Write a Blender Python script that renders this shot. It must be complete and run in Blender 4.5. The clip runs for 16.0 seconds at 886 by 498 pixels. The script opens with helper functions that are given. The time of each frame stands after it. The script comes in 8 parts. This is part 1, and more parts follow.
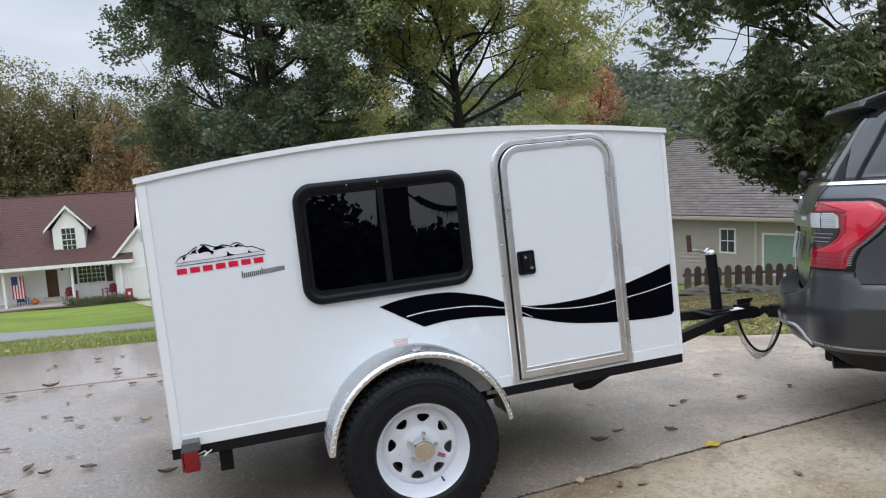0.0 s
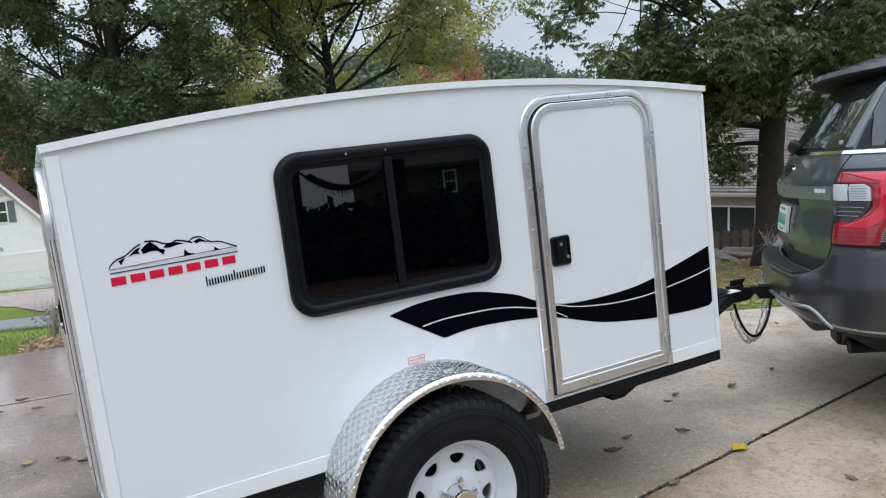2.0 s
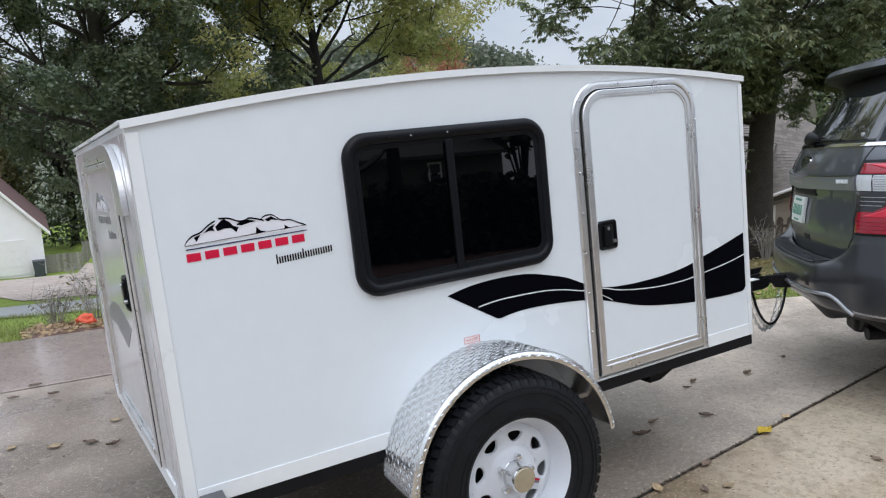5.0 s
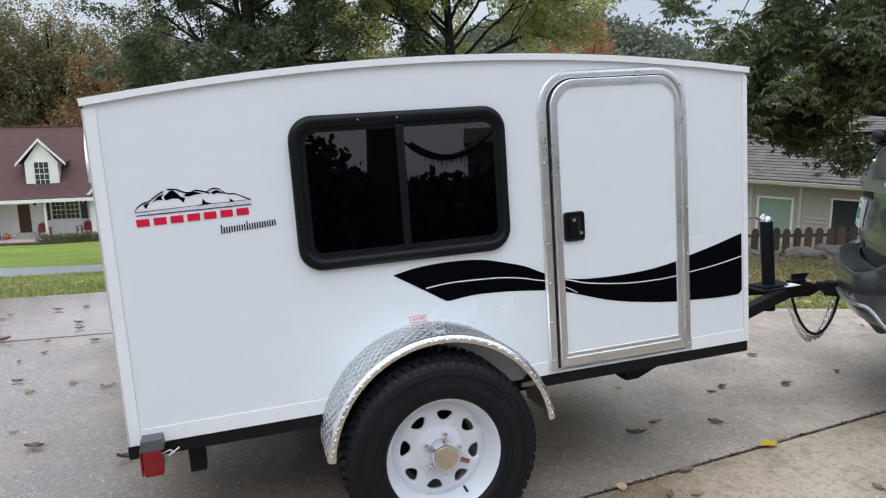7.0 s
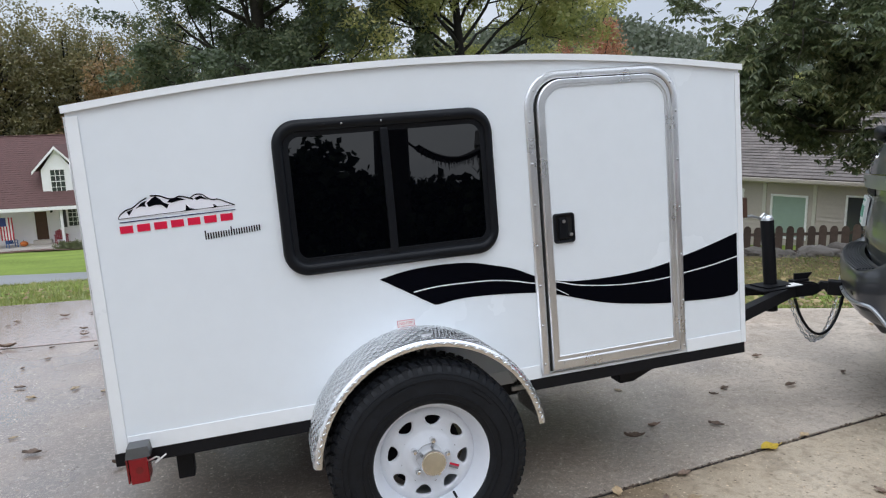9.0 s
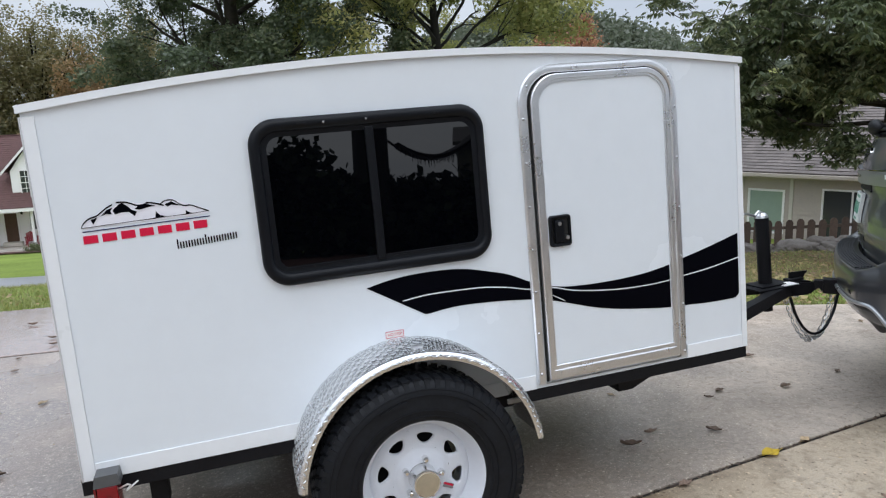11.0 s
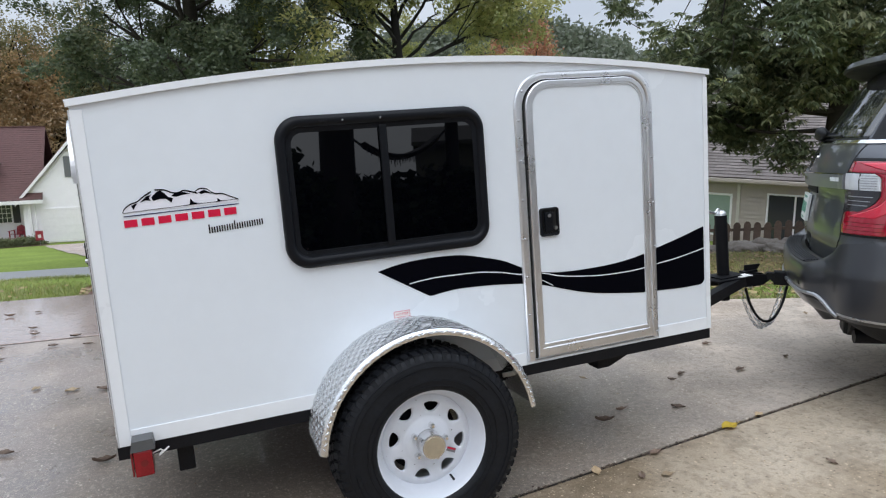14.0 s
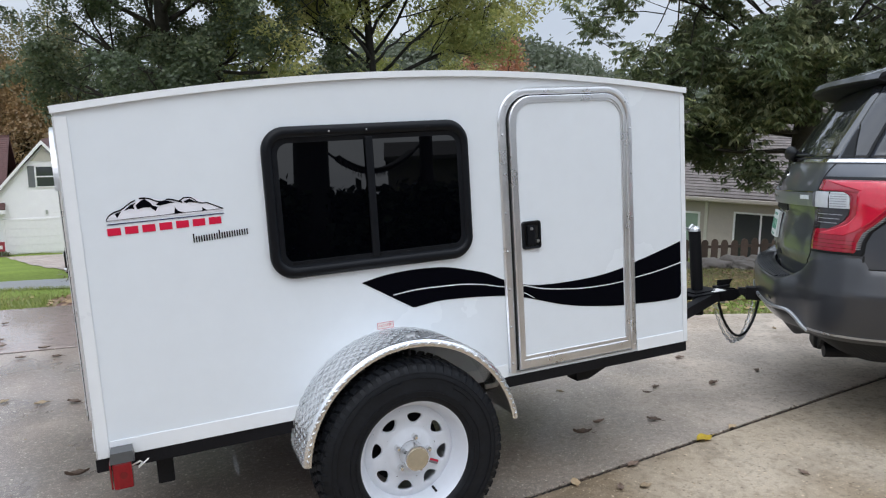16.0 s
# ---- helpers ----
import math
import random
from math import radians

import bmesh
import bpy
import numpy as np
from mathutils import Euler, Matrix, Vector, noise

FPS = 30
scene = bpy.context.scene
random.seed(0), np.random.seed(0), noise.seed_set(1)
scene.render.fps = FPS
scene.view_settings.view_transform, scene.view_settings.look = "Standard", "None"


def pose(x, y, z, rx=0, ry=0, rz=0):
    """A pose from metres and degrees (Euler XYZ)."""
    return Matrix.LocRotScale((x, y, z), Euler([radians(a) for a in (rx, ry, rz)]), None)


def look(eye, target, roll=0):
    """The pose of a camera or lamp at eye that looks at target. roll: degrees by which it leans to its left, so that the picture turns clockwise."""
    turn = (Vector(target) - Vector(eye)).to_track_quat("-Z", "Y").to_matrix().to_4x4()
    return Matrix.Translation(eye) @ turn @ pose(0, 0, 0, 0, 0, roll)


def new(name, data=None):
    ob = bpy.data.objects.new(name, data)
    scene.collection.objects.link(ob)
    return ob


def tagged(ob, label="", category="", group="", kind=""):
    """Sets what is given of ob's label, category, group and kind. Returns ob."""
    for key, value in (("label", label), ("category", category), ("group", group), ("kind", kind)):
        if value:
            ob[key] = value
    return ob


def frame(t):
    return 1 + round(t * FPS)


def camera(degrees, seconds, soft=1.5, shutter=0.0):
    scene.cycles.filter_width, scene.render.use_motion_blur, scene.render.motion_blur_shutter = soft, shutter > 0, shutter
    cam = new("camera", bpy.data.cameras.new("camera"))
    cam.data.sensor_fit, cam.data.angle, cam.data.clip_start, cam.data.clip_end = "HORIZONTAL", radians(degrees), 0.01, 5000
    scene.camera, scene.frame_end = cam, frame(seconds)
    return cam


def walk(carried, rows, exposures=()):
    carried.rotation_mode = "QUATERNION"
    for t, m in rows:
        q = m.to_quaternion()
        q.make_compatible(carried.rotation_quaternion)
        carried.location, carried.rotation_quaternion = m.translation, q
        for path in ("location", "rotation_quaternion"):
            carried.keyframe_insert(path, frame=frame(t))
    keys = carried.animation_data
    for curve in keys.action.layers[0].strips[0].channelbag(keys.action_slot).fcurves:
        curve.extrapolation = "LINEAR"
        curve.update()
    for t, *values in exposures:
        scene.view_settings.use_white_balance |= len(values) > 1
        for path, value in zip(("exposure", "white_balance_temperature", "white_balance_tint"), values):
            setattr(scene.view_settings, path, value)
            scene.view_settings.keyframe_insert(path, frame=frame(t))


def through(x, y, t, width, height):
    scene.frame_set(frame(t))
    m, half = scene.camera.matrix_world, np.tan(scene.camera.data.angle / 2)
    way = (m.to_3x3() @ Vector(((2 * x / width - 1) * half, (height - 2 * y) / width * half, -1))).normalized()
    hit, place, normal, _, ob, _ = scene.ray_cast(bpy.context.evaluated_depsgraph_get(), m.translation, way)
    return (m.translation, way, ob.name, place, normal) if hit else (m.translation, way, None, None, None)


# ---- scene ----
import functools

cam = camera(63.2, 16.0, 1.2)
ROWS = [
    (0.0, 0.2591, -3.0893, 1.6603, 83.098, 2.963, -17.131),
    (0.5, 0.2356, -2.7631, 1.6726, 83.840, 4.945, -16.733),
    (1.0, 0.1116, -2.5642, 1.6472, 83.314, 4.244, -19.423),
    (1.5, -0.0189, -2.3286, 1.6508, 81.650, 2.918, -25.999),
    (2.0, -0.0487, -2.1504, 1.6326, 80.834, 3.014, -28.211),
    (2.5, -0.0878, -2.0017, 1.6293, 80.240, 3.045, -30.132),
    (3.0, -0.2941, -1.9835, 1.6297, 79.726, 2.338, -32.804),
    (3.5, -0.4101, -1.9955, 1.6227, 79.367, 1.458, -34.818),
    (4.0, -0.4175, -2.0143, 1.6200, 79.357, 1.354, -34.945),
    (4.5, -0.4050, -2.0320, 1.6263, 79.693, 1.699, -33.411),
    (5.0, -0.3126, -2.0545, 1.6096, 80.261, 2.226, -29.825),
    (7.5, 0.3368, -2.4508, 1.6124, 78.949, 0.751, -17.311),
    (8.0, 0.3452, -2.4558, 1.6180, 78.970, 1.236, -17.026),
    (8.5, 0.3544, -2.4308, 1.6112, 78.931, 1.395, -17.054),
    (9.0, 0.3745, -2.4151, 1.6085, 79.266, 1.403, -17.293),
    (9.5, 0.3962, -2.4290, 1.6156, 79.930, 2.010, -17.573),
    (12.0, 0.3758, -2.1551, 1.6072, 77.899, 1.274, -19.562),
    (12.5, 0.3938, -2.1735, 1.6043, 77.568, 1.171, -17.322),
    (13.0, 0.3625, -2.2233, 1.5974, 78.213, 1.333, -17.090),
    (13.5, 0.2104, -2.3486, 1.6030, 78.742, 1.289, -19.463),
    (14.0, 0.1208, -2.4351, 1.6155, 78.972, 0.664, -22.648),
    (14.5, 0.1068, -2.4464, 1.6061, 79.071, -0.022, -24.685),
    (15.0, 0.0843, -2.4490, 1.6046, 79.282, -0.342, -25.421),
    (15.5, 0.0684, -2.4430, 1.6032, 79.647, -0.303, -25.203),
    (16.0, 0.0659, -2.4333, 1.6064, 80.174, -0.239, -24.866),
]
walk(cam, [(t, pose(x, y, z, rx, ry, rz)) for t, x, y, z, rx, ry, rz in ROWS])

# ---- world, sun, exposure ----
scene.view_settings.exposure = 0.06
world = bpy.data.worlds.new("overcast_sky")
scene.world = world
world.use_nodes = True
wn, wl = world.node_tree.nodes, world.node_tree.links
sky = wn.new("ShaderNodeTexSky")
sky.sky_type, sky.sun_disc = "NISHITA", False
sky.sun_elevation, sky.sun_rotation = radians(48), radians(200)
sky.dust_density = 4.0
clouds = wn.new("ShaderNodeTexNoise")
clouds.inputs["Scale"].default_value, clouds.inputs["Detail"].default_value = 2.6, 6
coord = wn.new("ShaderNodeTexCoord")
stretch = wn.new("ShaderNodeMapping")
stretch.inputs["Scale"].default_value = (1, 1, 3.5)
wl.new(coord.outputs["Generated"], stretch.inputs["Vector"])
wl.new(stretch.outputs[0], clouds.inputs["Vector"])
ramp = wn.new("ShaderNodeValToRGB")
ramp.color_ramp.elements[0].position, ramp.color_ramp.elements[0].color = 0.34, (5.7, 6.4, 7.6, 1)
ramp.color_ramp.elements[1].position, ramp.color_ramp.elements[1].color = 0.66, (7.9, 8.5, 9.4, 1)
wl.new(clouds.outputs["Fac"], ramp.inputs["Fac"])
blend = wn.new("ShaderNodeMixRGB")
blend.inputs["Fac"].default_value = 0.88
wl.new(sky.outputs[0], blend.inputs[1])
wl.new(ramp.outputs[0], blend.inputs[2])
# an overcast sky is brighter overhead than at the horizon
split = wn.new("ShaderNodeSeparateXYZ")
wl.new(coord.outputs["Generated"], split.inputs[0])
rise = wn.new("ShaderNodeMapRange")
rise.inputs["From Min"].default_value, rise.inputs["From Max"].default_value = 0.30, 0.90
rise.inputs["To Min"].default_value, rise.inputs["To Max"].default_value = 1.0, 2.8
wl.new(split.outputs["Z"], rise.inputs["Value"])
overhead = wn.new("ShaderNodeVectorMath")
overhead.operation = "SCALE"
wl.new(blend.outputs[0], overhead.inputs[0])
wl.new(rise.outputs[0], overhead.inputs["Scale"])
wl.new(overhead.outputs[0], wn["Background"].inputs["Color"])
wn["Background"].inputs["Strength"].default_value = 0.101
sun = new("sun", bpy.data.lights.new("sun", "SUN"))
sun.data.energy, sun.data.angle, sun.data.color = 0.35, radians(45), (0.885, 0.965, 1.02)
sun.matrix_world = look((0, 0, 40), (9, 24, 0))


# ---- materials ----
def material(name, base, rough=0.5, metal=0.0, vary=0.15, scale=6.0, fine=60.0, bump=0.1, coat=0.0, spec=0.5, per="", rough_vary=0.1, dark=None):
    """A principled surface whose colour varies at two scales; per: 'object' or 'island' also varies each piece."""
    m = bpy.data.materials.new(name)
    m.use_nodes = True
    n, l = m.node_tree.nodes, m.node_tree.links
    b = n["Principled BSDF"]
    tc = n.new("ShaderNodeTexCoord")
    big, small = n.new("ShaderNodeTexNoise"), n.new("ShaderNodeTexNoise")
    big.inputs["Scale"].default_value, big.inputs["Detail"].default_value = scale, 5
    small.inputs["Scale"].default_value, small.inputs["Detail"].default_value = fine, 3
    for t in (big, small):
        l.new(tc.outputs["Object"], t.inputs["Vector"])
    add = n.new("ShaderNodeMath")
    add.operation = "ADD"
    l.new(big.outputs["Fac"], add.inputs[0])
    l.new(small.outputs["Fac"], add.inputs[1])
    spread = n.new("ShaderNodeMapRange")
    spread.inputs["From Min"].default_value, spread.inputs["From Max"].default_value = 0.6, 1.4
    l.new(add.outputs[0], spread.inputs["Value"])
    mix = n.new("ShaderNodeMixRGB")
    low = dark or tuple(c * (1 - vary) for c in base)
    high = tuple(min(1, c * (1 + vary)) for c in base)
    mix.inputs[1].default_value, mix.inputs[2].default_value = (*low, 1), (*high, 1)
    l.new(spread.outputs[0], mix.inputs[0])
    out = mix.outputs[0]
    if per:
        src = n.new("ShaderNodeObjectInfo" if per == "object" else "ShaderNodeNewGeometry")
        rnd = src.outputs["Random" if per == "object" else "Random Per Island"]
        hsv = n.new("ShaderNodeHueSaturation")
        mr = n.new("ShaderNodeMapRange")
        mr.inputs["To Min"].default_value, mr.inputs["To Max"].default_value = (0.7, 1.3) if per == "object" else (0.84, 1.16)
        l.new(rnd, mr.inputs["Value"])
        l.new(mr.outputs[0], hsv.inputs["Value"])
        l.new(out, hsv.inputs["Color"])
        out = hsv.outputs[0]
    l.new(out, b.inputs["Base Color"])
    rr = n.new("ShaderNodeMapRange")
    rr.inputs["To Min"].default_value, rr.inputs["To Max"].default_value = max(0.02, rough - rough_vary), min(1, rough + rough_vary)
    l.new(big.outputs["Fac"], rr.inputs["Value"])
    l.new(rr.outputs[0], b.inputs["Roughness"])
    b.inputs["Metallic"].default_value = metal
    b.inputs["Coat Weight"].default_value = coat
    b.inputs["Coat Roughness"].default_value = 0.06
    b.inputs["Specular IOR Level"].default_value = spec
    if bump:
        bp = n.new("ShaderNodeBump")
        bp.inputs["Strength"].default_value, bp.inputs["Distance"].default_value = bump, 0.01
        l.new(small.outputs["Fac"], bp.inputs["Height"])
        l.new(bp.outputs[0], b.inputs["Normal"])
    return m


def leaf_material(name, low, mid, high, through=0.3, gloss=0.06):
    """Leaves: each island takes its own colour from three; some light passes through."""
    m = bpy.data.materials.new(name)
    m.use_nodes = True
    n, l = m.node_tree.nodes, m.node_tree.links
    n.remove(n["Principled BSDF"])
    geo = n.new("ShaderNodeNewGeometry")
    tc = n.new("ShaderNodeTexCoord")
    patch = n.new("ShaderNodeTexNoise")
    patch.inputs["Scale"].default_value, patch.inputs["Detail"].default_value = 0.45, 3
    l.new(tc.outputs["Object"], patch.inputs["Vector"])
    sm = n.new("ShaderNodeMath")
    sm.operation = "MULTIPLY_ADD"
    sm.inputs[1].default_value = 0.55
    l.new(geo.outputs["Random Per Island"], sm.inputs[0])
    pm = n.new("ShaderNodeMapRange")
    pm.inputs["From Min"].default_value, pm.inputs["From Max"].default_value = 0.35, 0.65
    pm.inputs["To Max"].default_value = 0.45
    l.new(patch.outputs["Fac"], pm.inputs["Value"])
    l.new(pm.outputs[0], sm.inputs[2])
    r = n.new("ShaderNodeValToRGB")
    e = r.color_ramp.elements
    e[0].color, e[1].color = (*low, 1), (*high, 1)
    e.new(0.5).color = (*mid, 1)
    l.new(sm.outputs[0], r.inputs["Fac"])
    d, t, g, x1, x2 = (n.new("ShaderNode" + k) for k in ("BsdfDiffuse", "BsdfTranslucent", "BsdfGlossy", "MixShader", "MixShader"))
    l.new(r.outputs[0], d.inputs["Color"])
    l.new(r.outputs[0], t.inputs["Color"])
    g.inputs["Roughness"].default_value = 0.45
    x1.inputs[0].default_value, x2.inputs[0].default_value = through, gloss
    l.new(d.outputs[0], x1.inputs[1])
    l.new(t.outputs[0], x1.inputs[2])
    l.new(x1.outputs[0], x2.inputs[1])
    l.new(g.outputs[0], x2.inputs[2])
    l.new(x2.outputs[0], n["Material Output"].inputs["Surface"])
    return m


def concrete_material(name, base, stain, pale, wet=0.0, areas=(), chip=0.45, damp_shade=(), patchy=1.0):
    """Weathered concrete: fine aggregate, dark damp stains and painted shade, pale bleached patches."""
    m = bpy.data.materials.new(name)
    m.use_nodes = True
    n, l = m.node_tree.nodes, m.node_tree.links
    b = n["Principled BSDF"]
    tc = n.new("ShaderNodeTexCoord")

    def tex(scale, detail, lo, hi, kind="Noise"):
        t = n.new("ShaderNodeTex" + kind)
        t.inputs["Scale"].default_value = scale
        if kind == "Noise":
            t.inputs["Detail"].default_value = detail
        l.new(tc.outputs["Object"], t.inputs["Vector"])
        r = n.new("ShaderNodeMapRange")
        r.inputs["From Min"].default_value, r.inputs["From Max"].default_value = lo, hi
        l.new(t.outputs["Fac" if kind == "Noise" else "Distance"], r.inputs["Value"])
        return r.outputs[0]

    def mixed(fac, a, col, amount=1.0):
        x = n.new("ShaderNodeMixRGB")
        if amount < 1:
            k = n.new("ShaderNodeMath")
            k.operation, k.inputs[1].default_value = "MULTIPLY", amount
            l.new(fac, k.inputs[0])
            fac = k.outputs[0]
        l.new(fac, x.inputs[0])
        if isinstance(a, tuple):
            x.inputs[1].default_value = (*a, 1)
        else:
            l.new(a, x.inputs[1])
        x.inputs[2].default_value = (*col, 1)
        return x.outputs[0]

    def chips(scale, size, share):
        """Sparse pale stones of the aggregate, laid bare by wear."""
        t = n.new("ShaderNodeTexVoronoi")
        t.inputs["Scale"].default_value = scale
        l.new(tc.outputs["Object"], t.inputs["Vector"])
        d, p, k, q = (n.new("ShaderNode" + x) for x in ("MapRange", "SeparateColor", "MapRange", "Math"))
        d.inputs["From Min"].default_value, d.inputs["From Max"].default_value = size, size * 0.6
        l.new(t.outputs["Distance"], d.inputs["Value"])
        l.new(t.outputs["Color"], p.inputs["Color"])
        k.inputs["From Min"].default_value, k.inputs["From Max"].default_value = 1 - share, 1 - share + 0.02
        l.new(p.outputs[0], k.inputs["Value"])
        q.operation = "MULTIPLY"
        l.new(d.outputs[0], q.inputs[0])
        l.new(k.outputs[0], q.inputs[1])
        return q.outputs[0]

    def swirl(scale, detail, lo, hi, warp):
        """Cloudy patches with drawn-out, curling edges."""
        t, r = n.new("ShaderNodeTexNoise"), n.new("ShaderNodeMapRange")
        t.inputs["Scale"].default_value, t.inputs["Detail"].default_value, t.inputs["Distortion"].default_value = scale, detail, warp
        r.inputs["From Min"].default_value, r.inputs["From Max"].default_value = lo, hi
        r.interpolation_type = "SMOOTHSTEP"
        l.new(tc.outputs["Object"], t.inputs["Vector"])
        l.new(t.outputs["Fac"], r.inputs["Value"])
        return r.outputs[0]

    def streak(scale, lo, hi):
        """Soft bands along the drive."""
        mp, t, r = (n.new("ShaderNode" + x) for x in ("Mapping", "TexNoise", "MapRange"))
        mp.inputs["Scale"].default_value, mp.inputs["Rotation"].default_value = (0.4, 1.7, 1), (0, 0, -0.35)
        l.new(tc.outputs["Object"], mp.inputs["Vector"])
        l.new(mp.outputs[0], t.inputs["Vector"])
        t.inputs["Scale"].default_value, t.inputs["Detail"].default_value, t.inputs["Distortion"].default_value = scale, 7, 0.6
        r.inputs["From Min"].default_value, r.inputs["From Max"].default_value = lo, hi
        l.new(t.outputs["Fac"], r.inputs["Value"])
        return r.outputs[0]

    c = mixed(swirl(0.75, 3, 0.38, 0.62, 0.5), base, stain, 0.75 * patchy)
    c = mixed(swirl(1.25, 6, 0.49, 0.64, 0.7), c, pale, 0.8 * patchy)
    c = mixed(streak(1.1, 0.50, 0.64), c, tuple(v * 0.95 for v in pale), 0.5 * patchy)
    c = mixed(swirl(2.1, 7, 0.51, 0.65, 0.5), c, tuple(v * 0.9 for v in stain), 0.7 * patchy)
    c = mixed(swirl(5.0, 7, 0.55, 0.67, 0.3), c, tuple(v * 0.85 for v in stain), 0.6)
    c = mixed(tex(9.0, 8, 0.56, 0.68), c, pale, 0.35)

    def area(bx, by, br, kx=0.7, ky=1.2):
        """A mask for a large stained, bleached, damp or painted-shade area, ragged at its edge."""
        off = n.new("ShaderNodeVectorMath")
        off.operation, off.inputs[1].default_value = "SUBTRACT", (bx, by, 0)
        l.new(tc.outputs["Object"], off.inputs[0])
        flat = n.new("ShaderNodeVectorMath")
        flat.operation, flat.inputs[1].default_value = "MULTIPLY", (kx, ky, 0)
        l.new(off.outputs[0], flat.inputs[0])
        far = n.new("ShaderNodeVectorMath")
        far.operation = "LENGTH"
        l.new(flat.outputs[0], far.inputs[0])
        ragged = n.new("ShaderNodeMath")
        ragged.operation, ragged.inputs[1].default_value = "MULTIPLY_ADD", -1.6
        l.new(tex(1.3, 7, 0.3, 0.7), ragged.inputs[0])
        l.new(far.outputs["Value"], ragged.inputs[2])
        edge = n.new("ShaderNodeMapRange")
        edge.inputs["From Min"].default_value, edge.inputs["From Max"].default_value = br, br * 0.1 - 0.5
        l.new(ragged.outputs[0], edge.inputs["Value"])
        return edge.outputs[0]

    for (bx, by), br, tone, amount in areas:
        c = mixed(area(bx, by, br), c, tone, amount)
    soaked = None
    # damp ground and painted shade; only the first mask gets a wet film
    for (bx, by), br, tone, amount in damp_shade:
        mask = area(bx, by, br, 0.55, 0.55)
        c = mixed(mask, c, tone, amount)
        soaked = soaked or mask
    c = mixed(tex(32, 5, 0.52, 0.66), c, tuple(v * 0.6 for v in stain), 0.35)
    c = mixed(tex(50, 4, 0.52, 0.66), c, tuple(min(1, v * 1.15) for v in pale), 0.22)
    c = mixed(tex(14, 6, 0.52, 0.70), c, tuple(v * 0.62 for v in base), 0.35)
    c = mixed(tex(260, 2, 0.52, 0.68), c, tuple(v * 0.45 for v in base), 0.5)
    c = mixed(tex(340, 2, 0.56, 0.70), c, tuple(min(1, v * 1.35) for v in pale), 0.4)
    c = mixed(chips(75, 0.30, 0.28), c, tuple(min(1, v * 1.45) for v in pale), chip)
    c = mixed(chips(34, 0.24, 0.13), c, tuple(min(1, v * 1.6) for v in pale), chip)
    c = mixed(chips(45, 0.30, 0.2), c, tuple(v * 0.35 for v in base), 0.7)
    grit2 = tex(75, 3, 0.13, 0.04, "Voronoi")
    c = mixed(grit2, c, tuple(v * 0.3 for v in base), 0.5)
    l.new(c, b.inputs["Base Color"])
    rr = n.new("ShaderNodeMapRange")
    rr.inputs["To Min"].default_value, rr.inputs["To Max"].default_value = 0.9 - 0.55 * wet, 0.95 - 0.25 * wet
    l.new(tex(0.7, 4, 0.35, 0.65), rr.inputs["Value"])
    if soaked is None:
        l.new(rr.outputs[0], b.inputs["Roughness"])
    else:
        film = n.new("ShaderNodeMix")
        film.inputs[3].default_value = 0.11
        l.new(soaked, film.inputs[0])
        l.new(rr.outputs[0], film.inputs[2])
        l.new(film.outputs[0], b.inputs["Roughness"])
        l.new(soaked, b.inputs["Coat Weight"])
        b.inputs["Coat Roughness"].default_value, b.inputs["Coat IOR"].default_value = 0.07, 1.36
    bp = n.new("ShaderNodeBump")
    bp.inputs["Strength"].default_value, bp.inputs["Distance"].default_value = 0.06 if damp_shade else 0.35, 0.006
    l.new(tex(70, 5, 0.2, 0.8), bp.inputs["Height"])
    l.new(bp.outputs[0], b.inputs["Normal"])
    return m


def glass_material(name, tint, rough=0.02, spec=0.55):
    m = bpy.data.materials.new(name)
    m.use_nodes = True
    b = m.node_tree.nodes["Principled BSDF"]
    b.inputs["Base Color"].default_value = (*tint, 1)
    b.inputs["Roughness"].default_value = rough
    b.inputs["Specular IOR Level"].default_value = spec
    return m


WHITE = material("white_gloss_sheet", (0.752, 0.796, 0.838), 0.26, vary=0.02, scale=1.5, fine=14, bump=0.012, rough_vary=0.05)
WHITE_TRIM = material("white_trim", (0.815, 0.84, 0.865), 0.3, vary=0.02, scale=3, fine=30, bump=0.01)
ALU = material("brushed_aluminium", (0.74, 0.745, 0.76), 0.30, 0.9, vary=0.1, scale=8, fine=180, bump=0.05)
TREAD = material("diamond_plate", (0.82, 0.83, 0.84), 0.24, 0.95, vary=0.08, scale=9, fine=60, bump=0.03)
CHROME = material("chrome", (0.8, 0.8, 0.8), 0.08, 1.0, vary=0.03, bump=0)
STEEL = material("zinc_steel", (0.55, 0.56, 0.58), 0.35, 1.0, vary=0.15, fine=90, bump=0.05)
POLISHED = material("polished_rear_sheet", (0.62, 0.62, 0.64), 0.14, 0.15, vary=0.06, scale=2.5, fine=25, bump=0.02, rough_vary=0.06)
BLACK_FRAME = material("black_powder_coat", (0.008, 0.008, 0.010), 0.5, vary=0.25, fine=120, bump=0.08, spec=0.18)
BLACK_PLASTIC = material("black_plastic", (0.006, 0.007, 0.0095), 0.36, vary=0.2, fine=140, bump=0.06, spec=0.18)
VINYL = material("black_vinyl", (0.0012, 0.0015, 0.0035), 0.4, vary=0.1, bump=0, spec=0.04)
VINYL_BLUE = material("navy_vinyl", (0.02, 0.022, 0.09), 0.45, vary=0.1, bump=0, spec=0.15)
VINYL_RED = material("red_vinyl", (0.62, 0.015, 0.055), 0.45, vary=0.06, bump=0, spec=0.15)
VINYL_LILAC = material("pale_vinyl", (0.80, 0.80, 0.86), 0.35, vary=0.02, bump=0)
VINYL_GREY = material("grey_vinyl", (0.20, 0.20, 0.22), 0.35, vary=0.1, bump=0)
TINTED = glass_material("tinted_glass", (0.0008, 0.001, 0.0018), 0.012, 0.72)
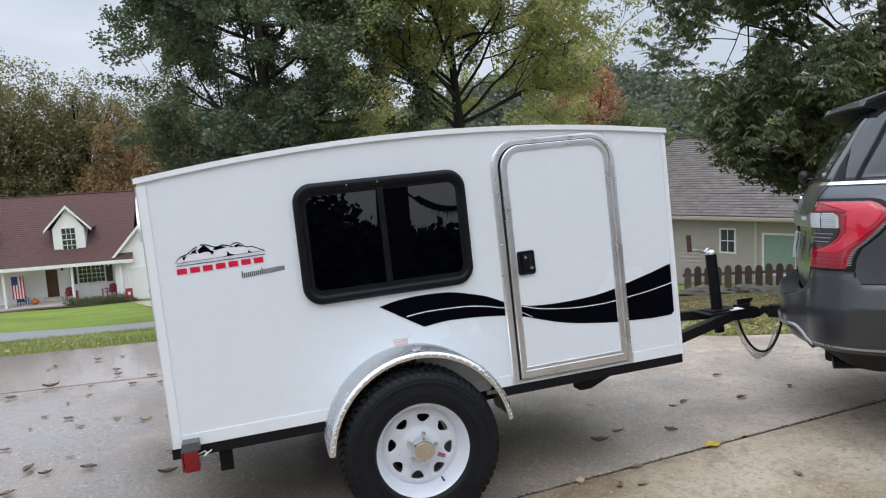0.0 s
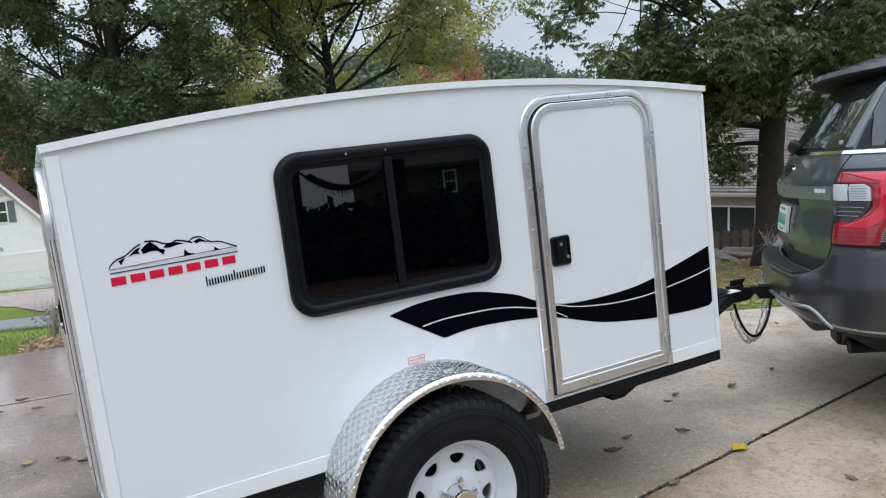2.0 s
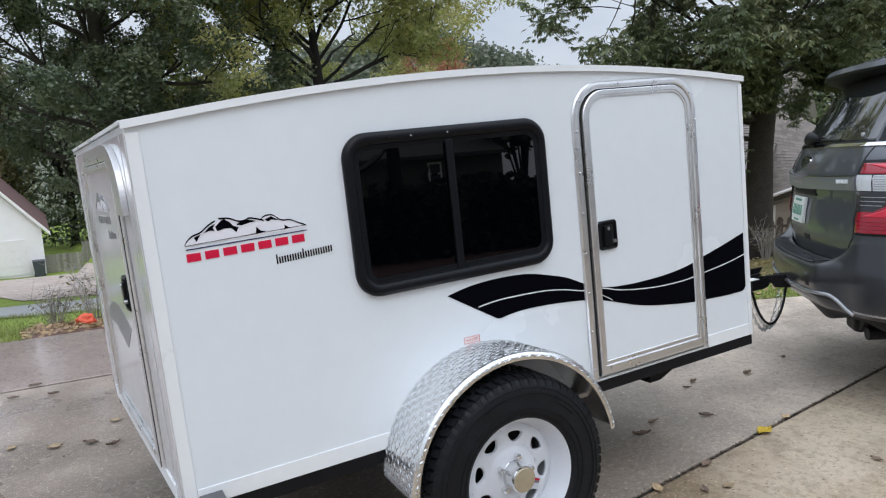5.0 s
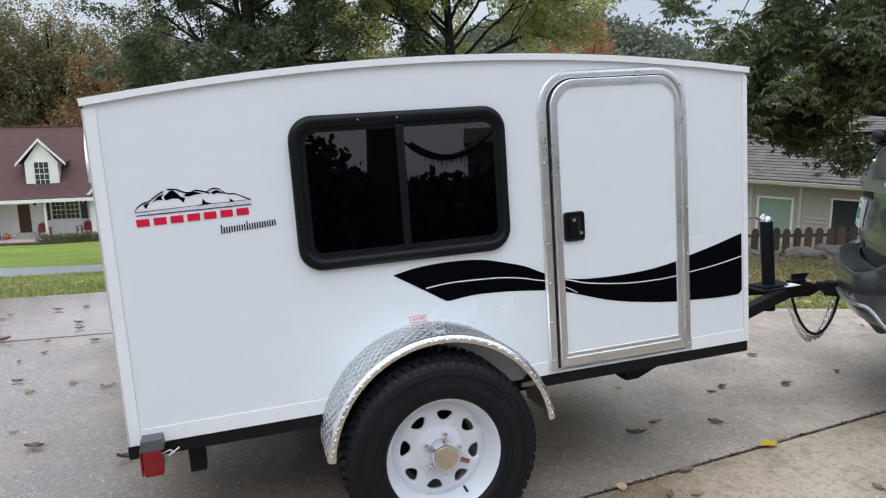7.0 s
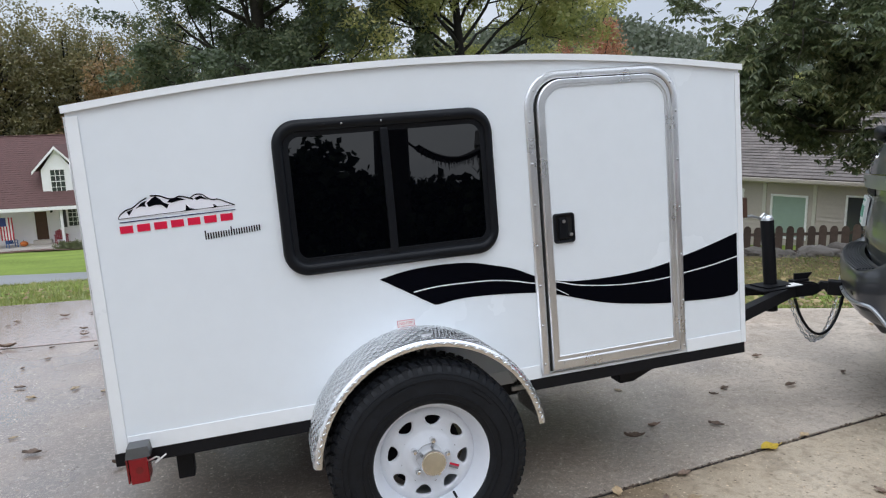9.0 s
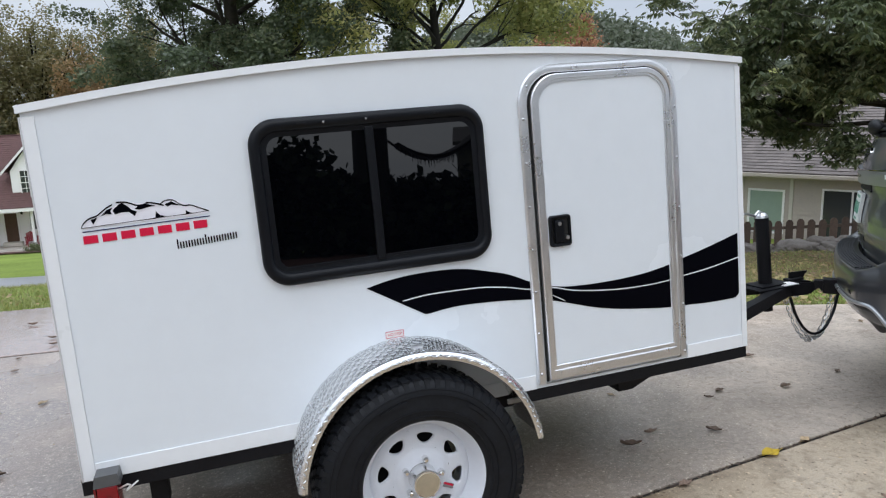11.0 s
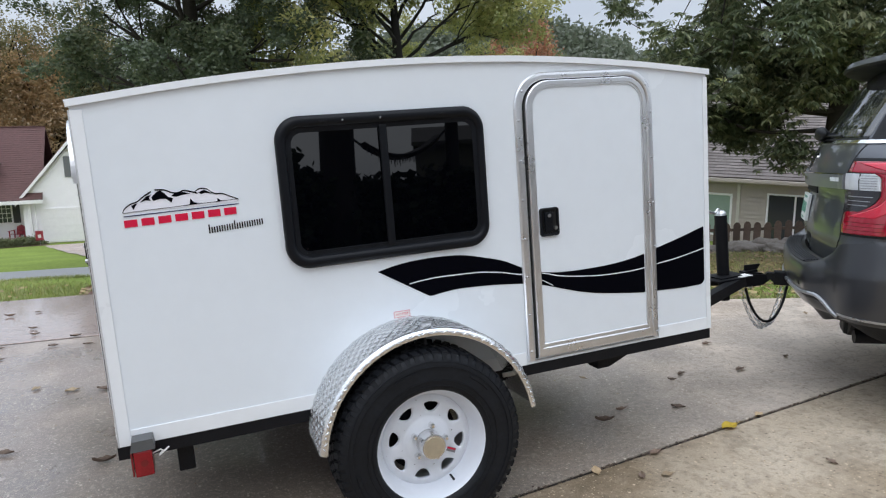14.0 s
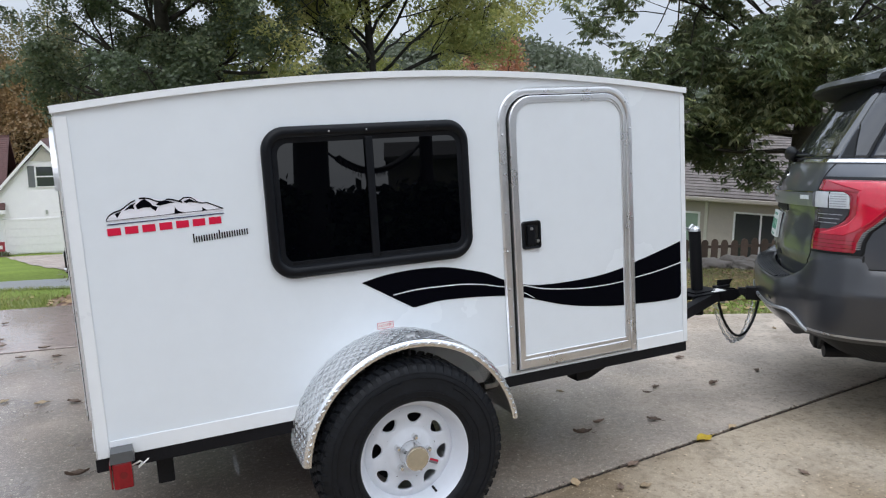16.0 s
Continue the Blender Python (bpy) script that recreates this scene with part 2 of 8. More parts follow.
RUBBER = material("tyre_rubber", (0.008, 0.0092, 0.012), 0.55, vary=0.45, scale=9, fine=70, bump=0.12, spec=0.24)
BRASS = material("dull_brass", (0.60, 0.55, 0.44), 0.35, 0.8, vary=0.1, bump=0)
RIM = material("white_rim_paint", (0.68, 0.71, 0.77), 0.32, vary=0.03, scale=8, fine=40, bump=0.02)
# near-black colour that stands for the shade inside gaps and recesses
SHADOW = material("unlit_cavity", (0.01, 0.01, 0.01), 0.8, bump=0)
RED_LENS = material("red_lens", (0.36, 0.006, 0.026), 0.10, vary=0.12, scale=20, fine=60, bump=0.02, coat=1.0)
LAMP_RED = material("lamp_red_lens", (0.22, 0.003, 0.009), 0.22, vary=0.15, scale=30, fine=120, bump=0.05, coat=0.25)
RED_BRIGHT = material("bright_red_lens", (0.66, 0.012, 0.045), 0.12, vary=0.08, scale=20, fine=60, bump=0.02, coat=1.0)
DARK_LENS = material("dark_red_lens", (0.16, 0.004, 0.008), 0.12, vary=0.1, coat=0.6, bump=0)
RIB_GREY = material("grey_lens_rib", (0.20, 0.205, 0.215), 0.3, vary=0.1, bump=0)
SMOKE_LENS = material("smoked_lens", (0.035, 0.035, 0.04), 0.1, vary=0.1, coat=0.6, bump=0)
CLEAR_LENS = material("clear_lens", (0.70, 0.72, 0.75), 0.15, 0.15, vary=0.1, coat=0.8, bump=0.02)
CAR = material("metallic_grey_paint", (0.074, 0.080, 0.093), 0.40, 0.2, vary=0.05, scale=3, fine=300, bump=0.0, coat=1.0)
for key, value in (("Coat IOR", 1.55), ("Coat Roughness", 0.035), ("Coat Weight", 0.75), ("Specular IOR Level", 0.25)):
    CAR.node_tree.nodes["Principled BSDF"].inputs[key].default_value = value
# body paint again, darkened so the bumper's shade sits in its colour
BUMPER_SHADED_PAINT = material("shaded_grey_bumper_paint", (0.038, 0.040, 0.046), 0.36, 0.1, vary=0.06, scale=4, fine=260, bump=0.01, coat=0.7)
BUMPER_PLASTIC = material("charcoal_bumper_plastic", (0.026, 0.0275, 0.032), 0.45, vary=0.08, scale=6, fine=220, bump=0.04, spec=0.35)
CAR_TRIM = material("car_black_trim", (0.013, 0.014, 0.016), 0.55, vary=0.15, fine=200, bump=0.05, spec=0.25)
CAR_SILVER = material("silver_trim", (0.50, 0.51, 0.53), 0.3, 0.8, vary=0.06, bump=0)
CAR_GLASS = glass_material("car_glass", (0.018, 0.019, 0.023), 0.03, 1.7)
PRIVACY_GLASS = glass_material("privacy_glass", (0.040, 0.043, 0.052), 0.16, 0.9)
SATIN_BAR = material("satin_dark_silver", (0.20, 0.208, 0.222), 0.34, 0.25, vary=0.05, scale=4, fine=200, bump=0.01, coat=0.25)
PILLAR_GLOSS = material("gloss_black_pillar", (0.02, 0.021, 0.025), 0.06, vary=0.1, scale=4, fine=100, bump=0, coat=1.0)
PLATE = material("number_plate", (0.72, 0.75, 0.72), 0.4, vary=0.08, bump=0)
PLATE_INK = material("plate_ink", (0.10, 0.28, 0.20), 0.5, bump=0)
# the second dark area paints the trailer's shade; the first is wet ground
CONCRETE = concrete_material("driveway_concrete", (0.445, 0.352, 0.272), (0.242, 0.187, 0.144), (0.665, 0.56, 0.455), wet=0.3, areas=[((4.4, 0.5), 2.4, (0.64, 0.56, 0.47), 0.45), ((3.1, 0.55), 0.9, (0.70, 0.61, 0.51), 0.65)], damp_shade=[((-3.0, 1.6), 3.1, (0.280, 0.207, 0.192), 0.9), ((0.7, 0.9), 1.3, (0.15, 0.13, 0.113), 0.8)])
CONCRETE_NEAR = concrete_material("coarse_worn_concrete", (0.290, 0.214, 0.135), (0.165, 0.121, 0.074), (0.425, 0.335, 0.232), wet=0.1, areas=[((4.3, -0.1), 1.1, (0.70, 0.61, 0.49), 0.6)], chip=1.0, patchy=0.8)
CONCRETE_FAR = concrete_material("damp_concrete", (0.44, 0.347, 0.300), (0.30, 0.244, 0.212), (0.52, 0.44, 0.39), wet=0.6, damp_shade=[((-4.0, 4.5), 9.0, (0.375, 0.287, 0.262), 0.8)])
JOINT = material("soil_joint", (0.022, 0.019, 0.015), 0.95, vary=0.4, fine=200, bump=0.5)
HOOD_GREY = material("grey_lamp_plastic", (0.085, 0.088, 0.092), 0.4, vary=0.1, fine=80, bump=0.03)
ASPHALT = material("asphalt", (0.28, 0.285, 0.295), 0.5, vary=0.2, scale=0.8, fine=30, bump=0.2)
SOIL_GRASS = material("lawn_ground", (0.18, 0.235, 0.052), 0.95, spec=0.08, vary=0.45, scale=0.35, fine=8, bump=0.5, dark=(0.11, 0.15, 0.034))
BARK = material("bark", (0.040, 0.033, 0.028), 0.95, vary=0.45, scale=5, fine=28, bump=0.9)
DARK_BARK = material("dark_wet_bark", (0.017, 0.015, 0.014), 0.9, vary=0.4, scale=5, fine=30, bump=0.9)
STONE = material("boulder_stone", (0.145, 0.125, 0.108), 0.9, vary=0.35, scale=4, fine=35, bump=0.7)
LEAF_OAK = leaf_material("oak_leaves", (0.048, 0.071, 0.040), (0.100, 0.131, 0.068), (0.22, 0.238, 0.130))
LEAF_EVERGREEN = leaf_material("evergreen_leaves", (0.014, 0.021, 0.013), (0.022, 0.032, 0.019), (0.036, 0.047, 0.027), 0.1, 0.012)
LEAF_GOLD = leaf_material("turning_leaves", (0.20, 0.24, 0.076), (0.37, 0.375, 0.125), (0.55, 0.49, 0.19), 0.55)
LEAF_MAPLE = leaf_material("dark_green_leaves", (0.062, 0.092, 0.048), (0.145, 0.180, 0.092), (0.40, 0.40, 0.22), 0.5)
LEAF_MIXED = leaf_material("autumn_mixed_leaves", (0.155, 0.158, 0.068), (0.215, 0.196, 0.082), (0.31, 0.24, 0.10), 0.5)
LEAF_ORANGE = leaf_material("orange_leaves", (0.24, 0.20, 0.095), (0.36, 0.235, 0.11), (0.44, 0.29, 0.14), 0.5)
LEAF_GREEN = leaf_material("summer_green_leaves", (0.10, 0.125, 0.055), (0.16, 0.185, 0.08), (0.24, 0.25, 0.11), 0.35)
LEAF_RED = leaf_material("red_autumn_leaves", (0.30, 0.14, 0.08), (0.44, 0.185, 0.10), (0.42, 0.24, 0.13))
# pale, even greens of leaves and floor put the distance haze into colour
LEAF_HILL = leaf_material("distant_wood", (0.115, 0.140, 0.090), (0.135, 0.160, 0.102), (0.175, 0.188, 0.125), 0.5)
WOOD_FLOOR = material("woodland_floor", (0.11, 0.125, 0.085), 0.95, vary=0.3, scale=0.1, fine=1.5, bump=0.3)
GRASS_BLADE = leaf_material("grass_blades", (0.14, 0.185, 0.045), (0.25, 0.28, 0.080), (0.46, 0.41, 0.18), 0.35)
DRY_LEAF = material("dry_leaf", (0.20, 0.14, 0.105), 0.8, vary=0.4, scale=20, fine=90, bump=0.2, per="object")
YELLOW_LEAF = material("yellow_leaf", (0.52, 0.36, 0.03), 0.6, vary=0.2, scale=20, fine=90, bump=0.1)
TAN_LEAF = material("tan_leaf", (0.42, 0.31, 0.19), 0.7, vary=0.25, scale=20, fine=90, bump=0.2, per="object")
JOINT_LITTER = leaf_material("joint_litter", (0.05, 0.034, 0.026), (0.10, 0.068, 0.05), (0.20, 0.15, 0.10), 0.05)
LITTER = leaf_material("fallen_leaf_litter", (0.14, 0.08, 0.05), (0.30, 0.20, 0.11), (0.50, 0.40, 0.18), 0.1)
SIDING_WHITE = material("white_siding", (0.88, 0.86, 0.895), 0.55, vary=0.04, scale=2, fine=20, bump=0.03)
HAMMOCK = material("dark_woven_fabric", (0.05, 0.045, 0.045), 0.9, vary=0.2, fine=120, bump=0.1)
BROWN_SIDING = material("dark_brown_siding", (0.075, 0.065, 0.058), 0.8, vary=0.15, scale=3, fine=30, bump=0.05)
ROOF_DARK = material("dark_shingles", (0.055, 0.05, 0.045), 0.9, vary=0.25, scale=3, fine=30, bump=0.1)
SIDING_CREAM = material("cream_siding", (0.80, 0.79, 0.70), 0.6, vary=0.05, scale=2, fine=20, bump=0.03)
BRICK_BROWN = material("brown_brick_base", (0.30, 0.22, 0.17), 0.85, vary=0.3, scale=4, fine=30, bump=0.2)
SIDING_TAN = material("tan_lap_siding", (0.46, 0.40, 0.355), 0.6, vary=0.08, scale=2, fine=25, bump=0.05)
TRIM_CREAM = material("cream_trim", (0.56, 0.52, 0.48), 0.55, vary=0.06, bump=0.02)
ROOF_MAROON = material("maroon_shingles", (0.110, 0.057, 0.053), 0.9, vary=0.22, scale=3, fine=14, bump=0.4)
ROOF_GREY = material("grey_brown_shingles", (0.185, 0.160, 0.150), 0.92, vary=0.25, scale=3, fine=22, bump=0.4, per="island")
ROOF_PALE = material("pale_shingles", (0.25, 0.222, 0.205), 0.92, vary=0.2, scale=3, fine=22, bump=0.4, per="island")
HOUSE_GLASS = glass_material("house_glass", (0.045, 0.05, 0.055), 0.04)
BLIND = material("pale_green_blind", (0.28, 0.36, 0.31), 0.5, vary=0.06, bump=0.02)
DARK_DOOR = material("brown_door", (0.075, 0.032, 0.018), 0.5, vary=0.2, bump=0.05)
SHUTTER = material("dark_shutter", (0.05, 0.05, 0.055), 0.6, vary=0.15, bump=0.05)
SHUTTER_GREY = material("grey_shutter", (0.15, 0.155, 0.165), 0.6, vary=0.12, bump=0.05)
PORCH_WHITE = material("porch_white", (0.86, 0.84, 0.86), 0.5, vary=0.05, bump=0.02)
FENCE = material("weathered_brown_wood", (0.105, 0.074, 0.060), 0.9, vary=0.35, scale=6, fine=40, bump=0.5, per="object")
GREY_WOOD = material("grey_fence_wood", (0.25, 0.235, 0.215), 0.9, vary=0.25, scale=5, fine=40, bump=0.4, per="object")
CHAIR_RED = material("red_plastic", (0.30, 0.03, 0.045), 0.5, vary=0.1, bump=0)
CHAIR_BLUE = material("blue_plastic", (0.04, 0.13, 0.36), 0.5, vary=0.1, bump=0)
ORANGE = material("orange_plastic", (0.60, 0.075, 0.028), 0.45, vary=0.15, bump=0.05)
PUMPKIN = material("pumpkin_skin", (0.52, 0.14, 0.02), 0.5, vary=0.15, bump=0.05)
FLAG_RED = material("flag_red", (0.45, 0.03, 0.05), 0.8, bump=0)
FLAG_WHITE = material("flag_white", (0.75, 0.74, 0.72), 0.8, bump=0)
FLAG_BLUE = material("flag_blue", (0.04, 0.06, 0.20), 0.8, bump=0)
LITTER_BED = material("leaf_litter_ground", (0.155, 0.115, 0.062), 0.95, vary=0.5, scale=1.5, fine=24, bump=0.6, dark=(0.10, 0.095, 0.045), spec=0.1)
MULCH = material("mulch_bed", (0.12, 0.06, 0.045), 0.95, vary=0.4, fine=30, bump=0.6)
BIN_GREY = material("dark_bin_plastic", (0.06, 0.07, 0.085), 0.5, vary=0.1, bump=0.02)


# ---- mesh helpers ----
def finish(name, bm, mat, parent=None, smooth=False):
    me = bpy.data.meshes.new(name)
    bmesh.ops.recalc_face_normals(bm, faces=bm.faces[:])
    bm.to_mesh(me)
    bm.free()
    for one in (mat if isinstance(mat, (list, tuple)) else [mat]):
        me.materials.append(one)
    if smooth:
        me.shade_smooth()
    ob = new(name, me)
    if parent:
        ob.parent = parent
    return ob


def part(name, bm, mat, parent, label="", smooth=False):
    return tagged(finish(name, bm, mat, parent, smooth), label)


def thing(name, label, category, m=None, group="", kind=""):
    """An empty at a thing's base."""
    ob = new(name)
    ob.empty_display_size = 0.1
    if m is not None:
        ob.matrix_world = m
    return tagged(ob, label, category, group, kind)


def box(bm, lo, hi, bevel=0.0, m=None):
    r = bmesh.ops.create_cube(bm, size=1)
    vs = r["verts"]
    c = [(a + b) / 2 for a, b in zip(lo, hi)]
    s = [b - a for a, b in zip(lo, hi)]
    for v in vs:
        v.co = Vector((c[0] + v.co.x * s[0], c[1] + v.co.y * s[1], c[2] + v.co.z * s[2]))
    if bevel:
        es = {e for v in vs for e in v.link_edges}
        got = bmesh.ops.bevel(bm, geom=list(es), offset=bevel, segments=2, affect="EDGES", profile=0.6)
        vs = list({v for f in got["faces"] for v in f.verts} | {v for v in vs if v.is_valid})
    if m is not None:
        for v in vs:
            v.co = m @ v.co
    return bm


def boxed(lo, hi, bevel=0.0, m=None):
    return box(bmesh.new(), lo, hi, bevel, m)


def prism(bm, outline, y0, y1, axis="y"):
    """A closed outline (a, b) in the plane across the axis, drawn out from y0 to y1."""
    put = {"y": lambda a, b, c: (a, c, b), "z": lambda a, b, c: (a, b, c), "x": lambda a, b, c: (c, a, b)}[axis]
    lo = [bm.verts.new(put(a, b, y0)) for a, b in outline]
    hi = [bm.verts.new(put(a, b, y1)) for a, b in outline]
    n = len(outline)
    bm.faces.new(lo)
    bm.faces.new(hi[::-1])
    for i in range(n):
        j = (i + 1) % n
        bm.faces.new((lo[i], lo[j], hi[j], hi[i]))
    return bm


def strip(bm, upper, lower, y0, y1):
    """A band between two polylines of (x, z) of the same length, thick from y0 to y1."""
    rows = [[bm.verts.new((x, y, z)) for x, z in line] for line in (upper, lower) for y in (y0, y1)]
    a, b, c, d = rows
    for i in range(len(upper) - 1):
        for p, q in ((a, c), (c, d), (d, b), (b, a)):
            bm.faces.new((p[i], p[i + 1], q[i + 1], q[i]))
    for i in (0, -1):
        bm.faces.new((a[i], c[i], d[i], b[i]))
    return bm


def rounded(x0, z0, x1, z1, r, k=6, square_bottom=False):
    """A rounded rectangle's outline, counter-clockwise from the lower right."""
    pts = []
    for cx, cz, a0 in ((x1 - r, z0 + r, -90), (x1 - r, z1 - r, 0), (x0 + r, z1 - r, 90), (x0 + r, z0 + r, 180)):
        low = cz < (z0 + z1) / 2
        if square_bottom and low:
            pts.append((x1 if a0 == -90 else x0, z0))
            continue
        pts += [(cx + r * math.cos(radians(a0 + 90 * i / k)), cz + r * math.sin(radians(a0 + 90 * i / k))) for i in range(k + 1)]
    return pts


def ring(bm, outer, inner, sections):
    """A frame between two outlines of the same length: sections are (share from outer to inner, y), swept round."""
    loops = []
    for share, y in sections:
        loops.append([bm.verts.new((a[0] + (b[0] - a[0]) * share, y, a[1] + (b[1] - a[1]) * share)) for a, b in zip(outer, inner)])
    n = len(outer)
    for p, q in zip(loops, loops[1:] + loops[:1]):
        for i in range(n):
            j = (i + 1) % n
            bm.faces.new((p[i], p[j], q[j], q[i]))
    return bm


def tube(bm, pts, radii, sides=8, cap=True):
    """A tapered tube along points."""
    pts = [Vector(p) for p in pts]
    if not isinstance(radii, (list, tuple)):
        radii = [radii] * len(pts)
    loops, side = [], None
    for i, p in enumerate(pts):
        d = (pts[min(i + 1, len(pts) - 1)] - pts[max(i - 1, 0)]).normalized()
        if side is None:
            side = d.orthogonal().normalized()
        side = (side - d * side.dot(d)).normalized()
        up = d.cross(side)
        loops.append([bm.verts.new(p + (side * math.cos(2 * math.pi * k / sides) + up * math.sin(2 * math.pi * k / sides)) * radii[i]) for k in range(sides)])
    for a, b in zip(loops, loops[1:]):
        for k in range(sides):
            bm.faces.new((a[k], a[(k + 1) % sides], b[(k + 1) % sides], b[k]))
    if cap:
        bm.faces.new(loops[0][::-1])
        bm.faces.new(loops[-1])
    return bm


def lathe(bm, profile, sides=48, centre=(0, 0, 0), closed=False):
    """Turns a profile of (radius, y) round the y axis."""
    cx, cy, cz = centre
    loops = [[bm.verts.new((cx + r * math.cos(2 * math.pi * k / sides), cy + y, cz + r * math.sin(2 * math.pi * k / sides))) for k in range(sides)] for r, y in profile]
    pairs = list(zip(loops, loops[1:])) + ([(loops[-1], loops[0])] if closed else [])
    for a, b in pairs:
        for k in range(sides):
            bm.faces.new((a[k], a[(k + 1) % sides], b[(k + 1) % sides], b[k]))
    return bm


def smooth_line(pts, k=5):
    """A Catmull-Rom line through (x, z) points."""
    out = []
    for i in range(len(pts) - 1):
        p0, p1, p2, p3 = pts[max(i - 1, 0)], pts[i], pts[i + 1], pts[min(i + 2, len(pts) - 1)]
        for j in range(k):
            t = j / k
            out.append(tuple(0.5 * (2 * b + (c - a) * t + (2 * a - 5 * b + 4 * c - d) * t * t + (3 * b - a - 3 * c + d) * t ** 3) for a, b, c, d in zip(p0, p1, p2, p3)))
    return out + [tuple(pts[-1])]


def along(line, x):
    """The height of a polyline of (x, z) at x."""
    return float(np.interp(x, [p[0] for p in line], [p[1] for p in line]))


def raw_mesh(name, verts, faces, mat, parent=None):
    """A mesh straight from arrays, for foliage and other stuff."""
    me = bpy.data.meshes.new(name)
    verts, faces = np.asarray(verts, np.float32), np.asarray(faces, np.int32)
    me.vertices.add(len(verts))
    me.vertices.foreach_set("co", verts.ravel())
    k = faces.shape[1]
    me.loops.add(faces.size)
    me.loops.foreach_set("vertex_index", faces.ravel())
    me.polygons.add(len(faces))
    me.polygons.foreach_set("loop_start", np.arange(0, faces.size, k, dtype=np.int32))
    me.update(calc_edges=True)
    me.validate()
    me.materials.append(mat)
    ob = new(name, me)
    if parent:
        ob.parent = parent
    return ob


# ---- ground ----
def drive_z(x, y):
    return 0.083 - 0.015 * x - 0.039 * y


def edge_y(x):
    """The far edge of the concrete."""
    return np.interp(x, [-60, 0.6, 2.2, 4.6, 5.6, 14, 60], [5.7, 5.15, 4.5, 2.45, 2.02, 0.2, -6])


FALL = ([0, 0.5, 3, 11, 17.4, 29, 44.8, 62, 120, 400, 900], [0.03, 0.12, 0.62, 2.06, 3.07, 4.75, 6.73, 7.6, 9.0, 9.0, 6.0])


def ground_z(x, y):
    e = edge_y(x)
    q = np.maximum(0, (y - e)) * np.where(x > 2, 0.86, 1.0)
    yy = np.clip(y, -9, e)
    back = np.interp(-y, [9, 14, 60, 300], [0, 0.2, 5.0, 7.0])
    lump = 0.05 * np.sin(x * 0.9 + 1.3 * np.sin(y * 0.5)) * np.sin(y * 0.8) * np.clip(q / 3, 0, 1)
    xx = np.clip(x, -25, 25)
    return drive_z(xx, yy) - np.interp(q, *FALL) - back + lump


def ground():
    def steps(lo, hi, near, grow):
        a, s = [0.0], near
        while a[-1] < hi:
            a.append(a[-1] + s)
            if a[-1] > 24:
                s *= grow
        b, s = [0.0], near
        while b[-1] > lo:
            b.append(b[-1] - s)
            if b[-1] < -16:
                s *= grow
        return np.array(sorted(set(a + b)))
    xs, ys = steps(-900, 900, 0.5, 1.14), steps(-900, 900, 0.5, 1.14)
    gx, gy = np.meshgrid(xs, ys)
    gz = ground_z(gx, gy)
    inside = (gy < edge_y(gx) - 0.25) & (gx > -24) & (gx < 24) & (gy > -9)
    gz = gz - np.where(inside, 0.14, 0.0)
    n, m = len(xs), len(ys)
    idx = np.arange(n * m).reshape(m, n)
    faces = np.stack([idx[:-1, :-1], idx[:-1, 1:], idx[1:, 1:], idx[1:, :-1]], -1).reshape(-1, 4)
    ob = raw_mesh("ground", np.stack([gx, gy, gz], -1).reshape(-1, 3), faces, SOIL_GRASS)
    ob.data.shade_smooth()
    tagged(ob, "sloping lawn of green and yellowing autumn grass", "ground", kind="structure")


ground()


def slab_mesh(outline, mat, name, parent, label=""):
    """A thick slab on the driveway's plane with worn edges; outline as (x, y) corners."""
    bm = bmesh.new()
    top = [bm.verts.new((x, y, drive_z(x, y))) for x, y in outline]
    f = bm.faces.new(top)
    if f.normal.z < 0:
        f.normal_flip()
    low = bmesh.ops.extrude_face_region(bm, geom=[f])
    for v in low["geom"]:
        if isinstance(v, bmesh.types.BMVert):
            v.co.z -= 0.11
    rim = [e for e in bm.edges if all(abs(v.co.z - drive_z(v.co.x, v.co.y)) < 1e-4 for v in e.verts)]
    bmesh.ops.bevel(bm, geom=rim, offset=0.005, segments=2, affect="EDGES", profile=0.5)
    return part(name, bm, mat, parent, label)


def near_joint(x):
    return -0.28 + 0.152 * x


driveway = finish("driveway", boxed((-24, -6.5, -0.3), (24, -6.22, 0.12)), JOINT)
tagged(driveway, "weathered concrete driveway with joints, damp stains and fallen leaves", "driveway", kind="structure")
bmj = bmesh.new()
outline = [(-24, -6.2), (23.5, -6.2), (23.5, -2.1), (14, 0.1), (5.6, 1.9), (4.6, 2.3), (2.2, 4.3), (0.6, 4.95), (-24, 5.2)]
bmj.faces.new([bmj.verts.new((x, y, drive_z(x, y) - 0.009)) for x, y in outline])
part("joint_filling", bmj, JOINT, driveway, "dark soil in the concrete joints")
G = 0.012
slab_mesh([(-24, -6.2), (23.5, -6.2), (23.5, near_joint(23.5) - G), (-24, near_joint(-24) - G)], CONCRETE_NEAR, "slab", driveway, "coarse worn concrete slab")
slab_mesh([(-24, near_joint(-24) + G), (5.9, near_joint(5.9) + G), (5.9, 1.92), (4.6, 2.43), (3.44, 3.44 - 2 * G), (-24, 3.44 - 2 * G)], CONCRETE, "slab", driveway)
slab_mesh([(5.9 + 2 * G, near_joint(5.9) + G), (14, near_joint(14) - 2.4), (14, 0.19), (5.9 + 2 * G, 1.92)], CONCRETE, "slab", driveway)
slab_mesh([(-24, 3.44 + 1.5 * G), (3.42, 3.44 + 1.5 * G), (2.2, 4.48), (0.6, 5.13), (-24, 5.36)], CONCRETE_FAR, "slab", driveway, "damp pale concrete slab")


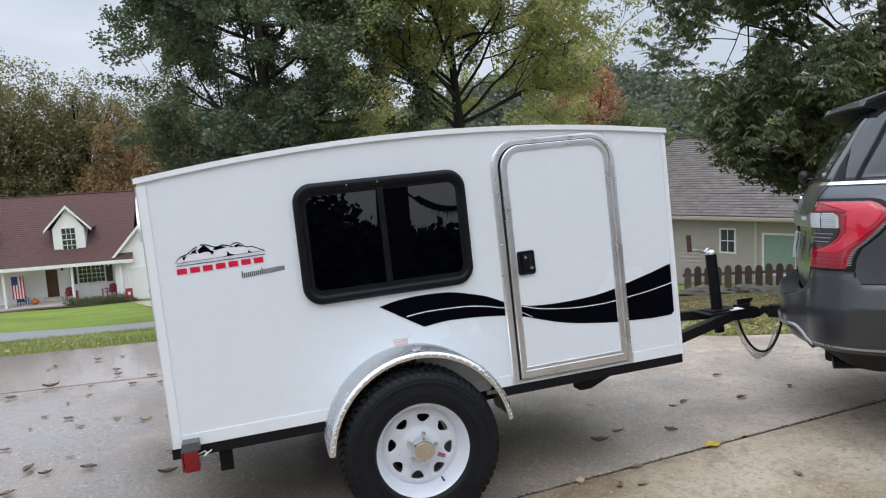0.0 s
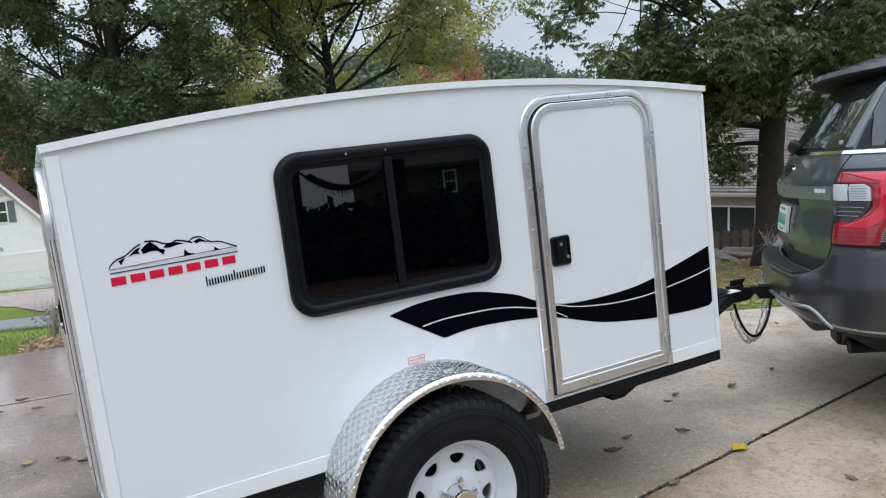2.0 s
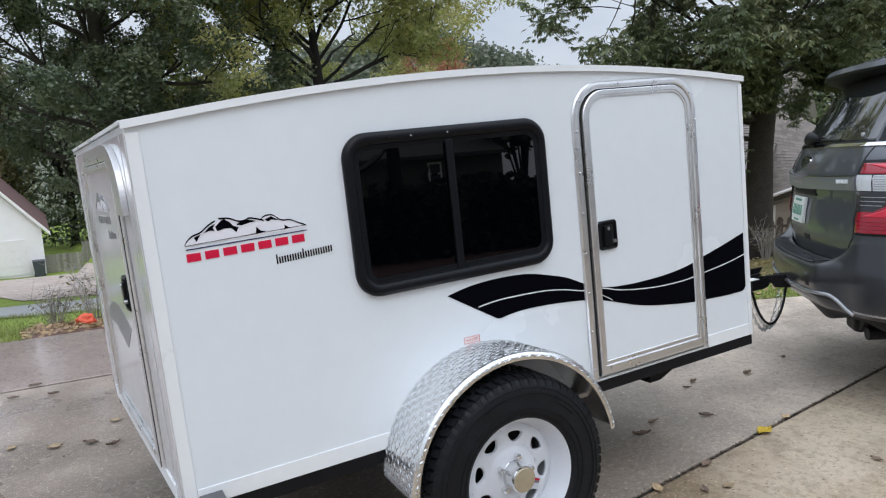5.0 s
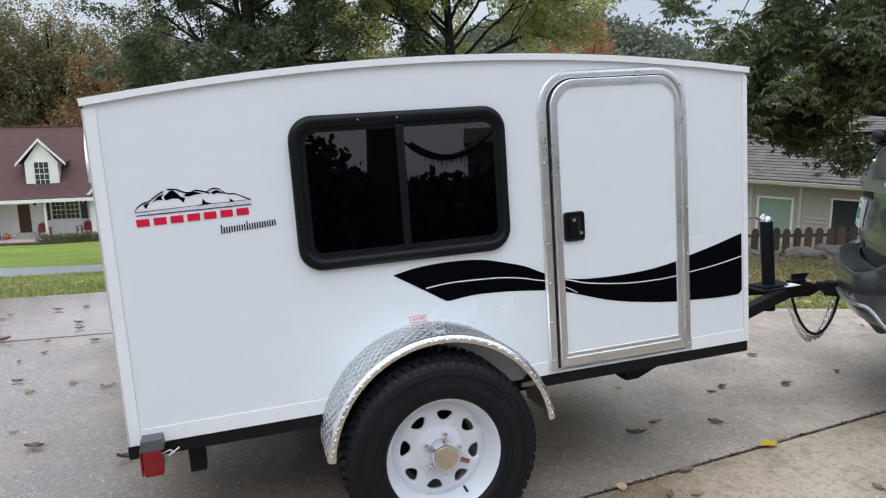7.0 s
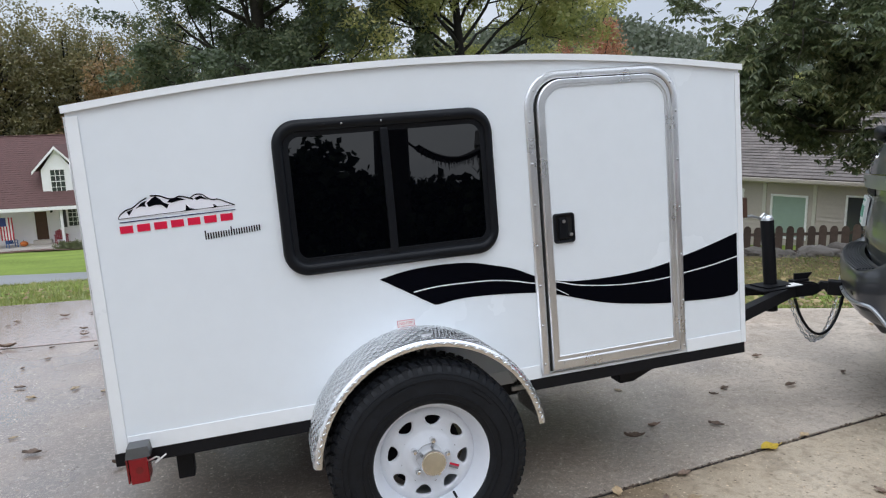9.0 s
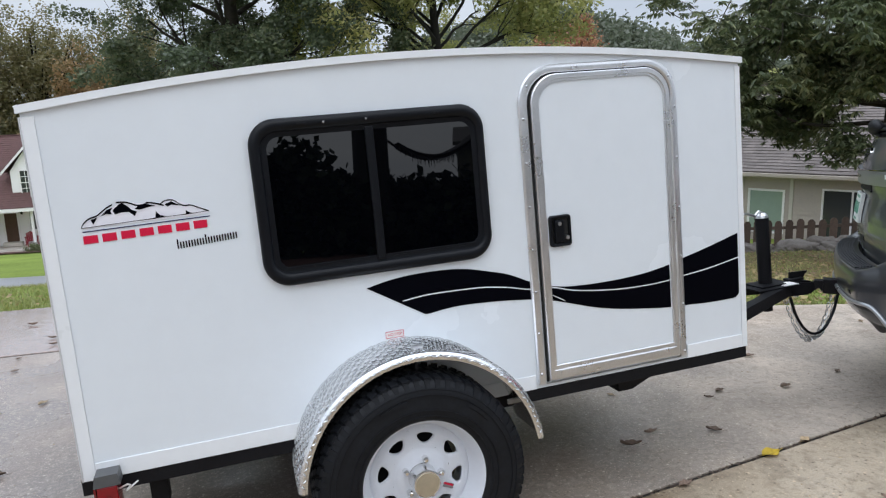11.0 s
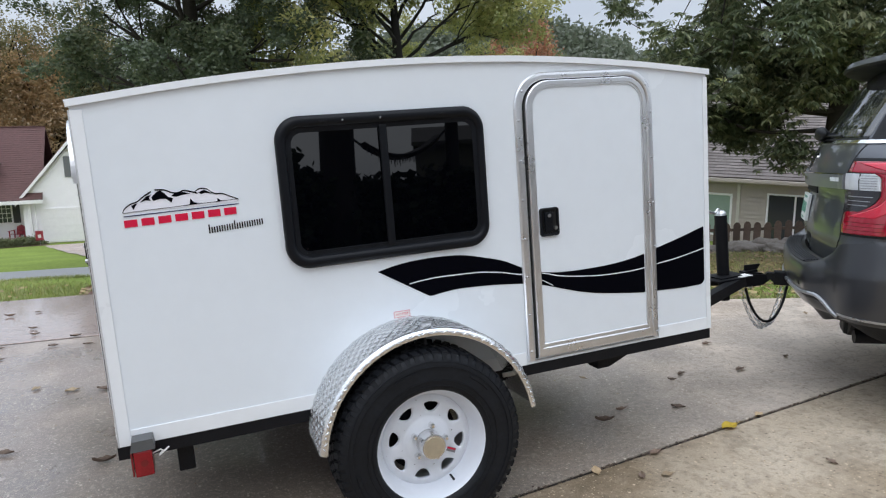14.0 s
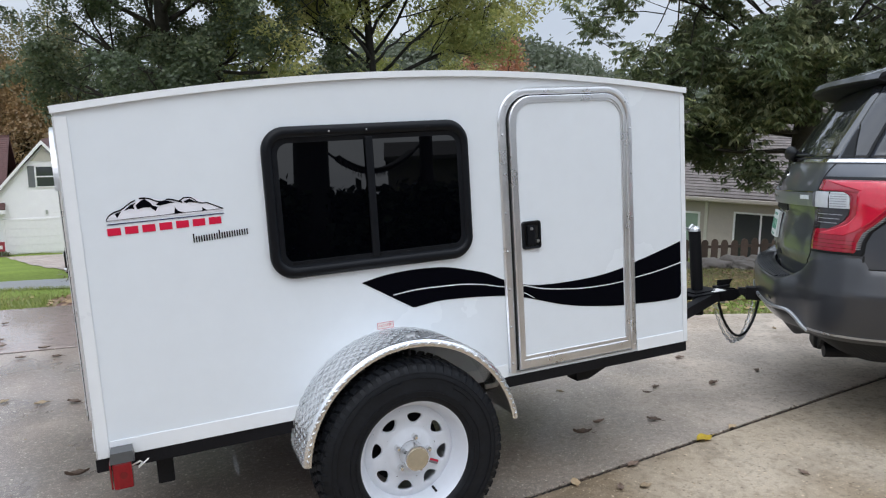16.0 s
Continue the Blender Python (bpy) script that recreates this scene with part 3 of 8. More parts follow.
def draped(name, x0, x1, y0, y1, nx, ny, mat, label, category, lift=0.03, bend=None, kind="structure", lean=0.0):
    """A strip that lies on the ground."""
    gx, gy = np.meshgrid(np.linspace(x0, x1, nx), np.linspace(0, 1, ny))
    lo, hi = (y0, y1) if bend is None else (y0 + bend(gx), y1 + bend(gx))
    gy = lo + (hi - lo) * gy
    gx = gx + lean * (y1 - gy) / (y1 - y0)
    gz = ground_z(gx, gy) + lift
    idx = np.arange(nx * ny).reshape(ny, nx)
    faces = np.stack([idx[:-1, :-1], idx[:-1, 1:], idx[1:, 1:], idx[1:, :-1]], -1).reshape(-1, 4)
    ob = raw_mesh(name, np.stack([gx, gy, gz], -1).reshape(-1, 3), faces, mat)
    ob.data.shade_smooth()
    return tagged(ob, label, category, kind=kind)


draped("road", -120, 120, 16.2, 22.6, 160, 14, ASPHALT, "damp grey asphalt residential street", "road", bend=lambda x: 0.0012 * x * x + np.interp(x, [-7, -3.5, 0, 3, 8], [0, -0.2, -3.2, -3.2, 0]))
draped("neighbour_driveway", -5.9, 1.6, 22.2, 47.5, 12, 40, CONCRETE_FAR, "pale concrete driveway leading down to a garage", "driveway", 0.035, lean=5.4)
draped("mulch_bed", -18.4, -5.86, 47.7, 49.9, 20, 6, MULCH, "brown mulch bed along a porch", "garden bed", 0.05)
# unseen bed behind the camera, added to darken what the trailer window reflects
draped("added_dark_bed", -22, 22, -11.5, -6.5, 60, 14, MULCH, "unseen dark bed added uphill to darken the glass reflections", "garden bed", 0.03)
draped("tree_bed", 6.2, 19, 4.2, 12.5, 44, 30, LITTER_BED, "brown leaf litter under a tree beside the driveway", "garden bed", 0.018)
draped("leaf_bed", -0.55, 2.6, 5.17, 7.6, 22, 24, MULCH, "mulch bed full of fallen leaves beside the driveway", "garden bed", 0.018, bend=lambda x: edge_y(x) - 5.15)


# ---- houses ----
def lap_wall(bm, a0, a1, z0, z1, step=0.15, depth=0.02, holes=()):
    """Lapped boards over a wall in the plane (a, z), facing -y; holes are (a0, z0, a1, z1)."""
    z = z0
    while z < z1 - 1e-3:
        zt = min(z + step, z1)
        spans = [(a0, a1)]
        for ha, hz, hb, ht in holes:
            if zt > hz + 0.02 and z < ht - 0.02:
                nxt = []
                for s, e in spans:
                    if hb <= s or ha >= e:
                        nxt.append((s, e))
                        continue
                    if ha > s:
                        nxt.append((s, ha))
                    if hb < e:
                        nxt.append((hb, e))
                spans = nxt
        for s, e in spans:
            v = [bm.verts.new(p) for p in ((s, -depth, z), (e, -depth, z), (e, 0, zt), (s, 0, zt), (s, 0.02, z), (e, 0.02, z))]
            bm.faces.new((v[0], v[1], v[2], v[3]))
            bm.faces.new((v[4], v[5], v[1], v[0]))
        z = zt
    return bm


def shingled(bm, c00, c10, c11, c01, courses, tabs, lift=0.018):
    """Courses of shingle tabs over a sloping quad (eave left, eave right, ridge right, ridge left)."""
    c00, c10, c11, c01 = map(Vector, (c00, c10, c11, c01))
    n = (c10 - c00).cross(c01 - c00).normalized()
    if n.z < 0:
        n = -n
    rng = random.Random(5)
    for i in range(courses):
        t0, t1 = i / courses, min(1, (i + 1.25) / courses)
        l0, r0 = c00.lerp(c01, t0), c10.lerp(c11, t0)
        l1, r1 = c00.lerp(c01, t1), c10.lerp(c11, t1)
        s = -rng.random()
        while s < tabs:
            w = rng.uniform(0.7, 1.3)
            a, b = max(0, s / tabs), min(1, (s + w - 0.02) / tabs)
            s += w
            if b - a < 1e-4:
                continue
            up = n * lift * rng.uniform(0.8, 1.2)
            q = [l0.lerp(r0, a) + up, l0.lerp(r0, b) + up, l1.lerp(r1, b) + n * 0.003, l1.lerp(r1, a) + n * 0.003]
            v = [bm.verts.new(p) for p in q] + [bm.verts.new(l0.lerp(r0, a)), bm.verts.new(l0.lerp(r0, b))]
            bm.faces.new(v[:4])
            bm.faces.new((v[4], v[5], v[1], v[0]))
    return bm


def sash_window(parent, a0, z0, a1, z1, y, trim, glass, rows=2, cols=2, bar=0.03, trim_w=0.07, name="window"):
    """A window in the plane (a, z) facing -y: casing, glass panes and glazing bars."""
    win = part(name, ring(bmesh.new(), rounded(a0 - trim_w, z0 - trim_w, a1 + trim_w, z1 + trim_w, 0.004, 1), rounded(a0, z0, a1, z1, 0.003, 1),
               [(0, y + 0.02), (0, y - 0.05), (1, y - 0.05), (1, y + 0.02)]), trim, parent)
    part("pane", boxed((a0, y - 0.02, z0), (a1, y - 0.008, z1)), glass, win)
    bm = bmesh.new()
    for i in range(1, cols):
        x = a0 + (a1 - a0) * i / cols
        box(bm, (x - bar / 2, y - 0.035, z0), (x + bar / 2, y - 0.022, z1))
    for i in range(1, rows):
        z = z0 + (z1 - z0) * i / rows
        wide = bar * (1.6 if i * 2 == rows else 1)
        box(bm, (a0, y - 0.038, z - wide / 2), (a1, y - 0.024, z + wide / 2))
    if len(bm.verts):
        part("glazing_bar", bm, trim, win)
    else:
        bm.free()
    return win


K1 = 1.0815


def hx(x):
    return 0.26 + (x - 0.26) * K1


def hz(z):
    return 1.66 + (z - 1.66) * K1


def cape_house():
    """White one-and-a-half storey house with a maroon roof, a full porch and a garage wing with a gable."""
    Y, base = 50.0, hz(-6.2)
    house = thing("house", "white sided house with maroon shingle roof, porch and garage wing", "house", pose(0, 0, 0))
    xl, xr, eave, ridge = hx(-19.5), hx(-5.7), hz(-3.5), hz(0.78)
    porch = 1.9
    wy = Y + porch
    doors = (hx(-10.88), hz(-5.62), hx(-10.2), hz(-3.86))
    winb = (hx(-8.98), hz(-4.87), hx(-7.46), hz(-3.75))
    winl = (hx(-15.9), hz(-4.87), hx(-14.4), hz(-3.75))
    wall = part("wall", boxed((xl, wy, base - 1), (xr, wy + 8, eave + 0.1)), SIDING_WHITE, house)
    part("siding", _shift(lap_wall(bmesh.new(), xl, xr, base + 0.35, eave + 0.1, 0.17, 0.018, [doors, winb, winl]), (0, wy - 0.004, 0)), SIDING_WHITE, wall)
    # roof: front slope covers the porch
    top_y = Y + 5.6
    bm = bmesh.new()
    prism(bm, [(Y - 0.35, eave), (Y - 0.35, eave + 0.16), (top_y, ridge), (wy + 9.3, eave + 0.16), (wy + 9.3, eave), (top_y, ridge - 0.2)], xl - 0.4, xr + 0.25, "x")
    roof = part("roof", bm, ROOF_MAROON, house, "maroon asphalt shingle roof")
    part("shingles", shingled(bmesh.new(), (xl - 0.4, Y - 0.36, eave + 0.165), (xr + 0.25, Y - 0.36, eave + 0.165), (xr + 0.25, top_y, ridge + 0.005), (xl - 0.4, top_y, ridge + 0.005), 34, 50, 0.02), ROOF_MAROON, roof)
    part("fascia", boxed((xl - 0.42, Y - 0.40, eave - 0.10), (xr + 0.27, Y - 0.352, eave + 0.13), 0.008), PORCH_WHITE, roof, "white eaves board")
    part("ridge_cap", boxed((xl - 0.4, top_y - 0.12, ridge - 0.03), (xr + 0.25, top_y + 0.12, ridge + 0.05), 0.03), ROOF_MAROON, roof)
    # porch
    part("porch_floor", boxed((xl, Y - 0.15, base - 1), (xr, wy, hz(-5.85)), 0.02), TRIM_CREAM, house, "pale concrete porch floor")
    for x in (-16.7, -12.83, -9.05, -6.25):
        part("porch_post", boxed((hx(x) - 0.085, Y - 0.05, hz(-5.85)), (hx(x) + 0.085, Y + 0.12, eave + 0.02), 0.012), PORCH_WHITE, house, "white square porch post")
    part("porch_ceiling", boxed((xl, Y - 0.3, eave - 0.02), (xr, wy, eave + 0.04)), PORCH_WHITE, house)
    d = part("door", boxed((doors[0], wy - 0.06, doors[1]), (doors[2], wy - 0.03, doors[3]), 0.01), DARK_DOOR, house, "brown panelled front door")
    bm = bmesh.new()
    w3 = (doors[2] - doors[0]) / 2
    for i in range(2):
        for j in range(2):
            box(bm, (doors[0] + 0.06 + i * w3, wy - 0.072, doors[1] + 0.12 + j * 0.95), (doors[0] + w3 - 0.06 + i * w3, wy - 0.061, doors[1] + 0.9 + j * 0.85), 0.005)
    part("panel", bm, DARK_DOOR, d)
    part("door_frame", ring(bmesh.new(), rounded(doors[0] - 0.1, doors[1] - 0.02, doors[2] + 0.1, doors[3] + 0.1, 0.004, 1), rounded(doors[0], doors[1], doors[2], doors[3], 0.003, 1),
         [(0, wy), (0, wy - 0.07), (1, wy - 0.07), (1, wy)]), PORCH_WHITE, d)
    part("step", boxed((doors[0] - 0.2, wy - 0.45, hz(-5.85)), (doors[2] + 0.2, wy, doors[1] - 0.01), 0.015), TRIM_CREAM, house)
    for w in (winb, winl):
        mid = (w[0] + w[2]) / 2
        sash_window(house, w[0], w[1], mid - 0.04, w[3], wy - 0.02, PORCH_WHITE, HOUSE_GLASS, 4, 3, 0.025)
        sash_window(house, mid + 0.04, w[1], w[2], w[3], wy - 0.02, PORCH_WHITE, HOUSE_GLASS, 4, 3, 0.025)
        for s in (w[0] - 0.55, w[2] + 0.1):
            sh = part("shutter", boxed((s, wy - 0.06, w[1] - 0.06), (s + 0.42, wy - 0.025, w[3] + 0.06), 0.006), SHUTTER, house, "dark louvred shutter")
            bm = bmesh.new()
            for k in range(12):
                z = w[1] + k * (w[3] - w[1]) / 12
                box(bm, (s + 0.04, wy - 0.072, z), (s + 0.38, wy - 0.061, z + 0.05))
            part("slat", bm, SHUTTER, sh)
    part("wall_lantern", boxed((hx(-9.9) - 0.07, wy - 0.2, hz(-3.95)), (hx(-9.9) + 0.07, wy - 0.03, hz(-3.68)), 0.03), BLACK_PLASTIC, house, "black porch lantern")
    # dormers
    for cx in (-9.12, -14.6):
        w = 0.90
        a0, a1 = hx(cx - w), hx(cx + w)
        z0, z1, pk = hz(-3.0), hz(-1.25), hz(0.10)
        dy = Y + 0.8
        bm = bmesh.new()
        prism(bm, [(a0, z0 - 0.3), (a1, z0 - 0.3), (a1, z1), ((a0 + a1) / 2, pk - 0.1), (a0, z1)], dy, dy + 4.0, "y")
        dorm = part("dormer", bm, SIDING_WHITE, house, "white gabled roof dormer")
        bm = bmesh.new()
        xm = (a0 + a1) / 2
        for s in (-1, 1):
            x1 = xm + s * (a1 - xm + 0.48)
            ze = z1 - 0.12
            prism(bm, [(xm, pk), (x1, ze), (x1, ze + 0.12), (xm, pk + 0.14)], dy - 0.22, dy + 4.4, "y")
        part("dormer_roof", bm, ROOF_MAROON, dorm)
        bm = bmesh.new()
        for s in (-1, 1):
            x1 = xm + s * (a1 - xm + 0.50)
            ze = z1 - 0.14
            prism(bm, [(xm, pk - 0.1), (x1, ze - 0.1), (x1, ze + 0.08), (xm, pk + 0.1)], dy - 0.27, dy - 0.225, "y")
        part("rake_board", bm, PORCH_WHITE, dorm, "white gable trim")
        sash_window(house, hx(cx - 0.38), hz(-2.65), hx(cx + 0.38), hz(-1.25), dy - 0.01, PORCH_WHITE, HOUSE_GLASS, 4, 3, 0.03, 0.06)
    # garage wing
    gl, gr, pk = hx(-6.6), hx(-0.1), hz(0.48)
    gm, ge = (gl + gr) / 2 , hz(-3.25)
    gy = Y + 0.15
    wing = part("garage_wing", prism(bmesh.new(), [(gl, base - 1), (gr, base - 1), (gr, ge), (gm, pk - 0.25), (gl, ge)], gy + 0.02, gy + 11, "y"), SIDING_WHITE, house, "white sided garage wing with gable")
    gd = (hx(-5.6), hz(-6.02), hx(-0.98), hz(-4.1))
    gw = (hx(-3.75), hz(-2.1), hx(-2.85), hz(-0.95))
    bm = bmesh.new()
    z = base
    while z < pk - 0.3:
        zt = z + 0.17
        half = (gr - gl) / 2 * min(1, max(0.02, (pk - 0.25 - zt) / (pk - 0.25 - ge)))
        lap_wall(bm, gm - half, gm + half, z, zt, 0.171, 0.02, [gd, gw])
        z = zt
    part("siding", _shift(bm, (0, gy, 0)), SIDING_WHITE, wing)
    bm = bmesh.new()
    for s, xe in ((-1, gl - 0.35), (1, gr + 0.45)):
        slope = (pk - ge) / (gr - gm)
        ze = pk - slope * abs(xe - gm)
        prism(bm, [(gm, pk), (xe, ze), (xe, ze + 0.16), (gm, pk + 0.18)], gy - 0.3, gy + 11.3, "y")
    part("wing_roof", bm, ROOF_MAROON, wing, "maroon gable roof")
    bm = bmesh.new()
    for s, xe in ((-1, gl - 0.37), (1, gr + 0.47)):
        slope = (pk - ge) / (gr - gm)
        ze = pk - slope * abs(xe - gm)
        prism(bm, [(gm, pk - 0.12), (xe, ze - 0.12), (xe, ze + 0.12), (gm, pk + 0.14)], gy - 0.36, gy - 0.305, "y")
    part("rake_board", bm, PORCH_WHITE, wing, "white gable trim")
    door = part("garage_door", boxed((gd[0], gy - 0.02, gd[1]), (gd[2], gy + 0.03, gd[3])), PORCH_WHITE, house, "closed white sectional garage door")
    n = 4
    for i in range(n):
        h = (gd[3] - gd[1]) / n
        part("door_section", boxed((gd[0] + 0.02, gy - 0.045, gd[1] + i * h + 0.012), (gd[2] - 0.02, gy - 0.021, gd[1] + (i + 1) * h - 0.006), 0.008), PORCH_WHITE, door)
    bm = ring(bmesh.new(), rounded(gd[0] - 0.12, gd[1] - 0.02, gd[2] + 0.12, gd[3] + 0.14, 0.004, 1), rounded(gd[0], gd[1], gd[2], gd[3], 0.003, 1), [(0, gy), (0, gy - 0.06), (1, gy - 0.06), (1, gy)])
    part("door_casing", bm, PORCH_WHITE, door)
    sash_window(house, gw[0], gw[1], gw[2], gw[3], gy - 0.02, PORCH_WHITE, HOUSE_GLASS, 2, 1, 0.05)
    for s in (gw[0] - 0.48, gw[2] + 0.1):
        part("shutter", boxed((s, gy - 0.07, gw[1] - 0.05), (s + 0.38, gy - 0.03, gw[3] + 0.05), 0.006), SHUTTER_GREY, wing, "grey louvred shutter")
    part("gable_vent", prism(bmesh.new(), [(gm - 0.75, hz(-0.62)), (gm + 0.75, hz(-0.62)), (gm, hz(0.12))], gy - 0.06, gy - 0.03, "y"), TRIM_CREAM, wing, "grey gable vent panel")
    part("wall_lantern", boxed((hx(-3.37) - 0.06, gy - 0.16, hz(-3.75)), (hx(-3.37) + 0.06, gy - 0.04, hz(-3.5)), 0.02), STEEL, wing)
    part("downpipe", tube(bmesh.new(), [(hx(-5.95), gy - 0.1, eave - 0.05), (hx(-5.95), gy - 0.12, base + 0.1)], 0.045), PORCH_WHITE, house)
    return Y


def _shift(bm, d):
    for v in bm.verts:
        v.co += Vector(d)
    return bm


CAPE_Y = cape_house()


def flag():
    a0, a1, z0, z1, y = hx(-12.5), hx(-11.8), hz(-5.35), hz(-3.95), CAPE_Y + 0.35
    ob = thing("flag", "striped flag with a blue corner hanging on the porch", "flag", pose(a0, y, z0))
    w, h = a1 - a0, z1 - z0
    n = 9
    for i in range(n):
        x0, x1 = w * i / n, w * (i + 1) / n
        top = h if i * 2 >= n else h * 0.62
        part("stripe", boxed((x0, 0.01 * math.sin(i), 0), (x1, 0.01 * math.sin(i) + 0.012, top)), FLAG_RED if i % 2 == 0 else FLAG_WHITE, ob)
    part("canton", boxed((0, -0.004, h * 0.62), (w * 0.5, 0.012, h)), FLAG_BLUE, ob, "dark blue corner field")
    part("pole", tube(bmesh.new(), [(-0.05, 0, h), (w + 0.05, 0, h)], 0.012), PORCH_WHITE, ob)


flag()


def garden_chair(mat, m, label):
    """A slatted garden chair with a fan back."""
    ob = thing("garden_chair", label, "chair", m, group="chairs on the porch")
    for i in range(5):
        a = (i - 2) * 0.11
        part("back_slat", boxed((a * 1.0 - 0.05, 0.30, 0.32), (a * 1.0 + 0.05, 0.33, 1.0 - 0.05 * abs(i - 2)), 0.01, pose(0, 0, 0, -14)), mat, ob)
    for i in range(4):
        part("seat_slat", boxed((-0.28, -0.25 + i * 0.14, 0.36 - i * 0.02), (0.28, -0.13 + i * 0.14, 0.385 - i * 0.02), 0.006), mat, ob)
    for s in (-1, 1):
        part("arm", boxed((s * 0.36 - 0.06, -0.3, 0.55), (s * 0.36 + 0.06, 0.38, 0.575), 0.008), mat, ob)
        part("leg", boxed((s * 0.34 - 0.025, -0.28, 0), (s * 0.34 + 0.025, -0.2, 0.55), 0.006), mat, ob)
        part("leg", boxed((s * 0.34 - 0.025, 0.25, 0), (s * 0.34 + 0.025, 0.33, 0.55), 0.006), mat, ob)
    return ob


garden_chair(CHAIR_RED, pose(hx(-9.4), CAPE_Y + 1.2, hz(-5.85), 0, 0, 20), "red slatted garden chair beside a porch post")
garden_chair(CHAIR_RED, pose(hx(-7.2), CAPE_Y + 1.2, hz(-5.85), 0, 0, -25), "red slatted garden chair under the porch window")
garden_chair(CHAIR_BLUE, pose(hx(-12.1), CAPE_Y + 0.9, hz(-5.85), 0, 0, 35) @ Matrix.Scale(0.8, 4), "small blue slatted garden chair near the flag")


def pumpkin():
    bm = bmesh.new()
    n = 24
    loops = []
    for j in range(9):
        t = math.pi * j / 8
        loops.append([bm.verts.new(((0.24 * math.sin(t) * (1 + 0.06 * math.cos(8 * 2 * math.pi * k / n)) + 0.001) * math.cos(2 * math.pi * k / n),
                                    (0.24 * math.sin(t) * (1 + 0.06 * math.cos(8 * 2 * math.pi * k / n)) + 0.001) * math.sin(2 * math.pi * k / n), 0.18 - 0.18 * math.cos(t))) for k in range(n)])
    for a, b in zip(loops, loops[1:]):
        for k in range(n):
            bm.faces.new((a[k], a[(k + 1) % n], b[(k + 1) % n], b[k]))
    ob = tagged(finish("pumpkin", bm, PUMPKIN, smooth=True), "round orange pumpkin on the porch", "pumpkin")
    ob.matrix_world = pose(hx(-11.45), CAPE_Y + 0.9, hz(-5.85))
    part("stalk", tube(bmesh.new(), [(0, 0, 0.34), (0.01, 0, 0.42)], [0.03, 0.02]), BARK, ob)


pumpkin()


def yard_sign():
    ob = thing("yard_sign", "small red yard sign with a white mark", "sign", pose(hx(-5.75), CAPE_Y - 1.2, float(ground_z(np.array(hx(-5.75)), np.array(CAPE_Y - 1.2)))))
    part("board", boxed((-0.22, -0.012, 0.35), (0.22, 0.012, 0.95), 0.006), CHAIR_RED, ob)
    part("mark", boxed((-0.09, -0.018, 0.5), (0.09, -0.013, 0.72), 0.002), FLAG_WHITE, ob, "plain white mark")
    part("stake", boxed((-0.015, -0.01, 0), (0.015, 0.01, 0.36)), STEEL, ob)


yard_sign()


def wheelie_bin():
    ob = thing("wheelie_bin", "dark grey wheeled rubbish bin beside the garage", "bin", pose(hx(-0.45), CAPE_Y - 0.4, hz(-6.28)))
    bm = bmesh.new()
    lo = [bm.verts.new(p) for p in ((-0.27, -0.3, 0.06), (0.27, -0.3, 0.06), (0.27, 0.25, 0.06), (-0.27, 0.25, 0.06))]
    hi = [bm.verts.new(p) for p in ((-0.33, -0.36, 1.05), (0.33, -0.36, 1.05), (0.33, 0.33, 1.05), (-0.33, 0.33, 1.05))]
    bm.faces.new(lo)
    bm.faces.new(hi)
    for i in range(4):
        bm.faces.new((lo[i], lo[(i + 1) % 4], hi[(i + 1) % 4], hi[i]))
    part("body", bm, BIN_GREY, ob)
    part("lid", boxed((-0.36, -0.4, 1.05), (0.36, 0.38, 1.14), 0.03), BIN_GREY, ob)
    for s in (-0.3, 0.3):
        part("wheel", tube(bmesh.new(), [(s - 0.03, 0.28, 0.12), (s + 0.03, 0.28, 0.12)], 0.12, 16), RUBBER, ob)


wheelie_bin()


def board_fence():
    """Grey board fence behind the neighbour's lawn."""
    y = CAPE_Y + 1.0
    ob = thing("board_fence", "weathered grey wooden board fence", "fence", pose(0, y, hz(-6.3)))
    me = None
    for i in range(60):
        x = hx(0.0) + i * 0.2
        z = float(ground_z(np.array(x), np.array(y))) - hz(-6.3)
        if me is None:
            b = part("board", boxed((-0.09, -0.01, -0.2), (0.09, 0.01, 1.2), 0.004), GREY_WOOD, ob)
            me = b.data
        else:
            b = new("board", me)
            b.parent = ob
        b.location = (x, 0, z + 0.02 * math.sin(i * 2.3))


board_fence()


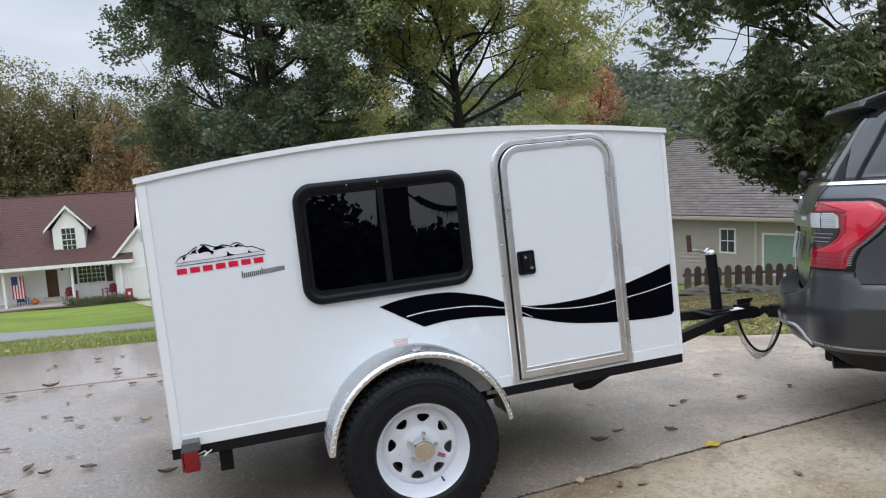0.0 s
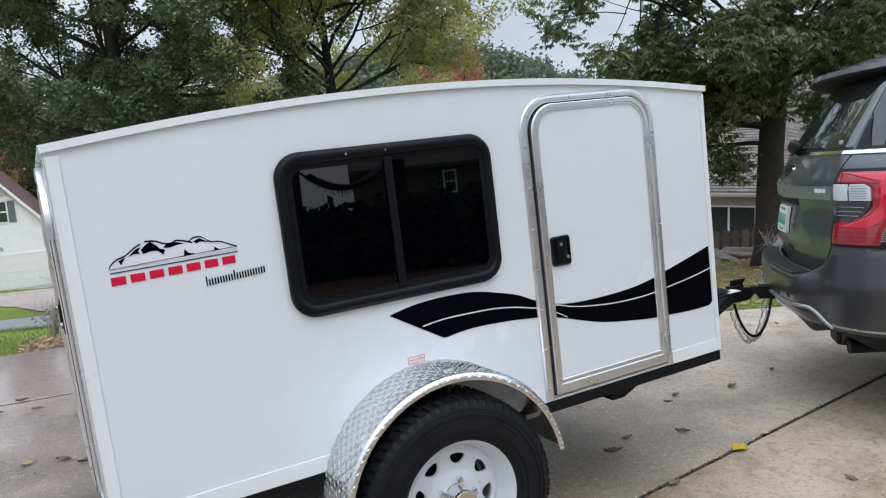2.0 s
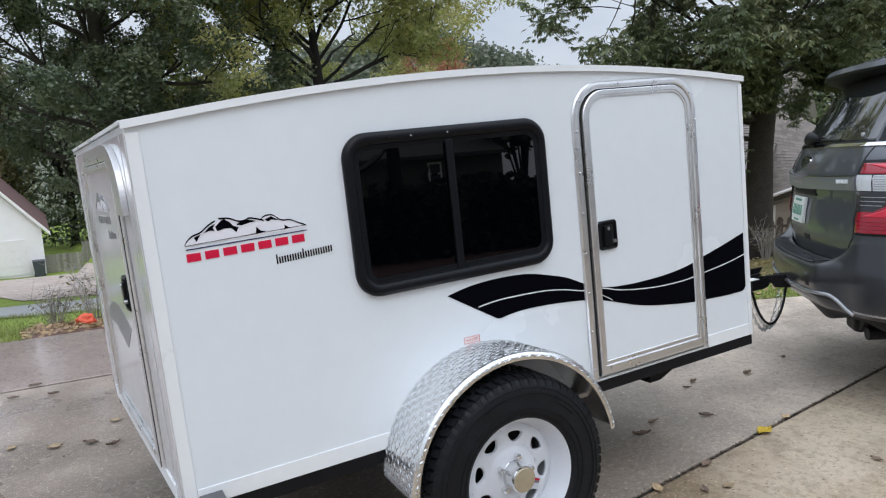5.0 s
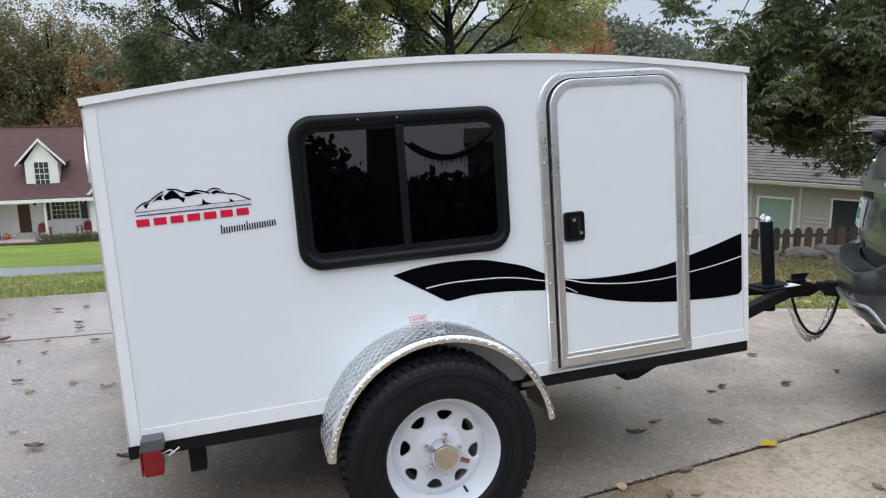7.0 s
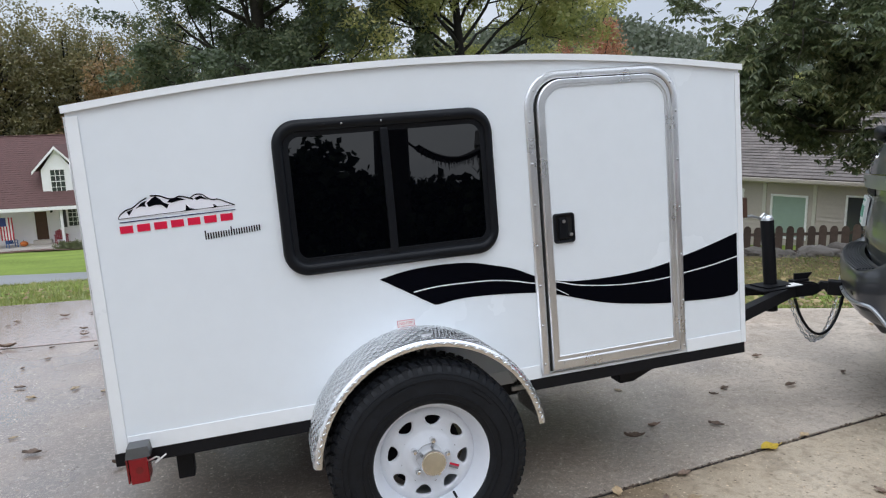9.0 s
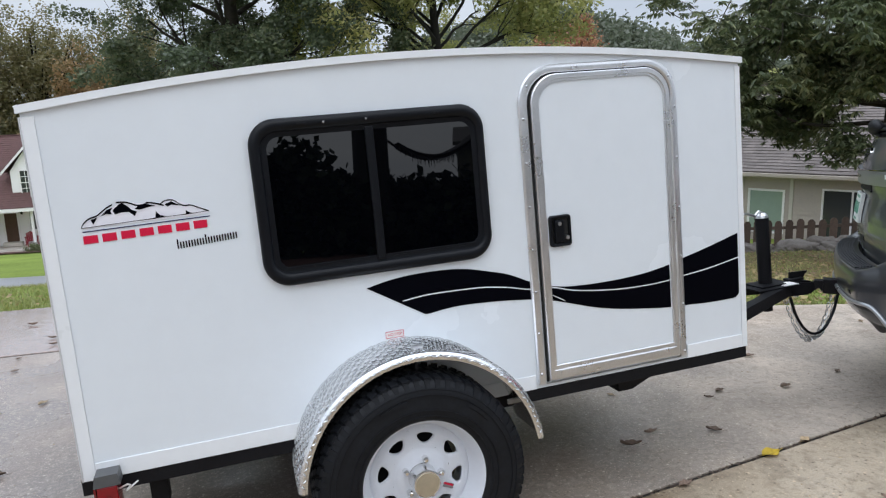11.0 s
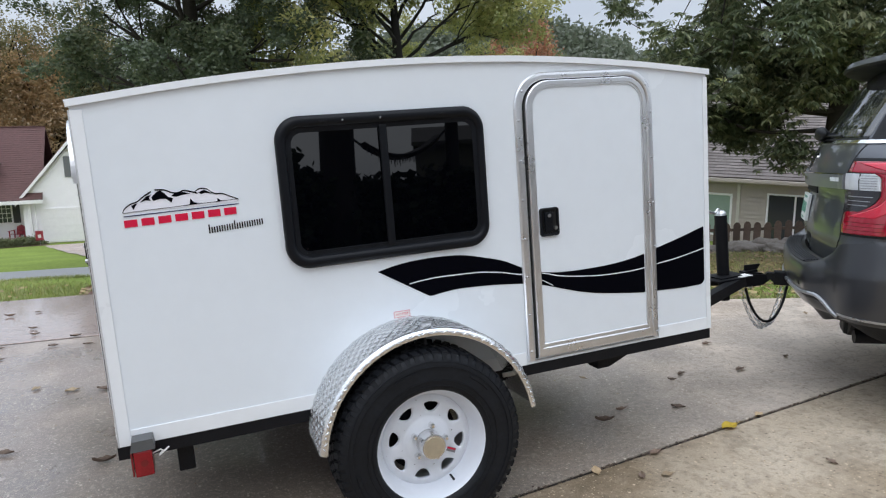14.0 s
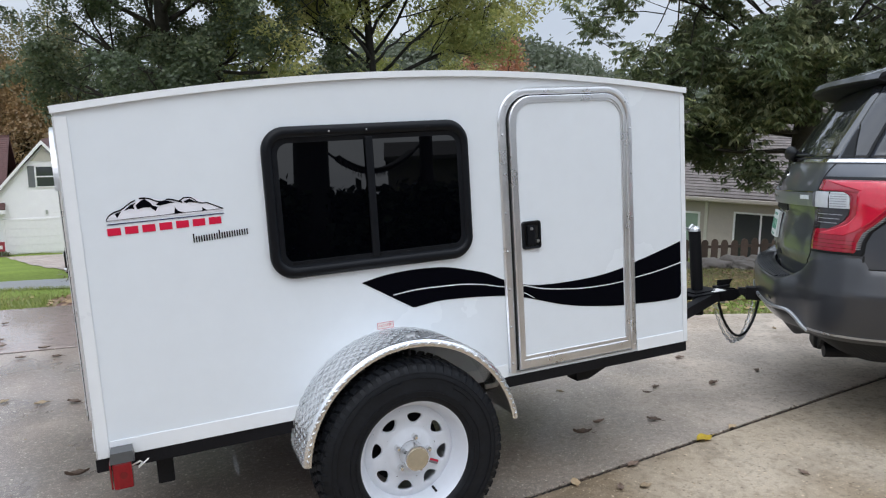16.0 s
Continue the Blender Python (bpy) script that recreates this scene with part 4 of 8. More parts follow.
def cream_house():
    """A gabled house behind the board fence: pale siding over a brick base."""
    x0, xm, x1, y0, y1 = 3.6, 6.5, 9.4, 51.4, 60.0
    base, sill, eave, peak = -7.6, -5.9, -1.85, -0.15
    house = thing("house", "pale cream sided house over a brick base behind the fence", "house", pose(0, 0, 0))
    bm = bmesh.new()
    prism(bm, [(x0, sill), (x1, sill), (x1, eave), (xm, peak), (x0, eave)], y0 + 0.03, y1, "y")
    wall = part("wall", bm, SIDING_CREAM, house)
    bm = bmesh.new()
    lap_wall(bm, x0, x1, sill, eave, 0.2, 0.025)
    laps = part("siding", bm, SIDING_CREAM, wall)
    laps.location = (0, y0, 0)
    part("base", boxed((x0 + 0.05, y0 + 0.08, base), (x1 - 0.05, y1 - 0.05, sill)), BRICK_BROWN, house, "brown brick base")
    win = part("window", boxed((x0 + 0.7, y0 + 0.03, sill - 0.95), (x0 + 1.5, y0 + 0.12, sill - 0.25), 0.01), PORCH_WHITE, house, "small basement window")
    for i in range(3):
        part("pane", boxed((x0 + 0.75 + i * 0.245, y0 + 0.02, sill - 0.9), (x0 + 0.96 + i * 0.245, y0 + 0.029, sill - 0.3)), HOUSE_GLASS, win)
    for s, e in ((-1, x0 - 0.06), (1, x1 + 0.06)):
        ze = eave - 0.02
        part("roof", prism(bmesh.new(), [(xm, peak), (e, ze), (e, ze + 0.14), (xm, peak + 0.16)], y0 - 0.3, y1 + 0.3, "y"), ROOF_DARK, house, "dark shingled roof")


cream_house()

# house on the lower lot: a wall that looks towards the driveway, in its own frame (a along the wall, y into the house)
W_N = 65.0
TAN = pose(16.06, 14.42, 0, 0, 0, -W_N)


def tan_house():
    house = thing("house", "tan lap-sided house with grey shingle roof below the driveway", "house", TAN)
    lo, eave = -3.4, -0.58
    win = (-1.84, -1.62, -1.40, -0.92)
    blind = (-0.47, -2.2, 0.46, -1.03)
    patio = (1.56, -2.9, 3.0, -0.93)
    wall = part("wall", boxed((-5.6, 0.03, lo - 1), (3.35, 8.0, eave + 0.05)), SIDING_TAN, house)
    part("siding", lap_wall(bmesh.new(), -5.6, 3.35, lo, eave, 0.125, 0.038, [win, blind, patio]), SIDING_TAN, wall)
    for a in (-5.6, -0.72, 0.70, 3.3):
        part("corner_board", boxed((a - 0.05, -0.055, lo), (a + 0.05, 0.02, eave), 0.006), TRIM_CREAM, house)
    sash_window(house, *win, 0.0, PORCH_WHITE, HOUSE_GLASS, 2, 2, 0.018, 0.055)
    sash_window(house, *blind, 0.0, PORCH_WHITE, BLIND, 1, 1, 0.03, 0.06, "blind_window")
    w = sash_window(house, *patio, 0.0, PORCH_WHITE, HOUSE_GLASS, 1, 2, 0.05, 0.05, "patio_door")
    # roof
    run, rise = 4.6, 2.68
    bm = prism(bmesh.new(), [(-0.42, eave - 0.02), (-0.42, eave + 0.13), (run, eave + rise), (2 * run, eave + 0.13), (2 * run, eave - 0.02), (run, eave + rise - 0.2)], -6.0, 3.6, "x")
    roof = part("roof", bm, ROOF_GREY, house, "grey-brown shingle roof")
    part("shingles", shingled(bmesh.new(), (-6.0, -0.45, eave + 0.13), (3.6, -0.45, eave + 0.13), (3.6, run, eave + rise + 0.01), (-6.0, run, eave + rise + 0.01), 34, 40, 0.025), ROOF_GREY, roof)
    part("gutter", boxed((-6.0, -0.52, eave + 0.0), (3.6, -0.44, eave + 0.11), 0.02), SIDING_TAN, roof, "tan gutter")
    part("soffit", boxed((-6.0, -0.44, eave - 0.03), (3.6, 0.03, eave + 0.0)), SIDING_TAN, roof)
    part("ridge_cap", boxed((-6.0, run - 0.15, eave + rise - 0.02), (3.6, run + 0.15, eave + rise + 0.06), 0.03), ROOF_GREY, roof)
    # taller roof behind the ridge
    up = part("upper_roof", prism(bmesh.new(), [(3.9, eave + 1.9), (3.9, eave + 2.1), (7.2, eave + 4.1), (10.5, eave + 2.1), (10.5, eave + 1.9)], -0.9, 3.4, "x"), ROOF_GREY, house, "taller grey-brown shingle roof")
    part("shingles", shingled(bmesh.new(), (-0.9, 3.88, eave + 2.1), (3.4, 3.88, eave + 2.1), (3.4, 7.2, eave + 4.11), (-0.9, 7.2, eave + 4.11), 26, 18, 0.025), ROOF_GREY, up)
    part("ridge_vent", boxed((-6.0, run - 0.10, eave + rise + 0.06), (-1.2, run + 0.10, eave + rise + 0.11), 0.02), ROOF_DARK, roof, "dark ridge vent")
    # steeper wing at the end, its roof dropping away
    wing = part("wing_wall", boxed((3.6, 1.7, -4.5), (6.4, 6.0, -0.9)), SIDING_TAN, house, "tan sided end wing")
    part("siding", _shift(lap_wall(bmesh.new(), 3.6, 6.4, -3.6, -0.9, 0.125, 0.022, []), (0, 1.67, 0)), SIDING_TAN, wing)
    for x in (3.62, 4.16, 4.45):
        part("corner_board", boxed((x - 0.05, 1.60, -3.6), (x + 0.05, 1.64, -0.75), 0.006), PORCH_WHITE, wing)
    c = [(3.30, 1.15, -0.94), (6.0, 1.15, 0.20), (6.0, 2.3, 0.30), (3.30, 2.3, 1.94)]
    bm = bmesh.new()
    lo, hi = [bm.verts.new((p[0], p[1] + 0.30, p[2] - 0.34)) for p in c], [bm.verts.new((p[0], p[1] + 0.22, p[2] - 0.24)) for p in c]
    bm.faces.new(hi)
    bm.faces.new(lo[::-1])
    for i in range(4):
        bm.faces.new((lo[i], lo[(i + 1) % 4], hi[(i + 1) % 4], hi[i]))
    wr = part("wing_roof", bm, ROOF_PALE, wing, "pale grey-brown shingle roof")
    part("shingles", shingled(bmesh.new(), *c, 26, 18, 0.02), ROOF_PALE, wr)
    part("gutter", tube(bmesh.new(), [(3.28, 1.11, -0.98), (6.0, 1.11, 0.16)], 0.045, 8), PORCH_WHITE, wr, "white gutter")
    return house


tan_house()


def picket_fence():
    p0, p1, p2 = Vector((11.3, 12.5)), Vector((13.7, 11.3)), Vector((17.6, 8.2))
    ob = thing("picket_fence", "dark brown weathered picket fence with rounded tops", "fence", pose(0, 0, 0))
    bm = prism(bmesh.new(), [(-0.083, -0.1), (0.083, -0.1), (0.083, 0.80), (0.058, 0.85), (0.03, 0.875), (-0.03, 0.875), (-0.058, 0.85), (-0.083, 0.80)], -0.012, 0.012, "y")
    first = part("picket", bm, FENCE, ob)
    count = 0
    for a, b in ((p0, p1), (p1, p2)):
        d = (b - a)
        n = int(d.length / 0.235)
        ang = math.degrees(math.atan2(d.y, d.x))
        for i in range(n):
            q = a + d * (i + 0.5) / n
            z = float(ground_z(np.array(q.x), np.array(q.y))) - 0.22 + 0.02 * math.sin(i * 1.7)
            pk = first if count == 0 else new("picket", first.data)
            pk.parent = ob
            pk.matrix_world = pose(q.x, q.y, z, 0, 1.2 * math.sin(i * 3.1), ang)
            count += 1
        for h in (0.25, 0.68):
            za = float(ground_z(np.array(a.x), np.array(a.y))) - 0.22 + h
            zb = float(ground_z(np.array(b.x), np.array(b.y))) - 0.22 + h
            n2 = Vector((-d.y, d.x)).normalized() * 0.035
            part("rail", tube(bmesh.new(), [(a.x + n2.x, a.y + n2.y, za), (b.x + n2.x, b.y + n2.y, zb)], 0.05, 4), FENCE, ob)


picket_fence()


# ---- the camping trailer; its frame: x towards the tongue, y across from the near side, z up ----
TRAILER = pose(-0.0263, 0.0605, 0.5109, -3.303, -2.597, -1.222)
LEN, WIDE, SKEW = 2.474, 1.52, 0.054
trailer = thing("camping_trailer", "small white camping trailer with black wave stripes hitched to car", "trailer", TRAILER)


def roof_z(x):
    return 1.150 + 0.0905 * (1 - ((x - 1.237) / 1.237) ** 2)


def rear_x(y):
    return -SKEW * y


def body():
    xs = [LEN * i / 24 for i in range(25)]
    bm = bmesh.new()
    near = [bm.verts.new((x, 0, roof_z(x) - 0.012)) for x in xs] + [bm.verts.new((LEN, 0, 0)), bm.verts.new((0, 0, 0))]
    far = [bm.verts.new((x + rear_x(WIDE) * (1 - x / LEN), WIDE, roof_z(x) - 0.012)) for x in xs] + [bm.verts.new((LEN, WIDE, 0)), bm.verts.new((rear_x(WIDE), WIDE, 0))]
    bm.faces.new(near)
    bm.faces.new(far[::-1])
    n = len(near)
    for i in range(n):
        bm.faces.new((near[i], near[(i + 1) % n], far[(i + 1) % n], far[i]))
    b = part("body", bm, WHITE, trailer, "white sheet-clad box body")
    # roof skin and its edge band
    bm = bmesh.new()
    rows = []
    for x in [-0.012 + (LEN + 0.024) * i / 24 for i in range(25)]:
        z = roof_z(min(max(x, 0), LEN))
        k = 1 - x / LEN
        rows.append([bm.verts.new(p) for p in ((x, -0.012, z - 0.004), (x, 0.004, z), (x + rear_x(WIDE) * k, WIDE - 0.004, z), (x + rear_x(WIDE) * k, WIDE + 0.012, z - 0.004), (x + rear_x(WIDE) * k, WIDE - 0.004, z - 0.010), (x, 0.004, z - 0.010))])
    for a, c in zip(rows, rows[1:]):
        for i in range(6):
            bm.faces.new((a[i], a[(i + 1) % 6], c[(i + 1) % 6], c[i]))
    bm.faces.new(rows[0])
    bm.faces.new(rows[-1][::-1])
    roof = part("roof", bm, WHITE_TRIM, trailer, "curved white roof skin")
    up = [(-0.009 + (LEN + 0.018) * i / 24, roof_z(min(max(-0.009 + (LEN + 0.018) * i / 24, 0), LEN)) - 0.001) for i in range(25)]
    for y0, y1, dx in ((-0.013, -0.001, 0.0), (WIDE + 0.001, WIDE + 0.013, 1.0)):
        lo = [(x, z - 0.023) for x, z in up]
        band = strip(bmesh.new(), up, lo, y0, y1)
        if dx:
            for v in band.verts:
                v.co.x += rear_x(WIDE) * (1 - v.co.x / LEN)
        part("roof_edge", band, WHITE_TRIM, roof, "white folded roof edge")
    # corner and bottom mouldings
    part("corner_trim", boxed((-0.004, -0.0032, 0.0), (0.036, -0.0006, roof_z(0) - 0.034), 0.002), WHITE_TRIM, b)
    part("corner_trim", boxed((-0.006, -0.006, 0.0), (-0.001, 0.075, roof_z(0) - 0.034), 0.002, pose(0, 0, 0, 0, 0, math.degrees(math.atan(SKEW)))), POLISHED, b)
    part("corner_trim", boxed((LEN - 0.02, -0.0032, 0.0), (LEN + 0.004, -0.0006, roof_z(LEN) - 0.034), 0.002), WHITE_TRIM, b)
    for x0, x1 in ((0.037, 1.535), (2.192, LEN - 0.021)):
        part("bottom_moulding", boxed((x0, -0.0045, 0.0), (x1, -0.0006, 0.054), 0.002), WHITE_TRIM, b)
    return b


body()


def chassis():
    c = part("chassis", boxed((-0.01, 0.0, -0.047), (LEN, 0.05, -0.001), 0.004), BLACK_FRAME, trailer, "black steel chassis rail")
    part("rail", boxed((rear_x(WIDE), WIDE - 0.05, -0.047), (LEN, WIDE, -0.001), 0.004), BLACK_FRAME, c)
    for x in (0.05, 0.42, 0.85, 1.3, 1.75, 2.2, LEN - 0.05):
        part("crossmember", boxed((x - 0.03 if x > 1 else x - 0.06, 0.051, -0.047), (x + 0.04, WIDE - 0.051, -0.004), 0.003), BLACK_FRAME, c)
    # unseen black pan, added so the white floor bounces no light down
    part("floor_pan", boxed((0.10, 0.052, -0.0035), (LEN - 0.06, WIDE - 0.052, 0.0015)), BLACK_FRAME, c, "unseen black underfloor added to cut bounced light")
    part("axle", tube(bmesh.new(), [(1.02, -0.02, -0.135), (1.02, WIDE + 0.02, -0.135)], 0.035, 12), BLACK_FRAME, c)
    for y in (0.06, WIDE - 0.12):
        part("axle_bracket", boxed((0.93, y, -0.16), (1.11, y + 0.06, -0.048), 0.006), BLACK_FRAME, c)
    # A-frame side members
    for y in (0.10, WIDE - 0.10):
        s = -1 if y < 0.7 else 1
        part("tongue_member", tube(bmesh.new(), [(2.46, 0.76 + s * 0.47, -0.036), (2.9, 0.76 + s * 0.255, -0.030), (3.34, 0.76 + s * 0.04, -0.024)], 0.040, 4), BLACK_FRAME, c, "black steel A-frame member")
    part("stub", prism(bmesh.new(), [(1.93, -0.047), (2.17, -0.047), (1.99, -0.118), (1.93, -0.118)], 0.09, 0.17, "y"), BLACK_FRAME, c)
    part("stub", prism(bmesh.new(), [(1.93, -0.047), (2.17, -0.047), (1.99, -0.118), (1.93, -0.118)], WIDE - 0.17, WIDE - 0.09, "y"), BLACK_FRAME, c)
    part("tongue_plate", boxed((3.12, 0.66, 0.004), (3.38, 0.86, 0.011), 0.002), BLACK_FRAME, c)
    part("stabiliser_bracket", boxed((0.172, 0.06, -0.155), (0.228, 0.13, -0.048), 0.006), BLACK_FRAME, c)
    part("stabiliser_bracket", boxed((-0.02, 0.98, -0.15), (0.07, 1.05, -0.048), 0.006), BLACK_FRAME, c)
    # coupler
    bm = prism(bmesh.new(), [(3.24, -0.068), (3.47, -0.072), (3.51, -0.078), (3.545, -0.060), (3.545, -0.022), (3.52, -0.002), (3.46, 0.008), (3.36, 0.004), (3.24, 0.004)], 0.722, 0.798, "y")
    bmesh.ops.bevel(bm, geom=bm.edges[:], offset=0.01, segments=2, affect="EDGES")
    cp = part("coupler", bm, BLACK_FRAME, trailer, "black ball coupler")
    part("latch", boxed((3.38, 0.735, 0.009), (3.48, 0.785, 0.024), 0.006), BLACK_FRAME, cp, "grey coupler latch")
    part("latch_plate", prism(bmesh.new(), [(3.40, 0.012), (3.48, 0.012), (3.52, 0.052), (3.40, 0.058)], 0.755, 0.765, "y"), BLACK_FRAME, cp)
    part("sticker", boxed((3.29, 0.67, 0.0115), (3.38, 0.74, 0.0135)), FLAG_WHITE, cp, "white sticker")
    # jack
    jx, jy = 3.255, 0.775
    j = part("tongue_jack", tube(bmesh.new(), [(jx, jy, 0.012), (jx - 0.014, jy, 0.375)], 0.035, 24), BLACK_FRAME, trailer, "black tubular tongue jack")
    part("jack_cap", tube(bmesh.new(), [(jx - 0.014, jy, 0.375), (jx - 0.014, jy, 0.388), (jx - 0.014, jy, 0.402)], [0.035, 0.032, 0.018], 20), ALU, j, "zinc jack cap")
    part("crank", tube(bmesh.new(), [(jx - 0.014, jy, 0.40), (jx - 0.04, jy - 0.01, 0.412), (jx - 0.075, jy - 0.02, 0.392), (jx - 0.15, jy - 0.045, 0.415), (jx - 0.20, jy - 0.06, 0.415)], 0.008, 8), ALU, j, "bent zinc crank")
    part("crank_grip", tube(bmesh.new(), [(jx - 0.205, jy - 0.06, 0.415), (jx - 0.205, jy - 0.06, 0.52)], 0.015, 12), DARK_DOOR, j, "dark wooden crank grip")
    part("jack_foot", tube(bmesh.new(), [(jx + 0.006, jy, -0.135), (jx, jy, 0.0)], 0.031, 20), BLACK_FRAME, j)
    part("jack_flange", prism(bmesh.new(), [(jx - 0.09, 0.69), (jx + 0.07, 0.70), (jx + 0.07, 0.82), (jx - 0.09, 0.83)], 0.0115, 0.019, "z"), BLACK_FRAME, j)
    # safety chains and the lighting cable
    a, b = Vector((3.36, 0.72, -0.075)), Vector((3.745, 0.78, -0.125))
    for drop, off in ((0.235, 0.0), (0.255, 0.035)):
        n = 22
        ch = None
        for i in range(n):
            t = (i + 0.5) / n
            p = a.lerp(b, t) + Vector((0, off, -drop * (1 - (2 * t - 1) ** 2)))
            t2 = t + 0.02
            q = a.lerp(b, t2) + Vector((0, off, -drop * (1 - (2 * t2 - 1) ** 2)))
            d = (q - p).normalized()
            if ch is None:
                bm = bmesh.new()
                loops = []
                for k in range(10):
                    ang = 2 * math.pi * k / 10
                    c0 = Vector((0.017 * math.cos(ang), 0.010 * math.sin(ang), 0))
                    nrm = Vector((math.cos(ang), math.sin(ang), 0))
                    loops.append([bm.verts.new(c0 + nrm * 0.0035 * math.cos(u) + Vector((0, 0, 0.0035 * math.sin(u)))) for u in (0, 2.09, 4.19)])
                for k in range(10):
                    x, y = loops[k], loops[(k + 1) % 10]
                    for u in range(3):
                        bm.faces.new((x[u], x[(u + 1) % 3], y[(u + 1) % 3], y[u]))
                link = part("chain_link", bm, STEEL, trailer, "zinc safety chain link")
                ch = link
            else:
                link = new("chain_link", ch.data)
                link.parent = trailer
            turn = d.to_track_quat("X", "Z").to_matrix().to_4x4()
            link.matrix_local = Matrix.Translation(p) @ turn @ pose(0, 0, 0, 90 * (i % 2))
    pts = [a.lerp(b, t / 12) + Vector((-0.01, -0.02, -0.215 * (1 - (t / 6 - 1) ** 2) ** 0.8 + 0.01)) for t in range(13)]
    part("cable", tube(bmesh.new(), pts, 0.008, 8), BLACK_PLASTIC, trailer, "black lighting cable")


chassis()


def side_window():
    w = part("window", ring(bmesh.new(), rounded(0.617, 0.520, 1.405, 1.056, 0.085, 10), rounded(0.654, 0.561, 1.374, 1.014, 0.052, 10),
             [(0, -0.001), (0.0, -0.010), (0.12, -0.020), (0.5, -0.026), (0.9, -0.020), (1.0, -0.012), (1.0, -0.001)]), BLACK_PLASTIC, trailer, "black framed sliding window with dark tinted glass", smooth=True)
    part("inner_frame", ring(bmesh.new(), rounded(0.654, 0.561, 1.374, 1.014, 0.052, 10), rounded(0.672, 0.577, 1.357, 0.998, 0.040, 10), [(0, -0.002), (0, -0.012), (1, -0.010), (1, -0.002)]), BLACK_PLASTIC, w)
    part("pane", prism(bmesh.new(), rounded(0.666, 0.571, 1.03, 1.004, 0.036, 6), -0.0055, -0.003), TINTED, w, "dark tinted fixed pane")
    part("sliding_pane", prism(bmesh.new(), rounded(0.99, 0.571, 1.362, 1.004, 0.036, 6), -0.0090, -0.0065), TINTED, w, "dark tinted sliding pane")
    part("mullion", boxed((0.990, -0.017, 0.566), (1.020, -0.0095, 1.010), 0.006), BLACK_PLASTIC, w)
    part("slide_rail", boxed((0.69, -0.013, 0.573), (1.345, -0.0095, 0.581), 0.001), BLACK_PLASTIC, w)
    for x, wd in ((0.775, 0.028), (0.855, 0.006), (1.225, 0.022), (0.994, 0.005)):
        part("screw_cover", boxed((x, -0.029, 1.030), (x + wd, -0.024, 1.036), 0.001), STEEL if wd < 0.01 else BLACK_FRAME, w)


side_window()


def door(parent, x0, x1, z0, z1, r, panel_mat, handle_left, name, label, m=Matrix()):
    """A flush door: outer flange, gap, door frame, panel, paddle latch, hinges; in the plane y = 0 facing -y."""
    flange = part("outer_frame", ring(bmesh.new(), rounded(x0, z0, x1, z1, r, 10, True), rounded(x0 + 0.033, z0, x1 - 0.028, z1 - 0.028, r - 0.026, 10, True),
                  [(0, -0.001), (0, -0.006), (0.15, -0.011), (0.45, -0.013), (0.8, -0.013), (1, -0.009), (1, -0.001)]), ALU, parent, "aluminium door flange with screws", smooth=False)
    part("door_gap", prism(bmesh.new(), rounded(x0 + 0.030, z0 + 0.004, x1 - 0.026, z1 - 0.026, r - 0.026, 10, True), -0.0035, -0.0015), SHADOW, flange)
    flange.matrix_local = m
    d = part(name, ring(bmesh.new(), rounded(x0 + 0.045, z0 + 0.008, x1 - 0.034, z1 - 0.033, r - 0.030, 10, True), rounded(x0 + 0.078, z0 + 0.062, x1 - 0.060, z1 - 0.060, r - 0.052, 10, True),
             [(0, -0.004), (0, -0.014), (0.12, -0.017), (0.66, -0.017), (0.70, -0.0125), (0.97, -0.0125), (1, -0.0105), (1, -0.004)]), ALU, parent, label)
    d.matrix_local = m
    part("sill_strip", boxed((x0 + 0.09, -0.021, z0 + 0.026), (x1 - 0.07, -0.0175, z0 + 0.044), 0.001), ALU, d)
    part("panel", prism(bmesh.new(), rounded(x0 + 0.076, z0 + 0.060, x1 - 0.058, z1 - 0.058, r - 0.052, 10, True), -0.0075, -0.004), panel_mat, d)
    hx0 = (x0 + 0.084) if handle_left else (x1 - 0.166)
    hz0 = z0 + 0.505
    h = part("latch_plate", ring(bmesh.new(), rounded(hx0, hz0, hx0 + 0.086, hz0 + 0.114, 0.012, 5), rounded(hx0 + 0.010, hz0 + 0.010, hx0 + 0.076, hz0 + 0.104, 0.008, 5),
             [(0, -0.0076), (0, -0.016), (0.3, -0.020), (1, -0.018), (1, -0.0076)]), BLACK_PLASTIC, d, "black paddle latch plate")
    part("latch_well", prism(bmesh.new(), rounded(hx0 + 0.009, hz0 + 0.009, hx0 + 0.077, hz0 + 0.105, 0.008, 5), -0.0105, -0.008), SHADOW, d)
    part("paddle", boxed((hx0 + 0.017, -0.026, hz0 + 0.016), (hx0 + 0.055, -0.011, hz0 + 0.098), 0.006), BLACK_PLASTIC, d)
    for lx, zz, rr in ((0.036, hz0 + 0.084, 0.0068), (0.064, hz0 + 0.032, 0.0072)):
        part("lock", tube(bmesh.new(), [(hx0 + lx, -0.029, zz), (hx0 + lx, -0.012, zz)], rr, 12), STEEL, d, "steel lock cylinder")
    hinge_x = x1 - 0.031 if handle_left else x0 + 0.034
    hg = part("hinge", tube(bmesh.new(), [(hinge_x, -0.017, z0 + 0.03), (hinge_x, -0.017, z1 - r - 0.02)], 0.0055, 8), ALU, parent, "long aluminium piano hinge")
    hg.matrix_local = m
    for i in range(6):
        z = z0 + 0.08 + i * (z1 - r - z0 - 0.1) / 6
        part("knuckle", tube(bmesh.new(), [(hinge_x, -0.018, z), (hinge_x, -0.018, z + 0.075)], 0.0075, 8), ALU, hg)
    first = None
    spots = [(x0 + 0.014, z0 + 0.04 + i * 0.155) for i in range(7)] + [(x1 - 0.012, z0 + 0.02 + i * 0.19) for i in range(6)]
